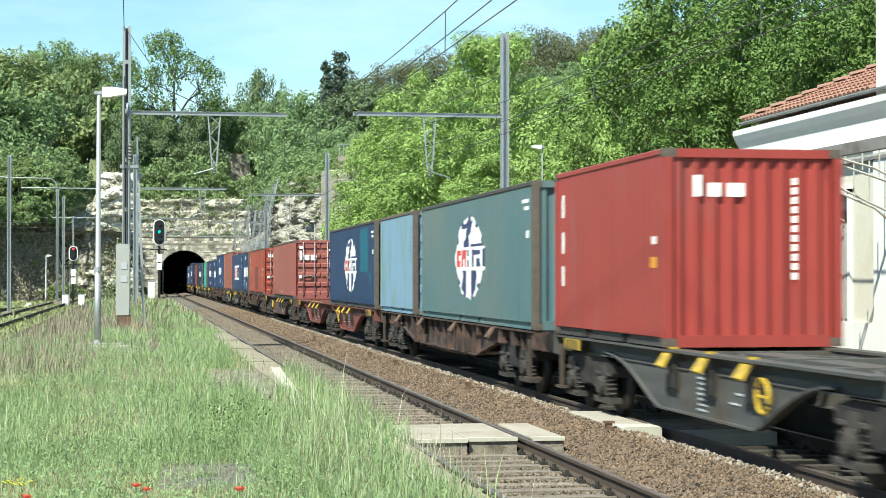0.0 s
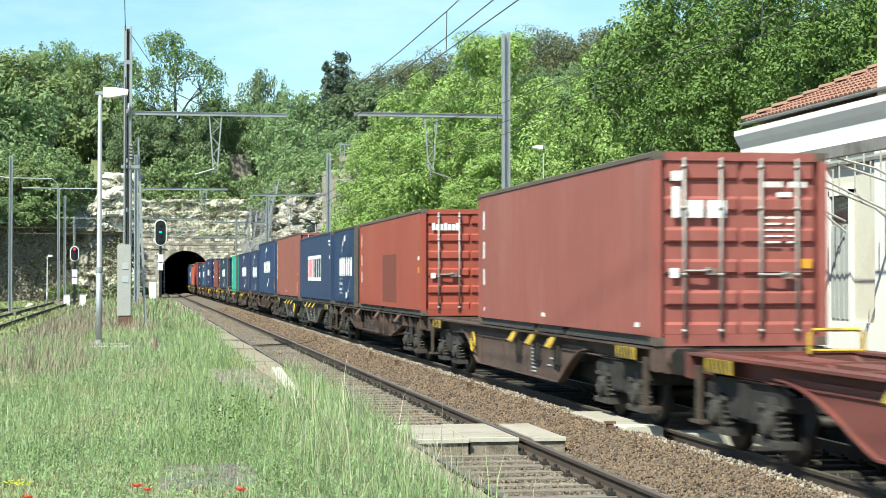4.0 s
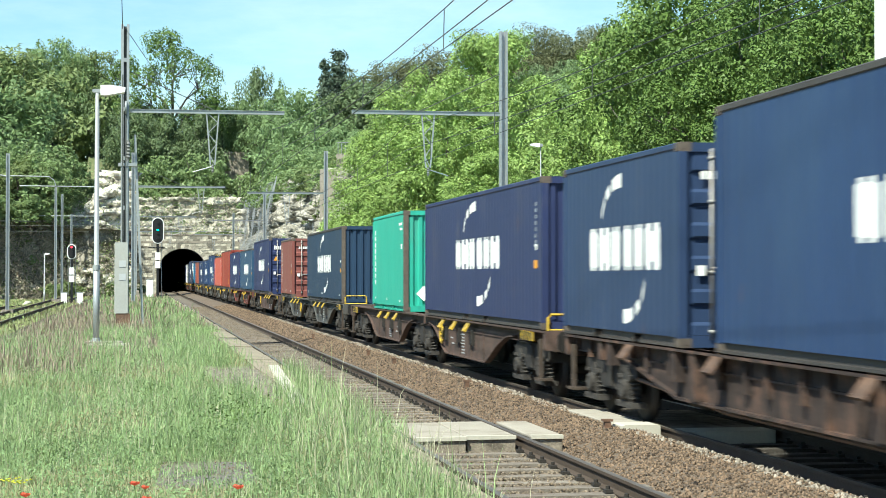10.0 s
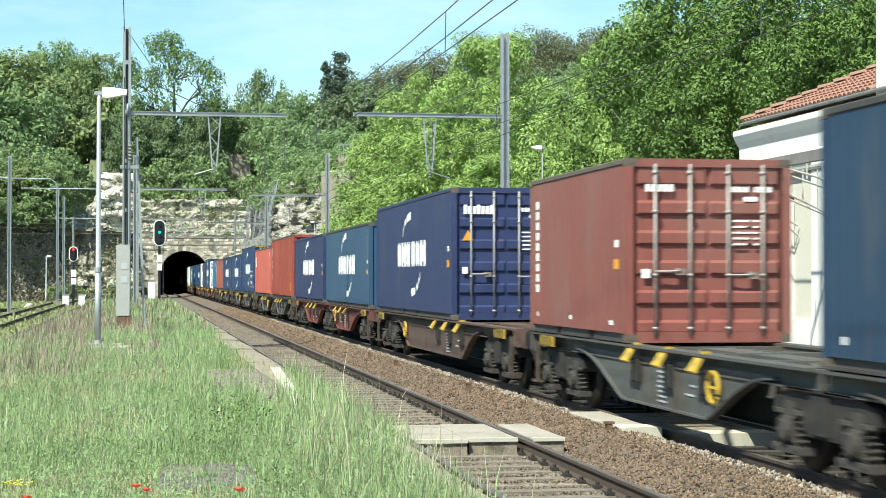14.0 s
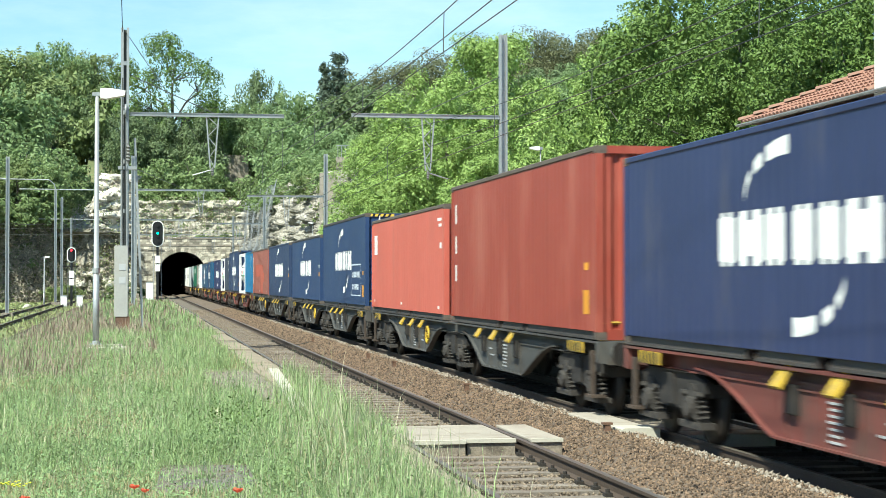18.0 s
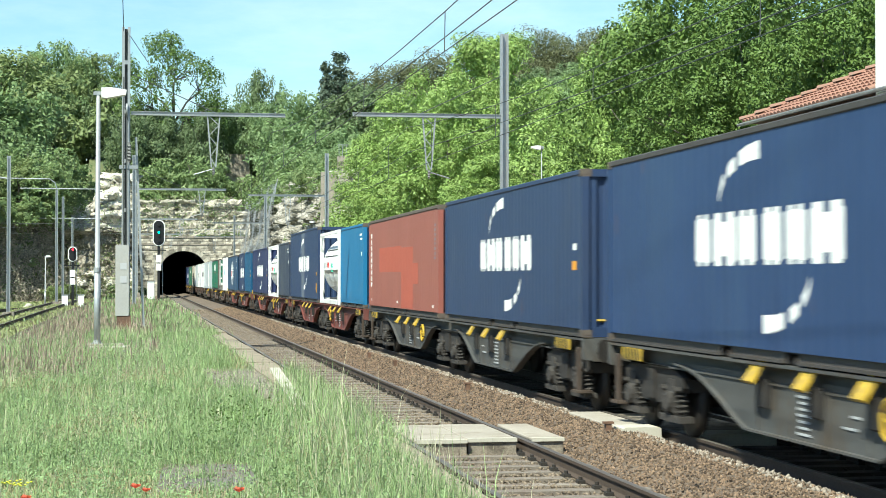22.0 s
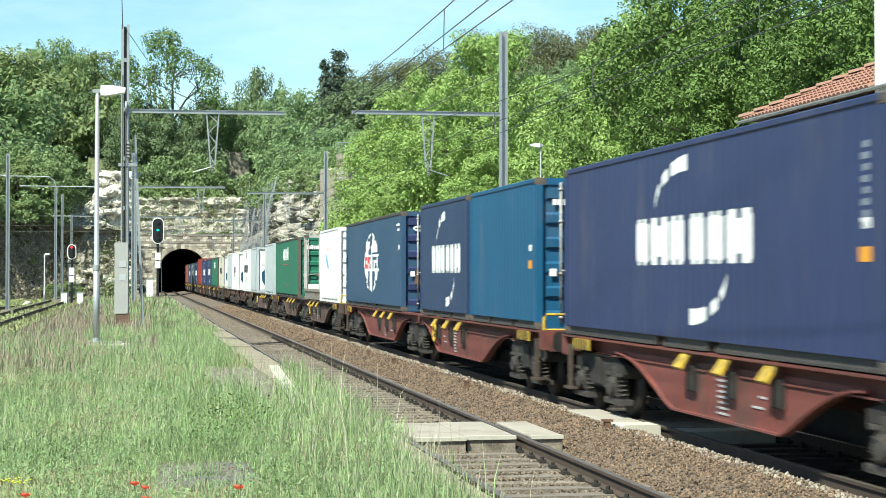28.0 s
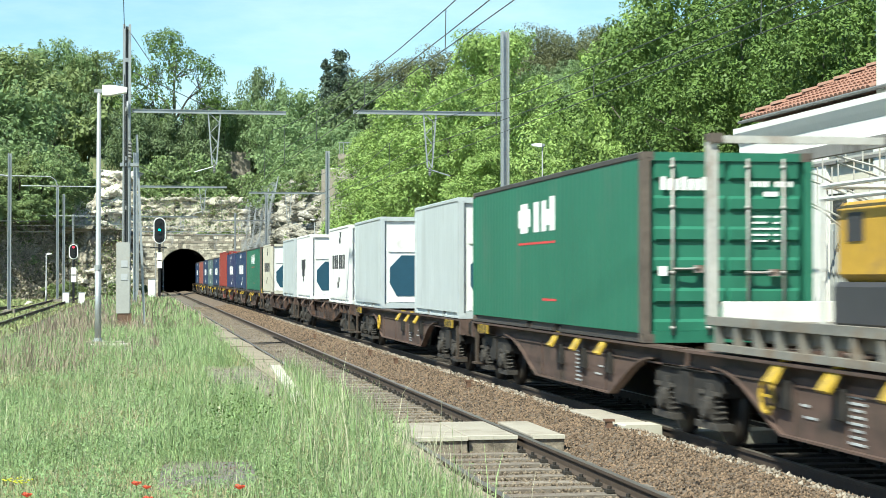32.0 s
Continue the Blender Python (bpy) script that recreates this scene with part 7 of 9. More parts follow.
def crown_mesh(seed, clumps, leaves, leaf, shape="round", height=8.0, radius=3.5, bottom=0.25, folded=True, clump=(0.16, 0.34), wild=0.75, core=0.45):
    """Leaves in ragged clumps over an uneven crown."""
    rng = np.random.default_rng(seed)
    d = unit_dirs(rng, clumps)
    r = rng.uniform(core, 1.0, clumps) ** 0.6
    if shape == "round":
        d[:, 2] = d[:, 2] * 0.9 + 0.05
        c = d * r[:, None] * np.array([radius, radius, height * (1 - bottom) / 2])
        c[:, 2] += height * (0.5 + bottom / 2)
    elif shape == "cone":
        w = rng.uniform(0, 1, clumps) ** 0.8
        a = rng.uniform(0, 2 * np.pi, clumps)
        rr = radius * (1.02 - w) * rng.uniform(0.5, 1.0, clumps)
        c = np.stack([rr * np.cos(a), rr * np.sin(a), height * (bottom + (1 - bottom) * w)], 1)
    elif shape == "umbrella":
        c = d * r[:, None] * np.array([radius, radius, height * 0.20])
        c[:, 2] = np.abs(c[:, 2]) + height * 0.68
    else:
        c = d * r[:, None] * np.array([radius, radius, height * 0.5])
        c[:, 2] = np.abs(c[:, 2]) * 1.6 + 0.2
    c += rng.normal(size=c.shape) * radius * 0.09
    cr = rng.uniform(*clump, clumps) * radius * (0.75 if shape == "cone" else 1.0)
    k = rng.integers(0, clumps, leaves)
    ld = unit_dirs(rng, leaves)
    lr = rng.uniform(0.35, 1.05, leaves) ** 0.5
    pos = c[k] + ld * (lr * cr[k])[:, None] * np.array([1, 1, 0.72])
    mid = np.array([0, 0, height * 0.5])
    out = pos - mid
    out /= np.linalg.norm(out, axis=1, keepdims=True) + 1e-9
    nrm = ld * 0.45 + out * 0.4 + np.array([0, 0, 0.5]) + rng.normal(size=ld.shape) * wild
    nrm /= np.linalg.norm(nrm, axis=1, keepdims=True)
    return leaf_mesh("crown", pos, rng.uniform(0.6, 1.4, leaves) * leaf, nrm, rng, folded), c


def spray_crown(seed, height, radius, clumps, leaves, leaf, bottom=0.1, peak=0.35, point=1.0, size=(0.55, 1.05), lobes=0.2, inner=0.15, depth=0.5):
    """Leaf clumps like tilted boughs over a lobed crown, widest at peak and narrowing to its top, round a thin inner filling."""
    rng = np.random.default_rng(seed)
    w = rng.uniform(0, 1, clumps * 4)
    prof = np.where(w < peak, 0.72 + 0.28 * np.sin(np.pi / 2 * w / peak), np.cos(np.pi / 2 * np.clip((w - peak) / (1 - peak), 0, 1)) ** point)
    keep = np.flatnonzero(rng.uniform(0, 1, len(w)) < prof * 0.8 + 0.15)[:clumps]
    w, prof = w[keep], prof[keep]
    n = len(w)
    a = rng.uniform(0, 2 * np.pi, n)
    ph = rng.uniform(0, 6.28, 3)
    prof = prof * (1 + lobes * np.sin(3 * a + ph[0] + 5 * w) + 0.7 * lobes * np.sin(5 * a + ph[1] - 9 * w) + 0.5 * lobes * np.sin(14 * w + 2 * a + ph[2]))
    q = radius * prof * rng.uniform(depth, 1.0, n) ** 0.5
    c = np.stack([q * np.cos(a), q * np.sin(a), height * (bottom + (1 - bottom) * w * 0.95)], 1)
    out = np.stack([np.cos(a), np.sin(a), np.zeros(n)], 1)
    ax = out * rng.uniform(0.3, 1.0, (n, 1)) + np.array([0, 0, 1]) * rng.uniform(-0.4, 0.8, (n, 1)) + rng.normal(size=(n, 3)) * 0.35
    ax /= np.linalg.norm(ax, axis=1, keepdims=True)
    cs = rng.uniform(*size, n)
    m = int(leaves * (1 - inner))
    k = rng.choice(n, m, p=cs ** 2 / np.sum(cs ** 2))
    ld = unit_dirs(rng, m)
    ld[:, 2] = np.where((ld[:, 2] < -0.2) & (rng.uniform(0, 1, m) < 0.6), -ld[:, 2], ld[:, 2])
    rad = (cs[k] * rng.uniform(0.25, 1.08, m) ** 0.45)[:, None]
    along = np.sum(ld * ax[k], axis=1, keepdims=True)
    pos = c[k] + rad * (ld * 0.82 + ax[k] * along * 0.6)
    nrm = ld * 0.75 + np.array([0, 0, 0.4]) + rng.normal(size=ld.shape) * 0.33
    size_l = rng.uniform(0.6, 1.4, m) * leaf
    if m < leaves:
        d = leaves - m
        k2 = rng.integers(0, n, d)
        p2 = c[k2] * np.array([1, 1, 0.95]) + rng.normal(size=(d, 3)) * 0.5
        p2[:, :2] *= rng.uniform(0.1, 0.7, d)[:, None]
        pos = np.concatenate([pos, p2])
        nrm = np.concatenate([nrm, unit_dirs(rng, d)])
        size_l = np.concatenate([size_l, np.full(d, leaf * 1.7)])
    nrm /= np.linalg.norm(nrm, axis=1, keepdims=True)
    return leaf_mesh("crown", pos, size_l, nrm, rng, False), c


def spray_tree(name, label, category, seed, leafkey, height, radius, sprays, leaves, leaf, limbs, r0, group, **shape):
    ob = thing(name, label, category, pose(0, 0, 0), group)
    crown, tips = spray_crown(seed, height, radius, sprays, leaves, leaf, **shape)
    geos = trunk_geo(seed, height, r0, limbs, [tuple(t) for t in tips], True)
    part("trunk", geos[0], M_BARK, ob, smooth=True)
    for g in geos[1:]:
        part("limb", g, M_BARK, ob, smooth=True)
    part("crown", crown, LEAF[leafkey], ob)
    return ob


def trunk_geo(seed, height, r0, limbs, tips, split=False):
    rng = random.Random(seed)
    g = Geo()
    out = [g]
    top = height * 0.7
    bend = [Vector((rng.uniform(-0.25, 0.25) * i * 0.25, rng.uniform(-0.25, 0.25) * i * 0.25, top * i / 5 - (0.4 if i == 0 else 0))) for i in range(6)]
    g.tube(bend, [r0 * (1.25 if i == 0 else 1 - 0.15 * i) for i in range(6)], 7)
    forks = []
    if limbs > 20:
        # a few crooked main limbs, from which the twigs part
        for i in range(7):
            a = bend[rng.choice((2, 3, 3, 4))]
            e = a.lerp(Vector(tips[(i * len(tips)) // 7]), 0.62) + Vector((0, 0, 0.5))
            m = a.lerp(e, 0.45) + Vector((rng.uniform(-0.5, 0.5), rng.uniform(-0.5, 0.5), rng.uniform(0, 0.6)))
            out.append(Geo().tube([a, m, e], [r0 * 0.5, r0 * 0.36, r0 * 0.22], 6))
            forks += [m, e]
    for i in range(limbs):
        e = Vector(tips[rng.randrange(len(tips))])
        a = min(forks, key=lambda p: (p - e).length) if forks else bend[rng.choice((2, 3, 3, 4))]
        if forks:
            m = a.lerp(e, 0.5) + Vector((rng.uniform(-0.3, 0.3), rng.uniform(-0.3, 0.3), rng.uniform(0, 0.4)))
            out.append(Geo().tube([a, m, e], [r0 * 0.2, r0 * 0.12, r0 * 0.05], 5))
            continue
        m = a.lerp(e, 0.5) + Vector((rng.uniform(-0.4, 0.4), rng.uniform(-0.4, 0.4), rng.uniform(0, 0.5)))
        if split:
            out.append(Geo().tube([a, m, e], [r0 * 0.36, r0 * 0.2, r0 * 0.06], 6))
        else:
            g.tube([a, m, e], [r0 * 0.42, r0 * 0.26, r0 * 0.08], 6)
    return out


def tree_kind(name, label, category, seed, leafkey, shape, height, radius, clumps, leaves, leaf, limbs=14, r0=0.25, bottom=0.25, group="", folded=True, clump=(0.16, 0.34), wild=0.6, split=False, core=0.45):
    ob = thing(name, label, category, pose(0, 0, 0), group)
    crown, tips = crown_mesh(seed, clumps, leaves, leaf, shape, height, radius, bottom, folded, clump, wild, core)
    geos = trunk_geo(seed, height, r0, limbs, [tuple(t) for t in tips], split)
    part("trunk", geos[0], M_BARK, ob, smooth=True)
    for g in geos[1:]:
        part("limb", g, M_BARK, ob, smooth=True)
    part("crown", crown, LEAF[leafkey], ob)
    return ob




def ground_z(x, y):
    return float(hill_height(np.array([float(x)]), np.array([float(y)]))[0])


def plant(kinds, places):
    """places: (kind, x, y, scale, turn); the first of a kind stands itself, the rest are copies."""
    used = set()
    for k, x, y, s, rz, *wide in places:
        ob = kinds[k]
        z = 0.5 if (x > 9.75 and y < 104) else ground_z(x, y) + (1.2 if k in (5, 6) and len(kinds) > 3 else 0)
        m = pose(x, y, z - 0.1, 0, 0, rz)
        if k in used:
            c = copy_thing(ob, m)
        else:
            ob.matrix_world = m
            c = ob
            used.add(k)
        w = wide[0] if wide else s
        c.scale = (w, w, s)


# tall bright trees behind the station platform
NEAR = [spray_tree("plane_tree", "tall bright-green broadleaf tree behind the station platform", "tree", 21 + i, "plane", 16.0, 4.3, 105, 44000, 0.155, 8, 0.34, "trees behind the platform", bottom=0.04, peak=0.3, point=0.8, size=(0.6, 1.15), inner=0.1, lobes=0.32) for i in range(2)]
NEAR.append(spray_tree("maple_tree", "tall deep-green broadleaf tree behind the station platform", "tree", 23, "maple", 16.0, 5.0, 125, 44000, 0.18, 8, 0.28, "trees behind the platform", bottom=0.04, peak=0.4, point=0.6, size=(0.55, 1.2), inner=0.2, lobes=0.3))
NEAR.append(tree_kind("hedge_shrub", "deep-green shrub under the platform trees", "shrub", 29, "maple", "bush", 4.0, 2.6, 60, 6500, 0.13, 10, 0.1, 0.0, "shrubs under the trees", False, (0.12, 0.30), 0.8))
plant(NEAR, [(0, 20.7, 106, 1.16, 190, 1.06), (1, 17.8, 112, 1.03, 154, 0.98), (0, 21.4, 101, 1.06, 355, 0.86), (1, 16.1, 114, 0.95, 136, 0.86), (0, 15.0, 116, 0.81, 244, 0.65), (1, 17.5, 98, 0.86, 200, 0.86), (1, 23.2, 96, 0.78, 76, 0.62), (0, 15.2, 100, 0.66, 0, 0.73), (1, 19.5, 92, 0.67, 180, 0.74), (0, 17.9, 90, 0.53, 260, 0.69), (1, 20.5, 72, 0.85, 224, 0.85), (2, 20.5, 66, 0.86, 50, 0.77), (2, 21.6, 60, 0.79, 310, 0.71), (2, 21.6, 54, 0.7, 0, 0.63), (0, 20.6, 78, 0.72, 164, 0.75), (2, 19.3, 58, 0.62, 110, 0.59), (2, 24.2, 56, 0.73, 270, 0.66), (1, 18.4, 64, 0.49, 294, 0.54), (2, 28.3, 86, 1.12, 40, 1.12), (2, 31.8, 84, 1.13, 300, 1.13), (2, 34.0, 80, 1.09, 130, 1.09), (1, 27.1, 90, 0.96, 200, 0.96), (3, 16.5, 45, 1.0, 0)])

# hill woods
WOOD = [spray_tree("oak_tree", "fresh green broadleaf tree on the hill", "tree", 41, "oak", 10.0, 3.9, 62, 9500, 0.28, 3, 0.26, "hill trees", bottom=0.16, peak=0.4, point=0.7, size=(0.7, 1.3), lobes=0.22),
        spray_tree("oak_tree", "fresh green broadleaf tree on the hill", "tree", 42, "oak", 9.0, 4.2, 62, 9500, 0.28, 3, 0.26, "hill trees", bottom=0.16, peak=0.45, point=0.6, size=(0.7, 1.3), lobes=0.25),
        spray_tree("holm_oak", "dark evergreen oak on the hill", "tree", 43, "dark", 9.0, 3.9, 66, 9000, 0.27, 3, 0.24, "hill trees", bottom=0.05, peak=0.45, point=0.5, size=(0.7, 1.3), lobes=0.18),
        tree_kind("cypress", "dark ragged cypress on the skyline", "tree", 44, "pine", "cone", 15.0, 3.3, 190, 8000, 0.30, 8, 0.25, 0.06, "hill trees", False, (0.14, 0.34), 0.6),
        spray_tree("tall_oak", "tall broadleaf tree with an open airy crown", "tree", 61, "maple", 12.5, 6.2, 56, 11000, 0.22, 40, 0.24, "hill trees", bottom=0.36, peak=0.4, point=0.42, size=(0.75, 1.35), lobes=0.12, inner=0.0, depth=0.35),
        tree_kind("shrub", "dense fresh green shrub on the slope", "shrub", 46, "bush", "bush", 4.0, 2.6, 60, 3000, 0.24, 8, 0.1, 0.0, "slope shrubs", False, (0.12, 0.26), 0.6),
        tree_kind("shrub", "dusty green shrub on the rock", "shrub", 47, "olive", "bush", 3.0, 2.2, 30, 2000, 0.22, 6, 0.08, 0.0, "slope shrubs", False, (0.14, 0.34), 0.5),
        tree_kind("sparse_tree", "thin tree with bare grey twigs and few leaves", "tree", 48, "olive", "round", 11.0, 3.4, 44, 1500, 0.24, 50, 0.14, 0.3, "hill trees", False, (0.10, 0.22), 0.7, True),
        spray_tree("oak_tree", "olive-green broadleaf tree with pale limbs on the hill", "tree", 49, "olive", 10.5, 4.2, 50, 8500, 0.27, 14, 0.22, "hill trees", bottom=0.22, peak=0.5, point=0.6, size=(0.7, 1.3), lobes=0.3),
        tree_kind("rock_tuft", "small green tuft rooted in the rock", "shrub", 50, "bush", "bush", 3.0, 2.2, 16, 500, 0.42, 4, 0.08, 0.0, "tufts on the rock", False, (0.14, 0.34), 0.6),
        tree_kind("rock_tuft", "small dusty tuft rooted in the rock", "shrub", 51, "olive", "bush", 3.0, 2.2, 16, 500, 0.42, 4, 0.08, 0.0, "tufts on the rock", False, (0.14, 0.34), 0.6),
        spray_tree("pine_tree", "brownish olive pine on the far ridge", "tree", 52, "ridge", 10.5, 3.9, 64, 17000, 0.155, 3, 0.24, "hill trees", bottom=0.1, peak=0.5, point=0.6, size=(0.7, 1.3), lobes=0.2)]


def wood_places():
    out = []
    rng = random.Random(8)
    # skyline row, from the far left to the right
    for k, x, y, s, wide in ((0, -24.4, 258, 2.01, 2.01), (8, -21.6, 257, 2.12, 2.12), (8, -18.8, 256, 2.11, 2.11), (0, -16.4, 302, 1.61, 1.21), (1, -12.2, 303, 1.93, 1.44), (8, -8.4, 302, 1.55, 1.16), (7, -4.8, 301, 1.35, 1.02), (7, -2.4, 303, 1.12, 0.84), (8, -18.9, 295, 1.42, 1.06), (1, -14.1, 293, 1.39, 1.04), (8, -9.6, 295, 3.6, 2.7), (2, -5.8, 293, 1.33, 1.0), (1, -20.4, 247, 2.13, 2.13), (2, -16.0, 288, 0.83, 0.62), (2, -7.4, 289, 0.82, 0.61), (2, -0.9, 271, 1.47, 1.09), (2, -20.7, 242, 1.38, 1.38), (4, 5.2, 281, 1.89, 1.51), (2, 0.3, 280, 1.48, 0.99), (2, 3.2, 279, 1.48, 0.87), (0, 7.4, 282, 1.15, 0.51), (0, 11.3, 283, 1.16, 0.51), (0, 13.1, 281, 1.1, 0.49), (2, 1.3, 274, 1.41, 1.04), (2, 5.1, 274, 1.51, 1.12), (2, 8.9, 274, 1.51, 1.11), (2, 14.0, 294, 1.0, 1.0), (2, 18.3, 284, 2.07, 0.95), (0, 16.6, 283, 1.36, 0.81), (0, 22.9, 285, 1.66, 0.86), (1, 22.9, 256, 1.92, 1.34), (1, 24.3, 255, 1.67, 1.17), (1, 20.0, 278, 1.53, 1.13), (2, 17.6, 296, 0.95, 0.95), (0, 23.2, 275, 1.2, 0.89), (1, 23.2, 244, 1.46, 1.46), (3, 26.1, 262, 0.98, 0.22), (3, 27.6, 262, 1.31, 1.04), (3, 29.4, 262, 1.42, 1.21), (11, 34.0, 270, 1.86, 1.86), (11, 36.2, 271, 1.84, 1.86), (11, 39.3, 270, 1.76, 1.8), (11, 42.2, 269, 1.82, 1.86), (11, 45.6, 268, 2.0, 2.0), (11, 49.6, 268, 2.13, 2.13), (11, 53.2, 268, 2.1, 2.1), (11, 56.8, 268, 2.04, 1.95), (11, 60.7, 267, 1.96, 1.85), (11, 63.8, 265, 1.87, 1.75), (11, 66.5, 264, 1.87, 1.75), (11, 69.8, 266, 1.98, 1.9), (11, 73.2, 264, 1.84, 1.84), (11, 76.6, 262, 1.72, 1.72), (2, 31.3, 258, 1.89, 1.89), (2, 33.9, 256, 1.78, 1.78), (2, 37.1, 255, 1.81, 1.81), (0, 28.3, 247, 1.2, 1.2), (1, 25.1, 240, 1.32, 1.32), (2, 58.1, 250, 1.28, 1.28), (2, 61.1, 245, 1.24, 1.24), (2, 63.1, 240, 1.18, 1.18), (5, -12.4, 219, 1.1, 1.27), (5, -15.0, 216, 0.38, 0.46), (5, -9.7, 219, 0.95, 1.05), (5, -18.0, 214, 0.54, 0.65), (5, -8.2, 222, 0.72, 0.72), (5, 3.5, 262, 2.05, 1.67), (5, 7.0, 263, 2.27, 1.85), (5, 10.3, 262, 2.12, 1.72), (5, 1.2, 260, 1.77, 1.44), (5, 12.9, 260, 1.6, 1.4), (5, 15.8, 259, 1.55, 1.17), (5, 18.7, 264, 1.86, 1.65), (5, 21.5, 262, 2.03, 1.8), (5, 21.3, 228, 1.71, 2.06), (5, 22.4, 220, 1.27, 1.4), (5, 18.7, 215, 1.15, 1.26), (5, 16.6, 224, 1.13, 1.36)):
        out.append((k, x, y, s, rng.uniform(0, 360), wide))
    # woods down the slopes
    for i in range(26):
        t = rng.random()
        x, y = 24 + 24 * t + rng.uniform(-2, 10), 215 - 80 * t + rng.uniform(0, 30)
        out.append((rng.choice((1, 2, 5, 0)), x, y, rng.uniform(0.45, 0.75), rng.uniform(0, 360)))
    for i in range(22):
        x, y = rng.uniform(-22, 17), rng.uniform(258, 272)
        if 10.5 < x < 16.5 or -6 < x < -0.5 or ground_z(x, y) < 1:
            continue
        out.append((5, x, y, rng.uniform(0.7, 1.1), rng.uniform(0, 360)))
    for i in range(26):
        out.append((rng.choice((5, 5, 6)), rng.uniform(17.5, 26), rng.uniform(180, 238), rng.uniform(0.6, 1.2), rng.uniform(0, 360)))
    # shrubs along the cliff tops and ledges
    for i in range(110):
        k = rng.randrange(len(CLIFF) - 1)
        k = rng.choice((1, 1, 2, 2, 2, 4, 6, 6, 6, 6, 7, 8, 9, 9, 10, 11))
        t = rng.random()
        (ax, ay), (bx, by) = CLIFF[k], CLIFF[k + 1]
        d = Vector((bx - ax, by - ay)).normalized()
        o = rng.uniform(3.5, 9.0) if k == 6 else rng.uniform(1.2, 8.0)
        x, y = ax + (bx - ax) * t - d.y * o, ay + (by - ay) * t + d.x * o
        if ground_z(x, y) < 1 or (k in (7, 8) and o < 4) or (-9.5 < x < 0.0 and 204 < y < 256):
            continue
        out.append((rng.choice((5, 5, 6)), x, y, rng.uniform(0.8, 1.5), rng.uniform(0, 360)))
    # shrubs over the tunnel keep behind the brow of the rock
    for i, (k, x, y, s, rz, *wide) in enumerate(out):
        if k in (5, 6) and -6 < x < 17.5 and 254 < y < 268:
            out[i] = (k, x, max(y, 258.6 + 2.3 * (wide[0] if wide else s)), s, rz, *wide)
    return out


def rockfall_net(y0, y1, z0, z1):
    """Wire netting hung over the cutting from a head cable."""
    ob = thing("rockfall_net", "grey wire rockfall netting hung over the cutting", "net", pose(0, 0, 0))
    def at(y, z):
        return (15.2 + 1.1 * (255 - y) / 50 - 1.7 + 0.12 * z + 0.35 * math.sin(y * 0.6) * math.sin(z * 0.5), y, z)
    g = Geo()
    zs = [z0 + (z1 - z0) * i / 8 for i in range(9)]
    ys = [y0 + (y1 - y0) * i / 24 for i in range(25)]
    for i in range(int((y1 - y0) / 0.42) + 1):
        g.tube([at(y0 + 0.42 * i, z) for z in zs], 0.016, 3, False)
    for i in range(int((z1 - z0) / 0.28) + 1):
        g.tube([at(y, z0 + 0.28 * i) for y in ys], 0.016, 3, False)
    part("netting", g, M_ZINC, ob)
    part("head_cable", Geo().tube([at(y, z1) for y in ys], 0.04, 5), M_ZINC, ob)
    for y in (y0, (y0 + y1) / 2, y1):
        p, q = at(y, z1 - 1.5), at(y, z1 + 0.5)
        part("post", Geo().tube([p, q], 0.06, 6), M_ZINC, ob)


rockfall_net(210.0, 253.0, 5.0, 13.6)
WOOD[9].matrix_world, WOOD[10].matrix_world = pose(-12.0, 206.2, 3.4), pose(-18.0, 202.6, 5.0)
WOOD[9].scale, WOOD[10].scale = (0.5,) * 3, (0.5,) * 3
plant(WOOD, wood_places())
# brush clinging to the dark cliff
_r = random.Random(31)
for _k in range(110):
    _t = _r.random()
    _x, _y, _z = -46 + 38 * _t, 184.2 + 25.0 * _t, _r.uniform(0.3, 8.5)
    copy_thing(WOOD[_r.choice((9, 10, 10))], pose(_x - 0.15 * _z, _y + 0.28 * _z, _z - 0.3, -12, 0, _r.uniform(0, 360))).scale = (_r.uniform(0.25, 0.7),) * 3
def cliff_brush(name, n, seed, key, label, a=(-46, 184.2), b=(-6.5, 209.4), top=10.6, foot=-0.5, out=0.6):
    """Dry trailing brush and ivy scattered in drifts over the dark cliff face."""
    rng = np.random.default_rng(seed)
    m = 260
    t0, z0 = rng.uniform(0, 1, m), rng.uniform(foot, top - 0.6, m)
    k = rng.integers(0, m, n)
    t = np.clip(t0[k] + rng.normal(size=n) * 0.012 - 0.006 * rng.uniform(0, 2, n), 0, 1)
    z = np.clip(z0[k] + rng.normal(size=n) * 0.8, foot, top)
    x, y = a[0] + (b[0] - a[0]) * t, a[1] + (b[1] - a[1]) * t
    pos = np.stack([x - 0.15 * z + out * 0.4 + rng.normal(size=n) * 0.25, y + 0.28 * z - out + rng.normal(size=n) * 0.45, z], 1)
    nrm = unit_dirs(rng, n) + np.array([0.0, -0.5, 0.6])
    nrm /= np.linalg.norm(nrm, axis=1, keepdims=True)
    tagged(part(name, leaf_mesh(name, pos, rng.uniform(0.10, 0.30, n), nrm, rng, False), LEAF[key]), label, "brush", kind="stuff")


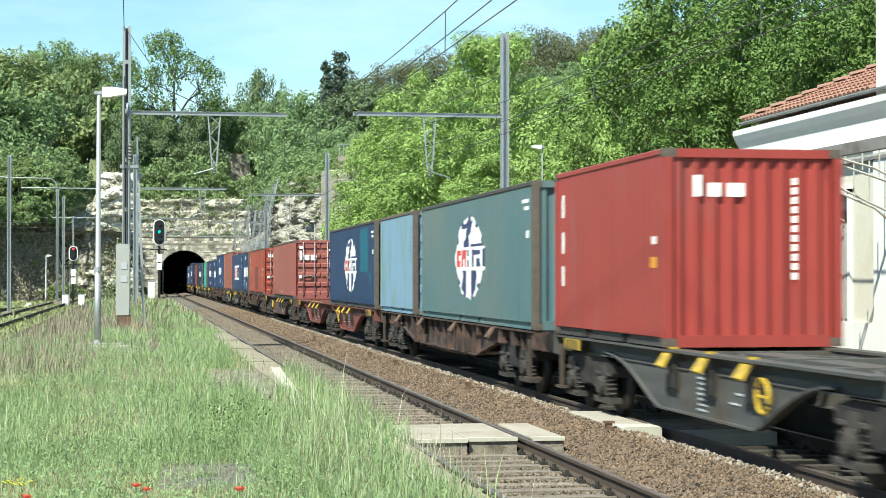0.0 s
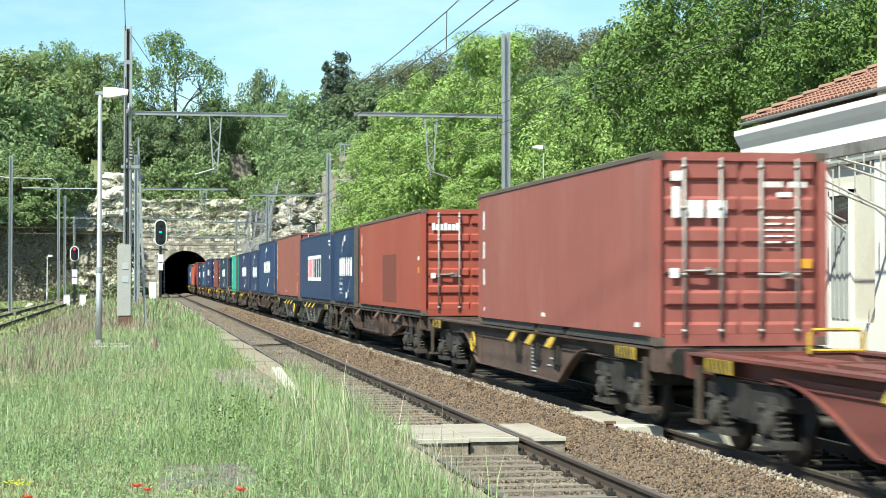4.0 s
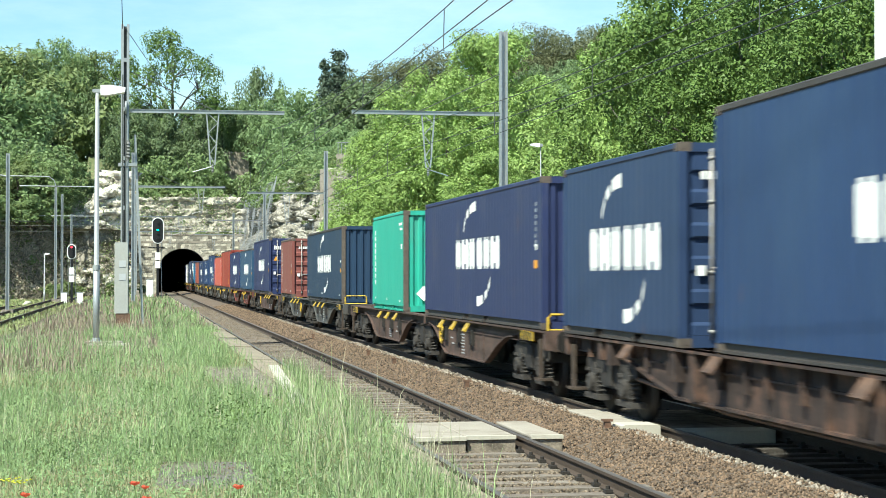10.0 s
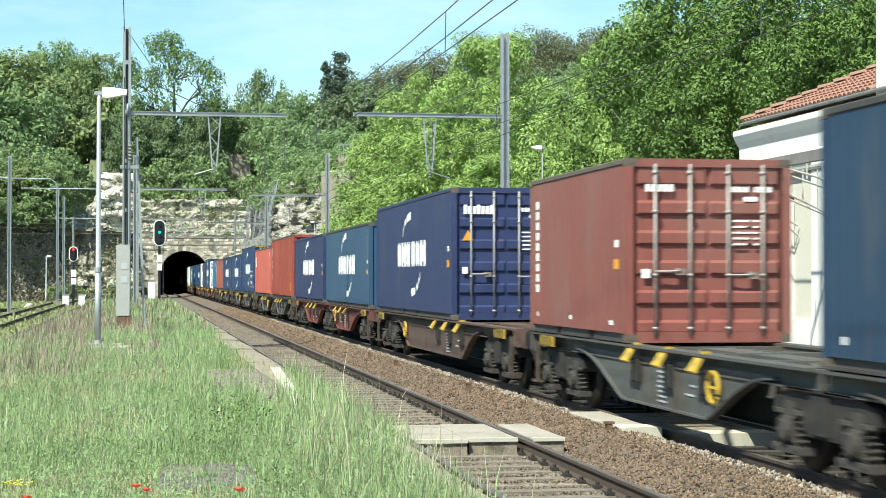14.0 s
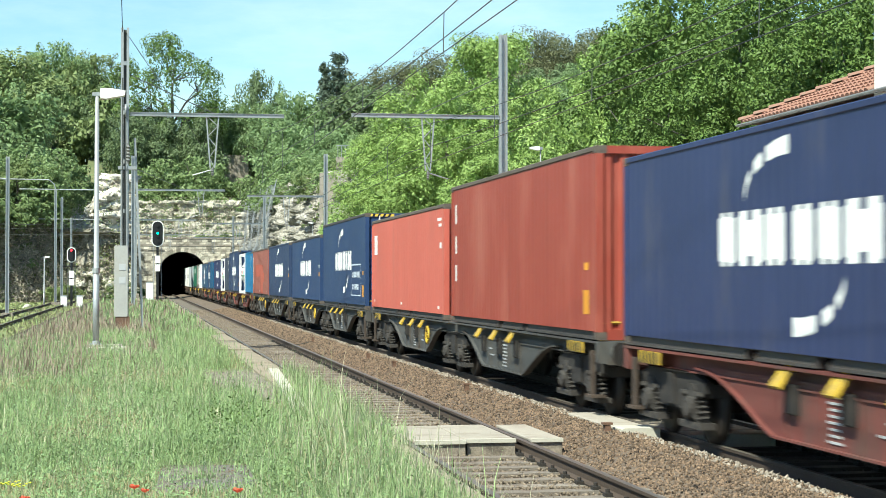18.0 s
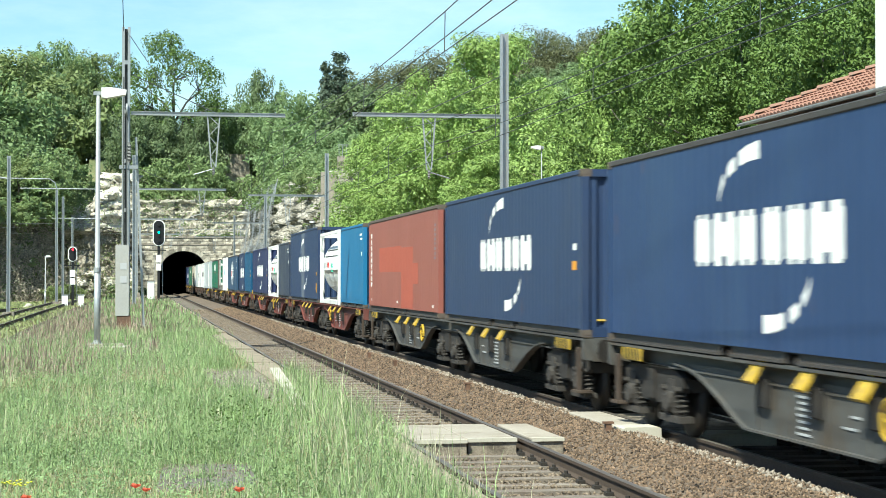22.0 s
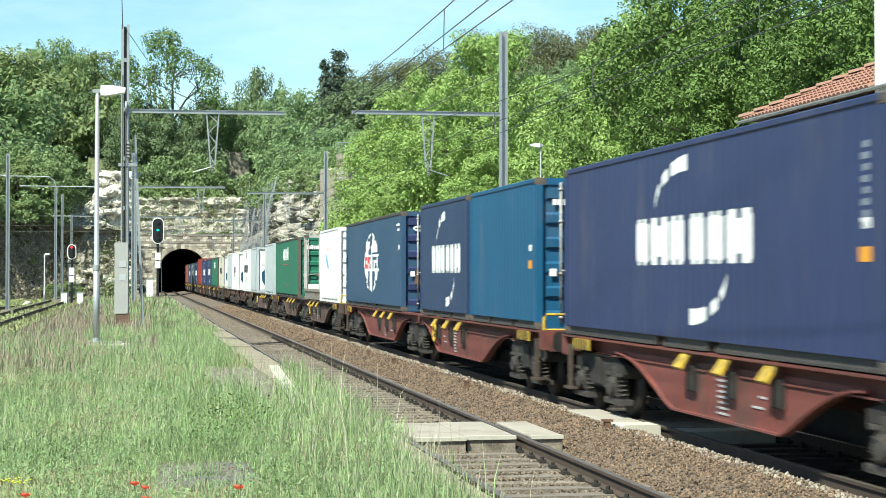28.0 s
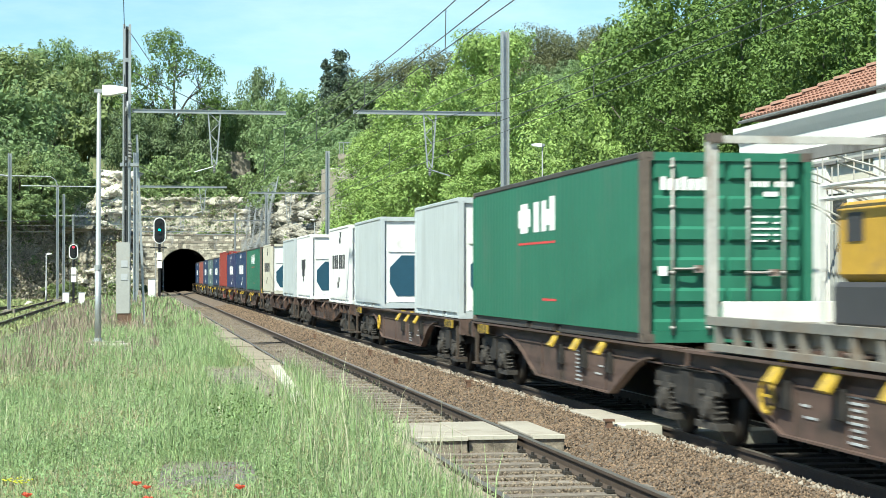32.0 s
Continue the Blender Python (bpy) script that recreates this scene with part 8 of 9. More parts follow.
cliff_brush("cliff_ivy", 9000, 61, "olive", "dusty ivy trailing over the cliff", out=1.3)
cliff_brush("cliff_dry_brush", 40000, 62, "dead", "dry grey-brown brush on the cliff", out=1.3)
cliff_brush("foot_dry_brush", 2600, 63, "dead", "dry brown brush on the rock foot", (-9.5, 207.0), (-0.6, 205.6), 8.0)
cliff_brush("foot_ivy", 1500, 64, "olive", "dusty ivy on the rock foot", (-9.5, 207.0), (-0.6, 205.6), 8.0)
cliff_brush("portal_dry_brush", 1500, 65, "dead", "dry brush on the rock over the tunnel", (-4.0, 253.6), (15.6, 253.6), 14.0, 8.3)
cliff_brush("portal_ivy", 1800, 66, "bush", "green creepers on the rock over the tunnel", (-4.0, 253.6), (15.6, 253.6), 14.4, 8.3)
cliff_brush("scar_creepers", 500, 67, "olive", "dusty creepers on the pale scar", (-7.5, 206.4), (-0.8, 205.9), 15.0, 7.5)
for _k in range(16):
    _t = _k / 15
    copy_thing(WOOD[5 if _k % 3 else 6], pose(-21 + 12.5 * _t - 0.6, 197.5 + 10.4 * _t + _r.uniform(0.2, 1.6), _r.uniform(7.6, 9.8), 0, 0, _r.uniform(0, 360))).scale = (_r.uniform(0.7, 1.0),) * 3
# tufts on the rock over and beside the tunnel
for _k in range(46):
    if _k < 24:
        _x, _z = _r.uniform(-2, 15), _r.choice((8.4, 8.5, _r.uniform(9.5, 13)))
        _y = 256.0 + 0.12 * _z if _z > 9 else 255.6
    else:
        _t, _z = _r.random(), _r.uniform(4, 12)
        _x, _y = 16.2 + 1.2 * _t + 0.12 * _z, 208 - 36 * _t
    copy_thing(WOOD[_r.choice((9, 10))], pose(_x, _y, _z - 0.3, 0, 0, _r.uniform(0, 360))).scale = (_r.uniform(0.16, 0.36),) * 3
for _x, _y, _s in ((-8.6, 204.0, 0.8), (-7.2, 205.0, 0.7), (-4.6, 206.8, 0.6), (-2.2, 207.6, 0.9), (0.2, 214, 0.6), (-9.6, 203, 0.7)):
    copy_thing(WOOD[5 if _s > 0.85 else 6], pose(_x, _y, -0.6, 0, 0, _x * 90)).scale = (_s,) * 3
_r = random.Random(77)
for _k in range(14):
    copy_thing(NEAR[3], pose(_r.uniform(15.0, 30), _r.uniform(41, 62), 0.45, 0, 0, _r.uniform(0, 360))).scale = (0.85,) * 3
for _k in range(14):
    copy_thing(NEAR[3], pose(_r.uniform(13.5, 19), _r.uniform(66, 104), 0.1, 0, 0, _r.uniform(0, 360))).scale = (1.0,) * 3



# ---- meadow grass on the platform ----
def low(x, y):
    """Grass stays short near the bare patch and before it."""
    return np.where((x < 1.25) & (y < 15.2), 0.62, np.where((x < 1.1) & (y < 19), 0.85, 1.0))


def grass_mesh(name, n, seed, xr, yr, hmean, wid, droop, density, base_z=0.49):
    rng = np.random.default_rng(seed)
    y = yr[0] * (yr[1] / yr[0]) ** rng.uniform(0, 1, n)
    lo = np.maximum(xr[0], -0.095 * y - 0.6)
    x = lo + (xr[1] - lo) * rng.uniform(0, 1, n)
    keep = np.array([density(a, b) for a, b in zip(x, y)]) > rng.uniform(0, 1, n)
    x, y = x[keep], y[keep]
    n = len(x)
    a = rng.uniform(0, 2 * np.pi, n)
    h = hmean * rng.gamma(6, 1 / 6, n) * low(x, y)
    lean = rng.uniform(0.05, droop, n) * h
    w = wid * rng.uniform(0.6, 1.4, n) * (1 + y / 60)
    base = np.stack([x, y, np.where((x < -3.15) | (y > 131), np.where(np.abs(x + 7) < 2, -0.24, -0.56), base_z)], 1)
    d = np.stack([np.cos(a), np.sin(a), np.zeros(n)], 1)
    q = np.stack([-np.sin(a), np.cos(a), np.zeros(n)], 1)
    p = [base - q * w[:, None], base + q * w[:, None]]
    m = base + d * (lean * 0.35)[:, None] + np.array([0, 0, 1]) * (h * 0.58)[:, None]
    p += [m - q * (w * 0.75)[:, None], m + q * (w * 0.75)[:, None]]
    p += [base + d * lean[:, None] + np.array([0, 0, 1]) * (h * np.clip(1 - 0.35 * lean / h, 0.4, 1))[:, None]]
    v = np.stack(p, 1).reshape(-1, 3)
    k = np.arange(n)[:, None] * 5
    f = np.concatenate([k + [0, 1, 3], k + [0, 3, 2], k + [2, 3, 4]], 1).reshape(-1, 3)
    return arrays_mesh(name, v, f)


def bare(x, y):
    return (0.12 < x < 0.9 and 12.9 < y < 14.8 and noise.noise(Vector((x * 3, y * 2, 0))) > -0.25) or (1.0 < x < 2.05 and 23.5 < y < 30.5) or (-1.3 < x < 0.6 and 37 < y < 43.5 and noise.noise(Vector((x * 2, y, 0))) > -0.1)


def meadow(x, y):
    """How thick the grass stands."""
    c = noise.noise(Vector((x * 0.45, y * 0.16, 0.3))) + 0.5 * noise.noise(Vector((x * 1.3, y * 0.5, 4.0)))
    if x < -3.05:
        return 0.1
    if bare(x, y) or (x > 1.45 and 19.5 < y < 31) or (x > 1.72 and 28 < y < 48):
        return 0.22 if x < 2.0 and y > 30 else 0.04
    if y > 27 + 6 * noise.noise(Vector((x * 0.9, y * 0.15, 6))) and x < -0.031 * y:
        return max(0.08, 0.48 + 0.7 * c)
    thin = max(0.0, min(0.75, 2.2 * noise.noise(Vector((x * 0.9, y * 0.35, 8.0)))))
    return max(0.12, min(1, 0.66 + 0.9 * c)) * (1 - thin) * (0.75 if y < 13.2 else 1.0)


def edge(x, y):
    if bare(x, y):
        return 0.0
    if y > 31:
        return 0.25 if x < (1.6 if y < 48 else 2.0) else 0.0
    if x > 2.02 and y < 15.6:
        return 0.0
    if x > 1.98 + 0.039 * max(0, y - 20.7) and y < 29:
        return 1.0
    if x > 1.4 and 17.5 < y < 31:
        return 0.7 if y < 23.6 and x > 1.7 else 0.0
    d = 1.0 if 17.5 < y < 26 else 0.5
    return d * (0.9 if x > 1.15 else 0.35)


tagged(part("meadow_grass", grass_mesh("meadow_grass", 320000, 1, (-9, 2.2), (9.5, 75), 0.165, 0.0023, 1.35, meadow), M_GRASS), "thick green uncut grass over the old platform", "grass", kind="stuff")
tagged(part("tall_edge_grass", grass_mesh("tall_edge_grass", 34000, 2, (0.4, 2.45), (9.5, 60), 0.29, 0.0023, 1.0, edge), M_GRASS), "taller grass leaning over the platform edge", "grass", kind="stuff")
tagged(part("dry_grass", grass_mesh("dry_grass", 30000, 3, (-9, 2.3), (9.5, 75), 0.26, 0.0014, 0.8, lambda x, y: 0.0 if bare(x, y) else 0.02 if x > 1.4 and y > 17.5 else 0.75 if x > 1.2 else 0.5), M_STRAW), "dry straw stalks among the grass", "grass", kind="stuff")
tagged(part("seed_grass", grass_mesh("seed_grass", 40000, 4, (-9, 0.4), (27, 110), 0.27, 0.0045, 0.6, lambda x, y: 0.0 if x < -3.0 else (0.5 if y > 42 else 0.26) if x < -0.029 * y + 0.4 * noise.noise(Vector((x, y * 0.2, 2))) else 0.5 if noise.noise(Vector((x * 0.3, y * 0.08, 9))) > 0.1 else 0.06), M_PURPLE), "brownish-purple seed heads in the far meadow", "grass", kind="stuff")
tagged(part("far_dry_grass", grass_mesh("far_dry_grass", 15000, 16, (-16, 2.2), (50, 200), 0.22, 0.008, 0.7, lambda x, y: 0.06 if x < -3.0 else 0.9 if x < -0.02 * y else 0.5), M_PURPLE), "faded dry grass of the far meadow and yard", "grass", kind="stuff")
tagged(part("far_grass", grass_mesh("far_grass", 16000, 6, (-16, 2.2), (60, 200), 0.22, 0.009, 0.7, lambda x, y: 0.1 if x < -3.0 else 0.3 if x < -0.03 * y else 0.75 if y < 130 else 0.5), M_GRASS), "grass of the far meadow and yard", "grass", kind="stuff")


tagged(part("trackside_grass", grass_mesh("trackside_grass", 4200, 7, (2.46, 3.1), (13, 60), 0.42, 0.005, 0.6, lambda x, y: 0.9 if noise.noise(Vector((x * 2, y * 0.3, 1))) > -0.05 and (x < 2.75) else 0.06, -0.33), M_GRASS), "tufts of grass in the ballast along the platform", "grass", kind="stuff")


tagged(part("seed_stalks", grass_mesh("seed_stalks", 1100, 23, (1.2, 2.5), (11, 30), 0.42, 0.0021, 0.75, lambda x, y: 0.0 if bare(x, y) or (x > 2.3 and y < 15) else 0.8 if x > 1.7 else 0.3), M_STRAW), "tall pale seed stalks leaning over the platform edge", "grass", kind="stuff")
tagged(part("withered_grass", grass_mesh("withered_grass", 60000, 24, (-3, 1.9), (9.5, 34), 0.13, 0.0026, 1.5, lambda x, y: 0.0 if bare(x, y) else max(0.45 if y < 13.2 else 0.05, min(1, 0.1 + 2.2 * noise.noise(Vector((x * 0.9, y * 0.35, 8.0)))))), M_WITHERED), "short withered grass in patches of the meadow", "grass", kind="stuff")


tagged(part("yard_turf", grass_mesh("yard_turf", 48000, 25, (-18, -3.5), (30, 206), 0.11, 0.016, 1.2, lambda x, y: 0.9 if noise.noise(Vector((x * 0.4, y * 0.06, 3.0))) > -0.25 else 0.3), M_TURF), "short yellowish turf over the disused yard", "grass", kind="stuff")


def herbs(n, seed):
    """Small leaves of clover, plantain and vetch in loose tufts among the grass."""
    rng = np.random.default_rng(seed)
    m = 1100
    cy = 9.8 * (45 / 9.8) ** rng.uniform(0, 1, m)
    lo = -0.095 * cy - 0.5
    cx = lo + (2.0 - lo) * rng.uniform(0, 1, m)
    ok = np.array([not bare(a, b) and not (a > 1.4 and b > 19) for a, b in zip(cx, cy)])
    cx, cy = cx[ok], cy[ok]
    k = rng.integers(0, len(cx), n)
    sp = rng.uniform(0.07, 0.22, len(cx))
    pos = np.stack([cx[k] + rng.normal(size=n) * sp[k], cy[k] + rng.normal(size=n) * sp[k] * 1.4, 0.50 + np.abs(rng.normal(size=n)) * sp[k] * 0.75], 1)
    nrm = unit_dirs(rng, n) * 0.7 + np.array([-0.2, -0.2, 0.8])
    nrm /= np.linalg.norm(nrm, axis=1, keepdims=True)
    return leaf_mesh("meadow_herbs", pos, rng.uniform(0.009, 0.022, n) * (1 + pos[:, 1] / 60) * 1.2, nrm, rng, False)


tagged(part("meadow_herbs", herbs(46000, 9), M_HERB), "small-leaved clover and vetch among the grass", "plant", kind="stuff")


def poppy(x, y, z, s):
    ob = thing("poppy", "red field poppy on a thin stem", "flower", pose(x, y, 0.5), "poppies")
    part("stem", Geo().tube([(0, 0, 0), (0.01, 0, z * 0.6), (0, 0.01, z)], 0.004, 5), M_GRASS, ob)
    g = Geo()
    for i in range(4):
        a = i * math.pi / 2 + 0.5
        rim = [(a + 0.28 * j, (0.75 + 0.25 * (j % 2)) * s, z + s * (0.75 - 0.09 * abs(j) + 0.12 * (i % 2))) for j in range(-3, 4)]
        mid = [(a + 0.28 * j, 0.6 * s, z + s * 0.25) for j in range(-3, 4)]
        vs = [(0, 0, z)] + [(r * math.cos(b), r * math.sin(b), h) for b, r, h in mid + rim]
        g.add(vs, [(0, j, j + 1) for j in range(1, 7)] + [(j, j + 7, j + 8, j + 1) for j in range(1, 7)])
    part("petals", g, M_POPPY, ob)


for _p in ((-0.02, 10.4, 0.34, 0.032), (0.04, 10.3, 0.33, 0.027), (0.045, 10.0, 0.30, 0.032), (-0.63, 10.2, 0.31, 0.032), (0.57, 10.2, 0.33, 0.034), (0.39, 9.8, 0.30, 0.03)):
    poppy(*_p)


def weed(x, y, s, key, name, label, n=480):
    """A low broad-leaved plant."""
    ob = thing(name, label, "plant", pose(x, y, 0.49), "weeds")
    rng = np.random.default_rng(int(abs(x * 100) + y * 7))
    pos = rng.normal(size=(n, 3)) * np.array([0.15, 0.24, 0.11]) * s + np.array([0, 0, 0.16 * s])
    pos[:, 2] = np.abs(pos[:, 2])
    nrm = unit_dirs(rng, n) + np.array([0, 0, 1.0])
    nrm /= np.linalg.norm(nrm, axis=1, keepdims=True)
    part("leaves", leaf_mesh("leaves", pos, rng.uniform(0.014, 0.03, n) * s ** 0.5, nrm, rng), LEAF[key], ob)
    for k in range(5):
        part("stem", Geo().tube([(0, 0, 0), (0.12 * s * math.cos(k * 1.3), 0.12 * s * math.sin(k * 1.3), 0.3 * s)], 0.004, 4), M_GRASS, ob)
    return ob


for _x, _y, _s in ((0.75, 16.2, 1.0), (0.95, 17.0, 1.2), (0.9, 18.2, 0.9), (0.6, 15.4, 0.8), (-0.7, 15.0, 0.7), (0.2, 22.0, 0.8), (1.0, 12.5, 0.7), (-1.4, 24, 0.9)):
    weed(_x, _y, _s, "maple" if _x > 0.8 and _y > 15 else "bush", "weed", "broad-leaved green weed in the grass", 330)
for _k in range(2):
    _o = weed(-0.78 + 0.05 * math.cos(_k * 2.1), 11.3 + 0.12 * _k, 0.4, "bush", "yellow_flower", "small yellow wildflower in the grass", 50)
    _g = Geo()
    for _j in range(9):
        _g.lathe([(0.004, 0), (0.011, 0.006), (0.003, 0.01)], 6, "z", (0.07 * math.cos(_j * 2.4) * (_j / 9) ** 0.5, 0.07 * math.sin(_j * 2.4) * (_j / 9) ** 0.5, 0.27 + 0.01 * (_j % 3)))
    part("blossom", _g, M_BLOSSOM, _o)


# ---- loose ballast stones ----
def stones(name, n, seed, xr, yr, zf, size, label, material=M_STONE):
    rng = np.random.default_rng(seed)
    base = np.array([(1, 0, -0.2), (-0.5, 0.85, -0.3), (-0.5, -0.85, -0.15), (0.3, 0.1, 0.75), (0.2, 0.2, -0.8), (-0.6, 0.1, 0.45)], float)
    tri = np.array([(0, 1, 3), (1, 5, 3), (2, 3, 5), (2, 0, 3), (1, 2, 5), (1, 0, 4), (2, 1, 4), (0, 2, 4)])
    y = yr[0] * (yr[1] / yr[0]) ** rng.uniform(0, 1, n)
    x = rng.uniform(xr[0], xr[1], n)
    s = size * rng.uniform(0.6, 1.5, n) * (1 + y / 90)
    q = rng.normal(size=(n, 4))
    q /= np.linalg.norm(q, axis=1, keepdims=True)
    w, a, b, c = q.T
    R = np.stack([1 - 2 * (b * b + c * c), 2 * (a * b - c * w), 2 * (a * c + b * w), 2 * (a * b + c * w), 1 - 2 * (a * a + c * c), 2 * (b * c - a * w),
                  2 * (a * c - b * w), 2 * (b * c + a * w), 1 - 2 * (a * a + b * b)], 1).reshape(-1, 3, 3)
    shp = base[None] * rng.uniform(0.6, 1.25, (n, 6, 1)) * np.array([1.1, 0.9, 0.75])
    v = np.einsum("nij,nkj->nki", R, shp) * s[:, None, None]
    v += np.stack([x, y, zf(x) + s * rng.uniform(-0.1, 0.45, n)], 1)[:, None, :]
    f = (tri[None] + (np.arange(n) * 6)[:, None, None]).reshape(-1, 3)
    tagged(part(name, arrays_mesh(name, v.reshape(-1, 3), f), material), label, "gravel", kind="stuff")


def bed_z(x):
    return np.interp(x, [2.3, 2.75, 3.05, 5.2, 5.3, 5.7, 6.1, 6.45, 6.66, 6.9, 7.02, 9.2], [-0.36, -0.24, -0.24, -0.235, -0.22, -0.11, -0.045, -0.01, -0.02, -0.12, -0.235, -0.24])


stones("ballast_stones", 72000, 12, (4.98, 7.05), (12.0, 130), bed_z, 0.016, "brown crushed stone heaped between the lines")
stones("ballast_stones_near", 36000, 13, (2.6, 4.86), (12.0, 130), lambda x: bed_z(x) + 0.042, 0.018, "dusty crushed stone between the rails of the near line", M_STONE_DUSTY)
stones("ballast_stones_crest", 2600, 15, (6.45, 6.8), (12.0, 90), bed_z, 0.026, "chalky pale stones along the crest of the ballast", M_STONE_PALE)
stones("ballast_stones_far", 5000, 14, (7.2, 8.7), (13.0, 45), bed_z, 0.028, "oily crushed stone between the rails of the far line", M_STONE_DARK)


stones("gravel_chips", 1500, 17, (1.0, 1.95), (23.0, 29.6), lambda x: x * 0 + 0.515, 0.011, "grey and pale chips on the bare patch by the kerb", M_STONE_PALE)
stones("asphalt_crumbs", 350, 18, (0.15, 0.9), (12.9, 14.8), lambda x: x * 0 + 0.512, 0.007, "crumbs of broken asphalt in the grass", M_STONE)


# ---- the station ----
S_X, S_Y0, S_Y1 = 13.2, 8.0, 37.0


def make_station():
    wall = tagged(part("station_wall", Geo().box(S_X, S_X + 0.4, S_Y0, S_Y1, 0.5, 5.0).box(S_X, S_X + 8, S_Y1 - 0.4, S_Y1, 0.5, 5.0).box(S_X, S_X + 8, S_Y0, S_Y0 + 0.4, 0.5, 5.0), M_PLASTER), "cream plastered wall of the old station", "building", kind="structure")
    for y in (S_Y1 - 0.40, 35.62, 32.6, 29.6, 26.6, 23.6):
        part("pilaster", Geo().box(S_X - 0.09, S_X, y - 0.38, y + 0.38, 0.5, 4.55), M_STUCCO_WHITE, wall)
    part("plinth", Geo().box(S_X - 0.05, S_X, S_Y0, S_Y1, 0.5, 1.25), M_STUCCO_WHITE, wall)
    prof = [(S_X, 4.5), (S_X - 0.10, 4.5), (S_X - 0.10, 4.62), (S_X - 0.05, 4.66), (S_X - 0.05, 4.95), (S_X - 0.13, 5.08), (S_X - 0.20, 5.22), (S_X - 0.20, 5.34), (S_X, 5.36)]
    part("cornice", Geo().prism_y(prof[::-1], S_Y0, S_Y1 + 0.3), M_STUCCO_WHITE, wall, "white moulded cornice")
    for y in (34.7, 31.7, 28.7, 25.7, 22.7):
        d = part("door", Geo().box(S_X - 0.03, S_X - 0.004, y - 0.45, y + 0.45, 0.56, 3.08), M_SHUTTER, wall, "grey panelled double door")
        part("transom", Geo().box(S_X - 0.025, S_X - 0.002, y - 0.45, y + 0.45, 3.14, 3.62), M_GLASSY, d, "dark glazed transom")
        for dx in (-0.34, -0.12, 0.12, 0.34):
            part("door_slat", Geo().box(S_X - 0.055, S_X - 0.03, y + dx - 0.06, y + dx + 0.06, 1.3, 2.95), M_SHUTTER, d)
        part("surround", Geo().box(S_X - 0.07, S_X, y - 0.58, y - 0.46, 0.56, 3.75).box(S_X - 0.07, S_X, y + 0.46, y + 0.58, 0.56, 3.75).box(S_X - 0.07, S_X, y - 0.58, y + 0.58, 3.65, 3.8), M_STUCCO_WHITE, d)
    part("downpipe", Geo().tube([(S_X - 0.14, 36.0, 0.6), (S_X - 0.14, 36.0, 4.5)], 0.05, 8), M_CANOPY, wall)
    roof = tagged(part("station_roof", Geo().add([(S_X - 0.02, S_Y0, 5.50), (S_X - 0.02, S_Y1 + 0.1, 5.50), (S_X + 4.5, S_Y1 - 4.2, 7.5), (S_X + 4.5, S_Y0, 7.5), (S_X + 9, S_Y1 + 0.1, 5.50), (S_X + 9, S_Y0, 5.50)],
                  [(0, 3, 2, 1), (1, 2, 4), (2, 3, 5, 4), (0, 1, 4, 5)]), M_TILE), "terracotta tiled hipped roof of the station", "roof", kind="structure")
    part("gutter", Geo().box(S_X - 0.15, S_X - 0.02, S_Y0, S_Y1 + 0.15, 5.45, 5.505, 0.02), M_GUTTER, roof)
    tagged(part("station_main_block", Geo().box(S_X + 0.05, S_X + 8, S_Y0, 30.15, 5.0, 11.0), M_STUCCO_WHITE), "taller white rendered block of the station", "building", kind="structure")
    # canopy over the platform
    can = thing("platform_canopy", "lacy cream iron canopy frame along the station wall", "canopy", pose(0, 0, 0))
    y0, y1 = 9.0, 36.3
    part("gutter_beam", Geo().box(S_X - 2.32, S_X - 2.20, y0, y1, 4.0, 4.18), M_CANOPY_TOP, can, "dark gutter beam")
    part("wall_beam", Geo().box(S_X - 0.12, S_X - 0.0, y0, y1, 4.22, 4.32), M_CANOPY_TOP, can)
    for i in range(11):
        y = y1 - 0.1 - 2.4 * i
        br = part("bracket", Geo().tube([(S_X - 2.2, y, 4.0), (S_X - 1.55, y, 3.84), (S_X - 1.0, y, 3.58), (S_X - 0.05, y, 3.15)], 0.022, 6).tube([(S_X - 2.2, y, 3.9), (S_X - 1.3, y, 3.62), (S_X - 0.5, y, 3.30), (S_X - 0.05, y, 2.95)], 0.022, 6), M_CANOPY, can)
        for k in range(7):
            x = S_X - 0.3 - 0.29 * k
            part("lattice_bar", Geo().beam((x, y, 4.13), (x, y, 3.28 + 0.105 * k), 0.022, 0.022), M_CANOPY, br)
    part("purlin", Geo().box(S_X - 1.17, S_X - 1.15, y0, y1, 4.10, 4.14), M_CANOPY, can)
    part("end_strut", Geo().beam((S_X - 0.7, y1 + 0.2, 3.2), (S_X - 0.05, y1 + 0.2, 2.25), 0.05, 0.05).beam((S_X - 0.7, y1 + 0.2, 3.2), (S_X - 0.05, y1 + 0.2, 3.25), 0.05, 0.05), M_STUCCO_WHITE, can)


make_station()


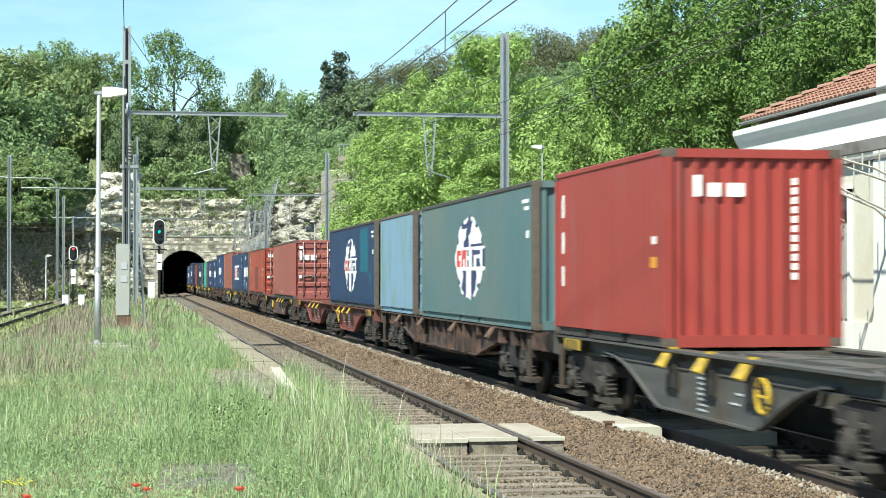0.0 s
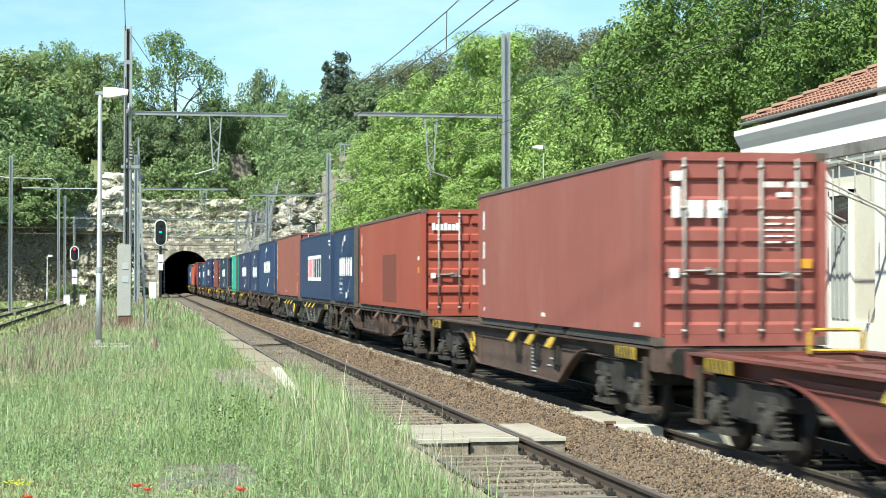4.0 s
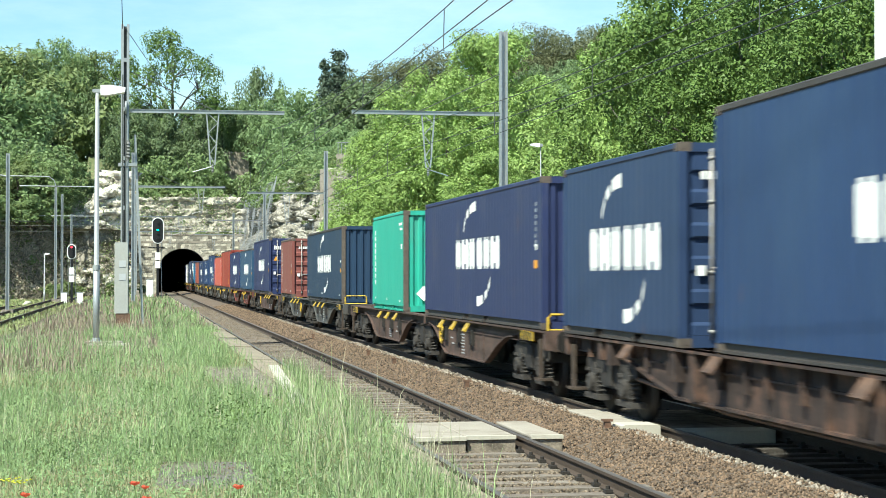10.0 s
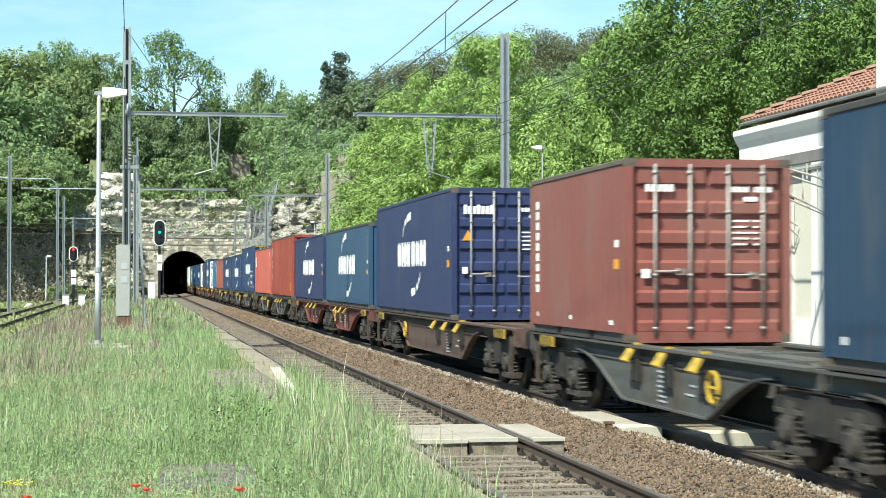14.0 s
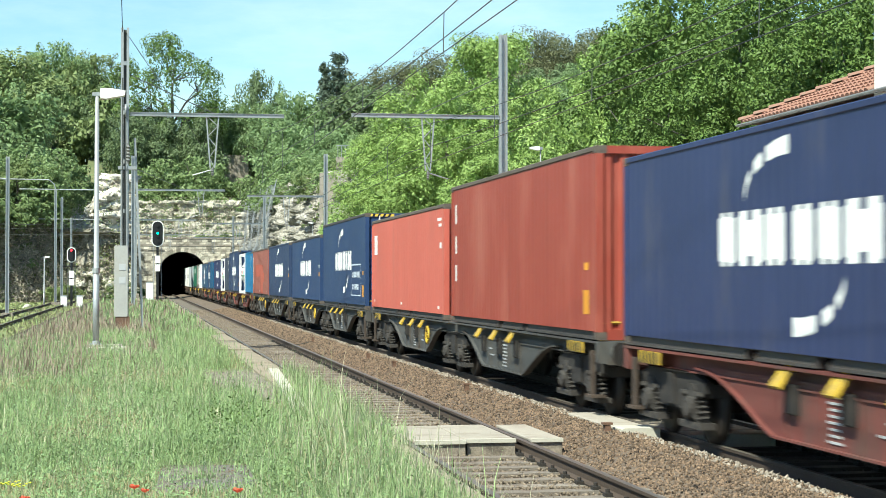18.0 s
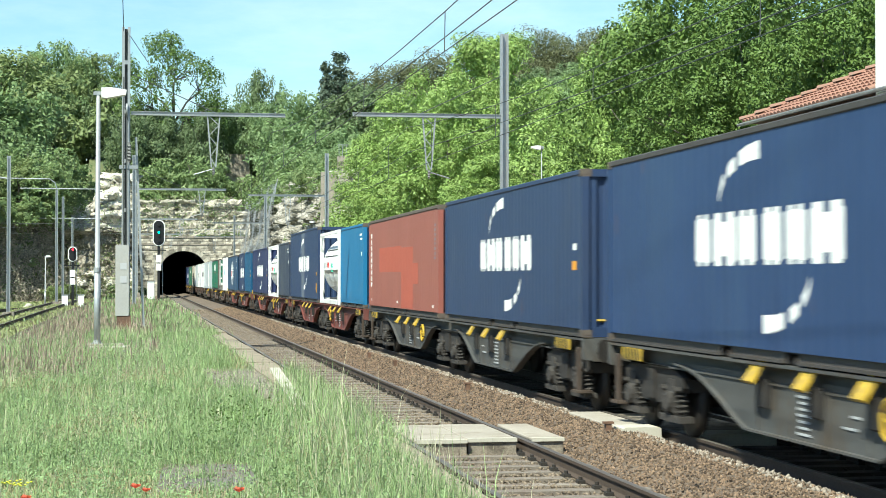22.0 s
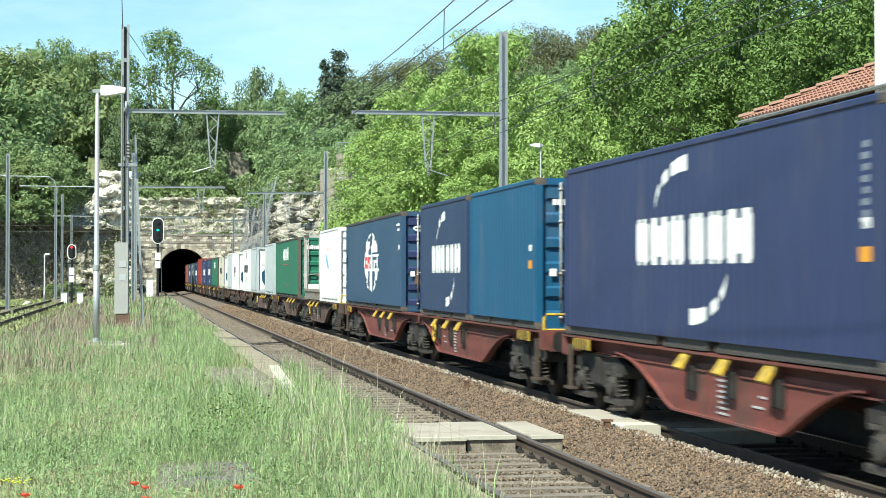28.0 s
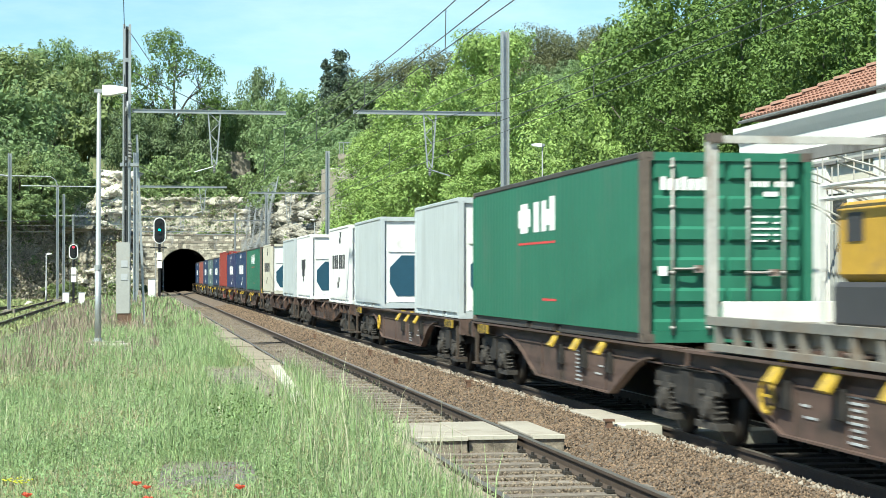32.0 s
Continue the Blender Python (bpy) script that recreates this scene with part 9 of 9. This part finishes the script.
def roof_tiles():
    """Barrel tiles over the near slope and hip of the station roof; the ones by the open end are single pieces."""
    roof = bpy.data.objects["station_roof"]
    prof = [(0.10 * math.cos(a), 0.055 * math.sin(a)) for a in [math.pi * k / 5 for k in range(6)]]
    L = 0.42
    tile = Geo()
    vs = []
    for k, (s, w) in enumerate(((-0.02, 1.0), (L, 0.85))):
        vs += [(s, y * w, z * w + (0.03 if k == 0 else 0.0)) for y, z in prof]
    tile.add(vs, [(i, i + 1, i + 7, i + 6) for i in range(5)] + [tuple(range(5, -1, -1)), (0, 6, 11, 5)])
    me = tile.mesh("tile")
    slope = math.atan2(2.0, 4.52)
    rng = random.Random(4)
    rest_v, rest_f, count = [], [], 0
    for row in range(12):
        for col in range(40):
            run_x = row * (L - 0.06) * math.cos(slope)
            y = S_Y1 - 0.05 - col * 0.215
            if y > S_Y1 + 0.1 - run_x * 0.95 - 0.1 or y < 30.2:
                continue
            m = pose(S_X - 0.02 + run_x, y, 5.515 + row * (L - 0.06) * math.sin(slope), rng.uniform(-2, 2), -math.degrees(slope) + rng.uniform(-1, 1), rng.uniform(-2, 2))
            if count < 260:
                ob = part("tile", me, M_TILE, roof)
                ob.matrix_local = m
                count += 1
            else:
                k = len(rest_v)
                rest_v += [tuple(m @ Vector(v)) for v in tile.v]
                rest_f += [tuple(i + k for i in f) for f in tile.f]
    for i in range(20):
        t = i * 0.38
        ob = part("ridge_tile", me, M_TILE_RED, roof)
        d = Vector((1, -0.95, 0.443)).normalized()
        p = Vector((S_X - 0.02, S_Y1 + 0.1, 5.55)) + d * t
        ob.matrix_local = Matrix.Translation(p) @ Vector(d).to_track_quat("X", "Z").to_matrix().to_4x4() @ Matrix.Diagonal((1, 1.3, 1.5, 1))
    if rest_v:
        tagged(part("tiles_rest", Geo().add(rest_v, rest_f), M_TILE, roof), kind="stuff")


M_TILE_RED = shader("orange_ridge_tile", (0.50, 0.15, 0.07), 0.85, var=0.25, scale=2, grain=15, bump=0.2, rnd=0.3)
roof_tiles()


# ---- dressed stones of the tunnel portal ----
def portal_stones():
    """Single ashlar blocks in courses round the arch, each a little proud of the wall."""
    rng = random.Random(17)
    row, shapes, count = 0.36, {}, 0
    z = 0.35
    k = 0
    while z < 7.8:
        h = row * rng.uniform(0.8, 1.25)
        if z < 7.15 and z + h > 6.95:
            z = 7.16
        top = min(z + h, 6.94 if z < 6.9 else 7.98)
        x = -3.38 - rng.uniform(0, 0.5)
        while x < 15.4:
            w = rng.choice((0.45, 0.6, 0.8, 1.0))
            a, b = max(x, -3.38), min(x + w, 15.58)
            x += w
            t = min(1, abs((a + b) / 2 - T_MID) / (T_HALF + 0.7))
            crown = T_SPRING + (T_CROWN - T_SPRING + 0.66) * math.sqrt(max(0, 1 - t * t)) if t < 1 else -1
            if z < crown + 0.1 or b - a < 0.2:
                continue
            key = (w, k % 3)
            if key not in shapes:
                d = rng.uniform(0.02, 0.05)
                shapes[key] = Geo().prism_y([(0.025, 0.02), (w - 0.025, 0.012), (w - 0.01, 0.06), (w - 0.014, row - 0.05), (w - 0.03, row - 0.014), (0.03, row - 0.02), (0.01, row - 0.06), (0.014, 0.05)], -d, 0.02).mesh("portal_stone")
            k += 1
            if count < 620:
                ob = part("portal_stone", shapes[key], M_MASONRY_STONE, portal)
                ob.matrix_local = pose(a, PORTAL_Y - rng.uniform(0, 0.05), z, rng.uniform(-2, 2), rng.uniform(-1.5, 1.5), rng.uniform(-2, 2))
                ob.scale = ((b - a) / w, 1, (top - z) / row)
                count += 1
        z = top


M_MASONRY_STONE = shader("rubble_stone", (0.49, 0.45, 0.37), 0.95, var=0.42, scale=2.2, grain=11, bump=0.9, bump_scale=5, rnd=0.75, dirt=(0.15, 0.13, 0.10), dirt_amount=0.6, dirt_scale=1.1, relief=0.06)
portal_stones()


# ---- what moves ----
def run(t):
    """Metres that the train has come by t seconds; it slows a little."""
    return 0.2138 * (64.6 * t - 0.0719 * t * t)


def motions():
    times = [0, 4, 8, 12, 16, 20, 24, 28, 32]
    for ob, s, z in train:
        walk(ob, [(t, pose(TRACK_2, s - run(t), z)) for t in times])
    first = all_wheelsets[0]
    walk(first, [(k / FPS, Matrix.Rotation(run(k / FPS) / WHEEL_R, 4, "X")) for k in range(32 * FPS + 1)])
    for w in all_wheelsets[1:]:
        w.rotation_mode = "QUATERNION"
        w.animation_data_create()
        w.animation_data.action = first.animation_data.action
        w.animation_data.action_slot = first.animation_data.action_slot


motions()
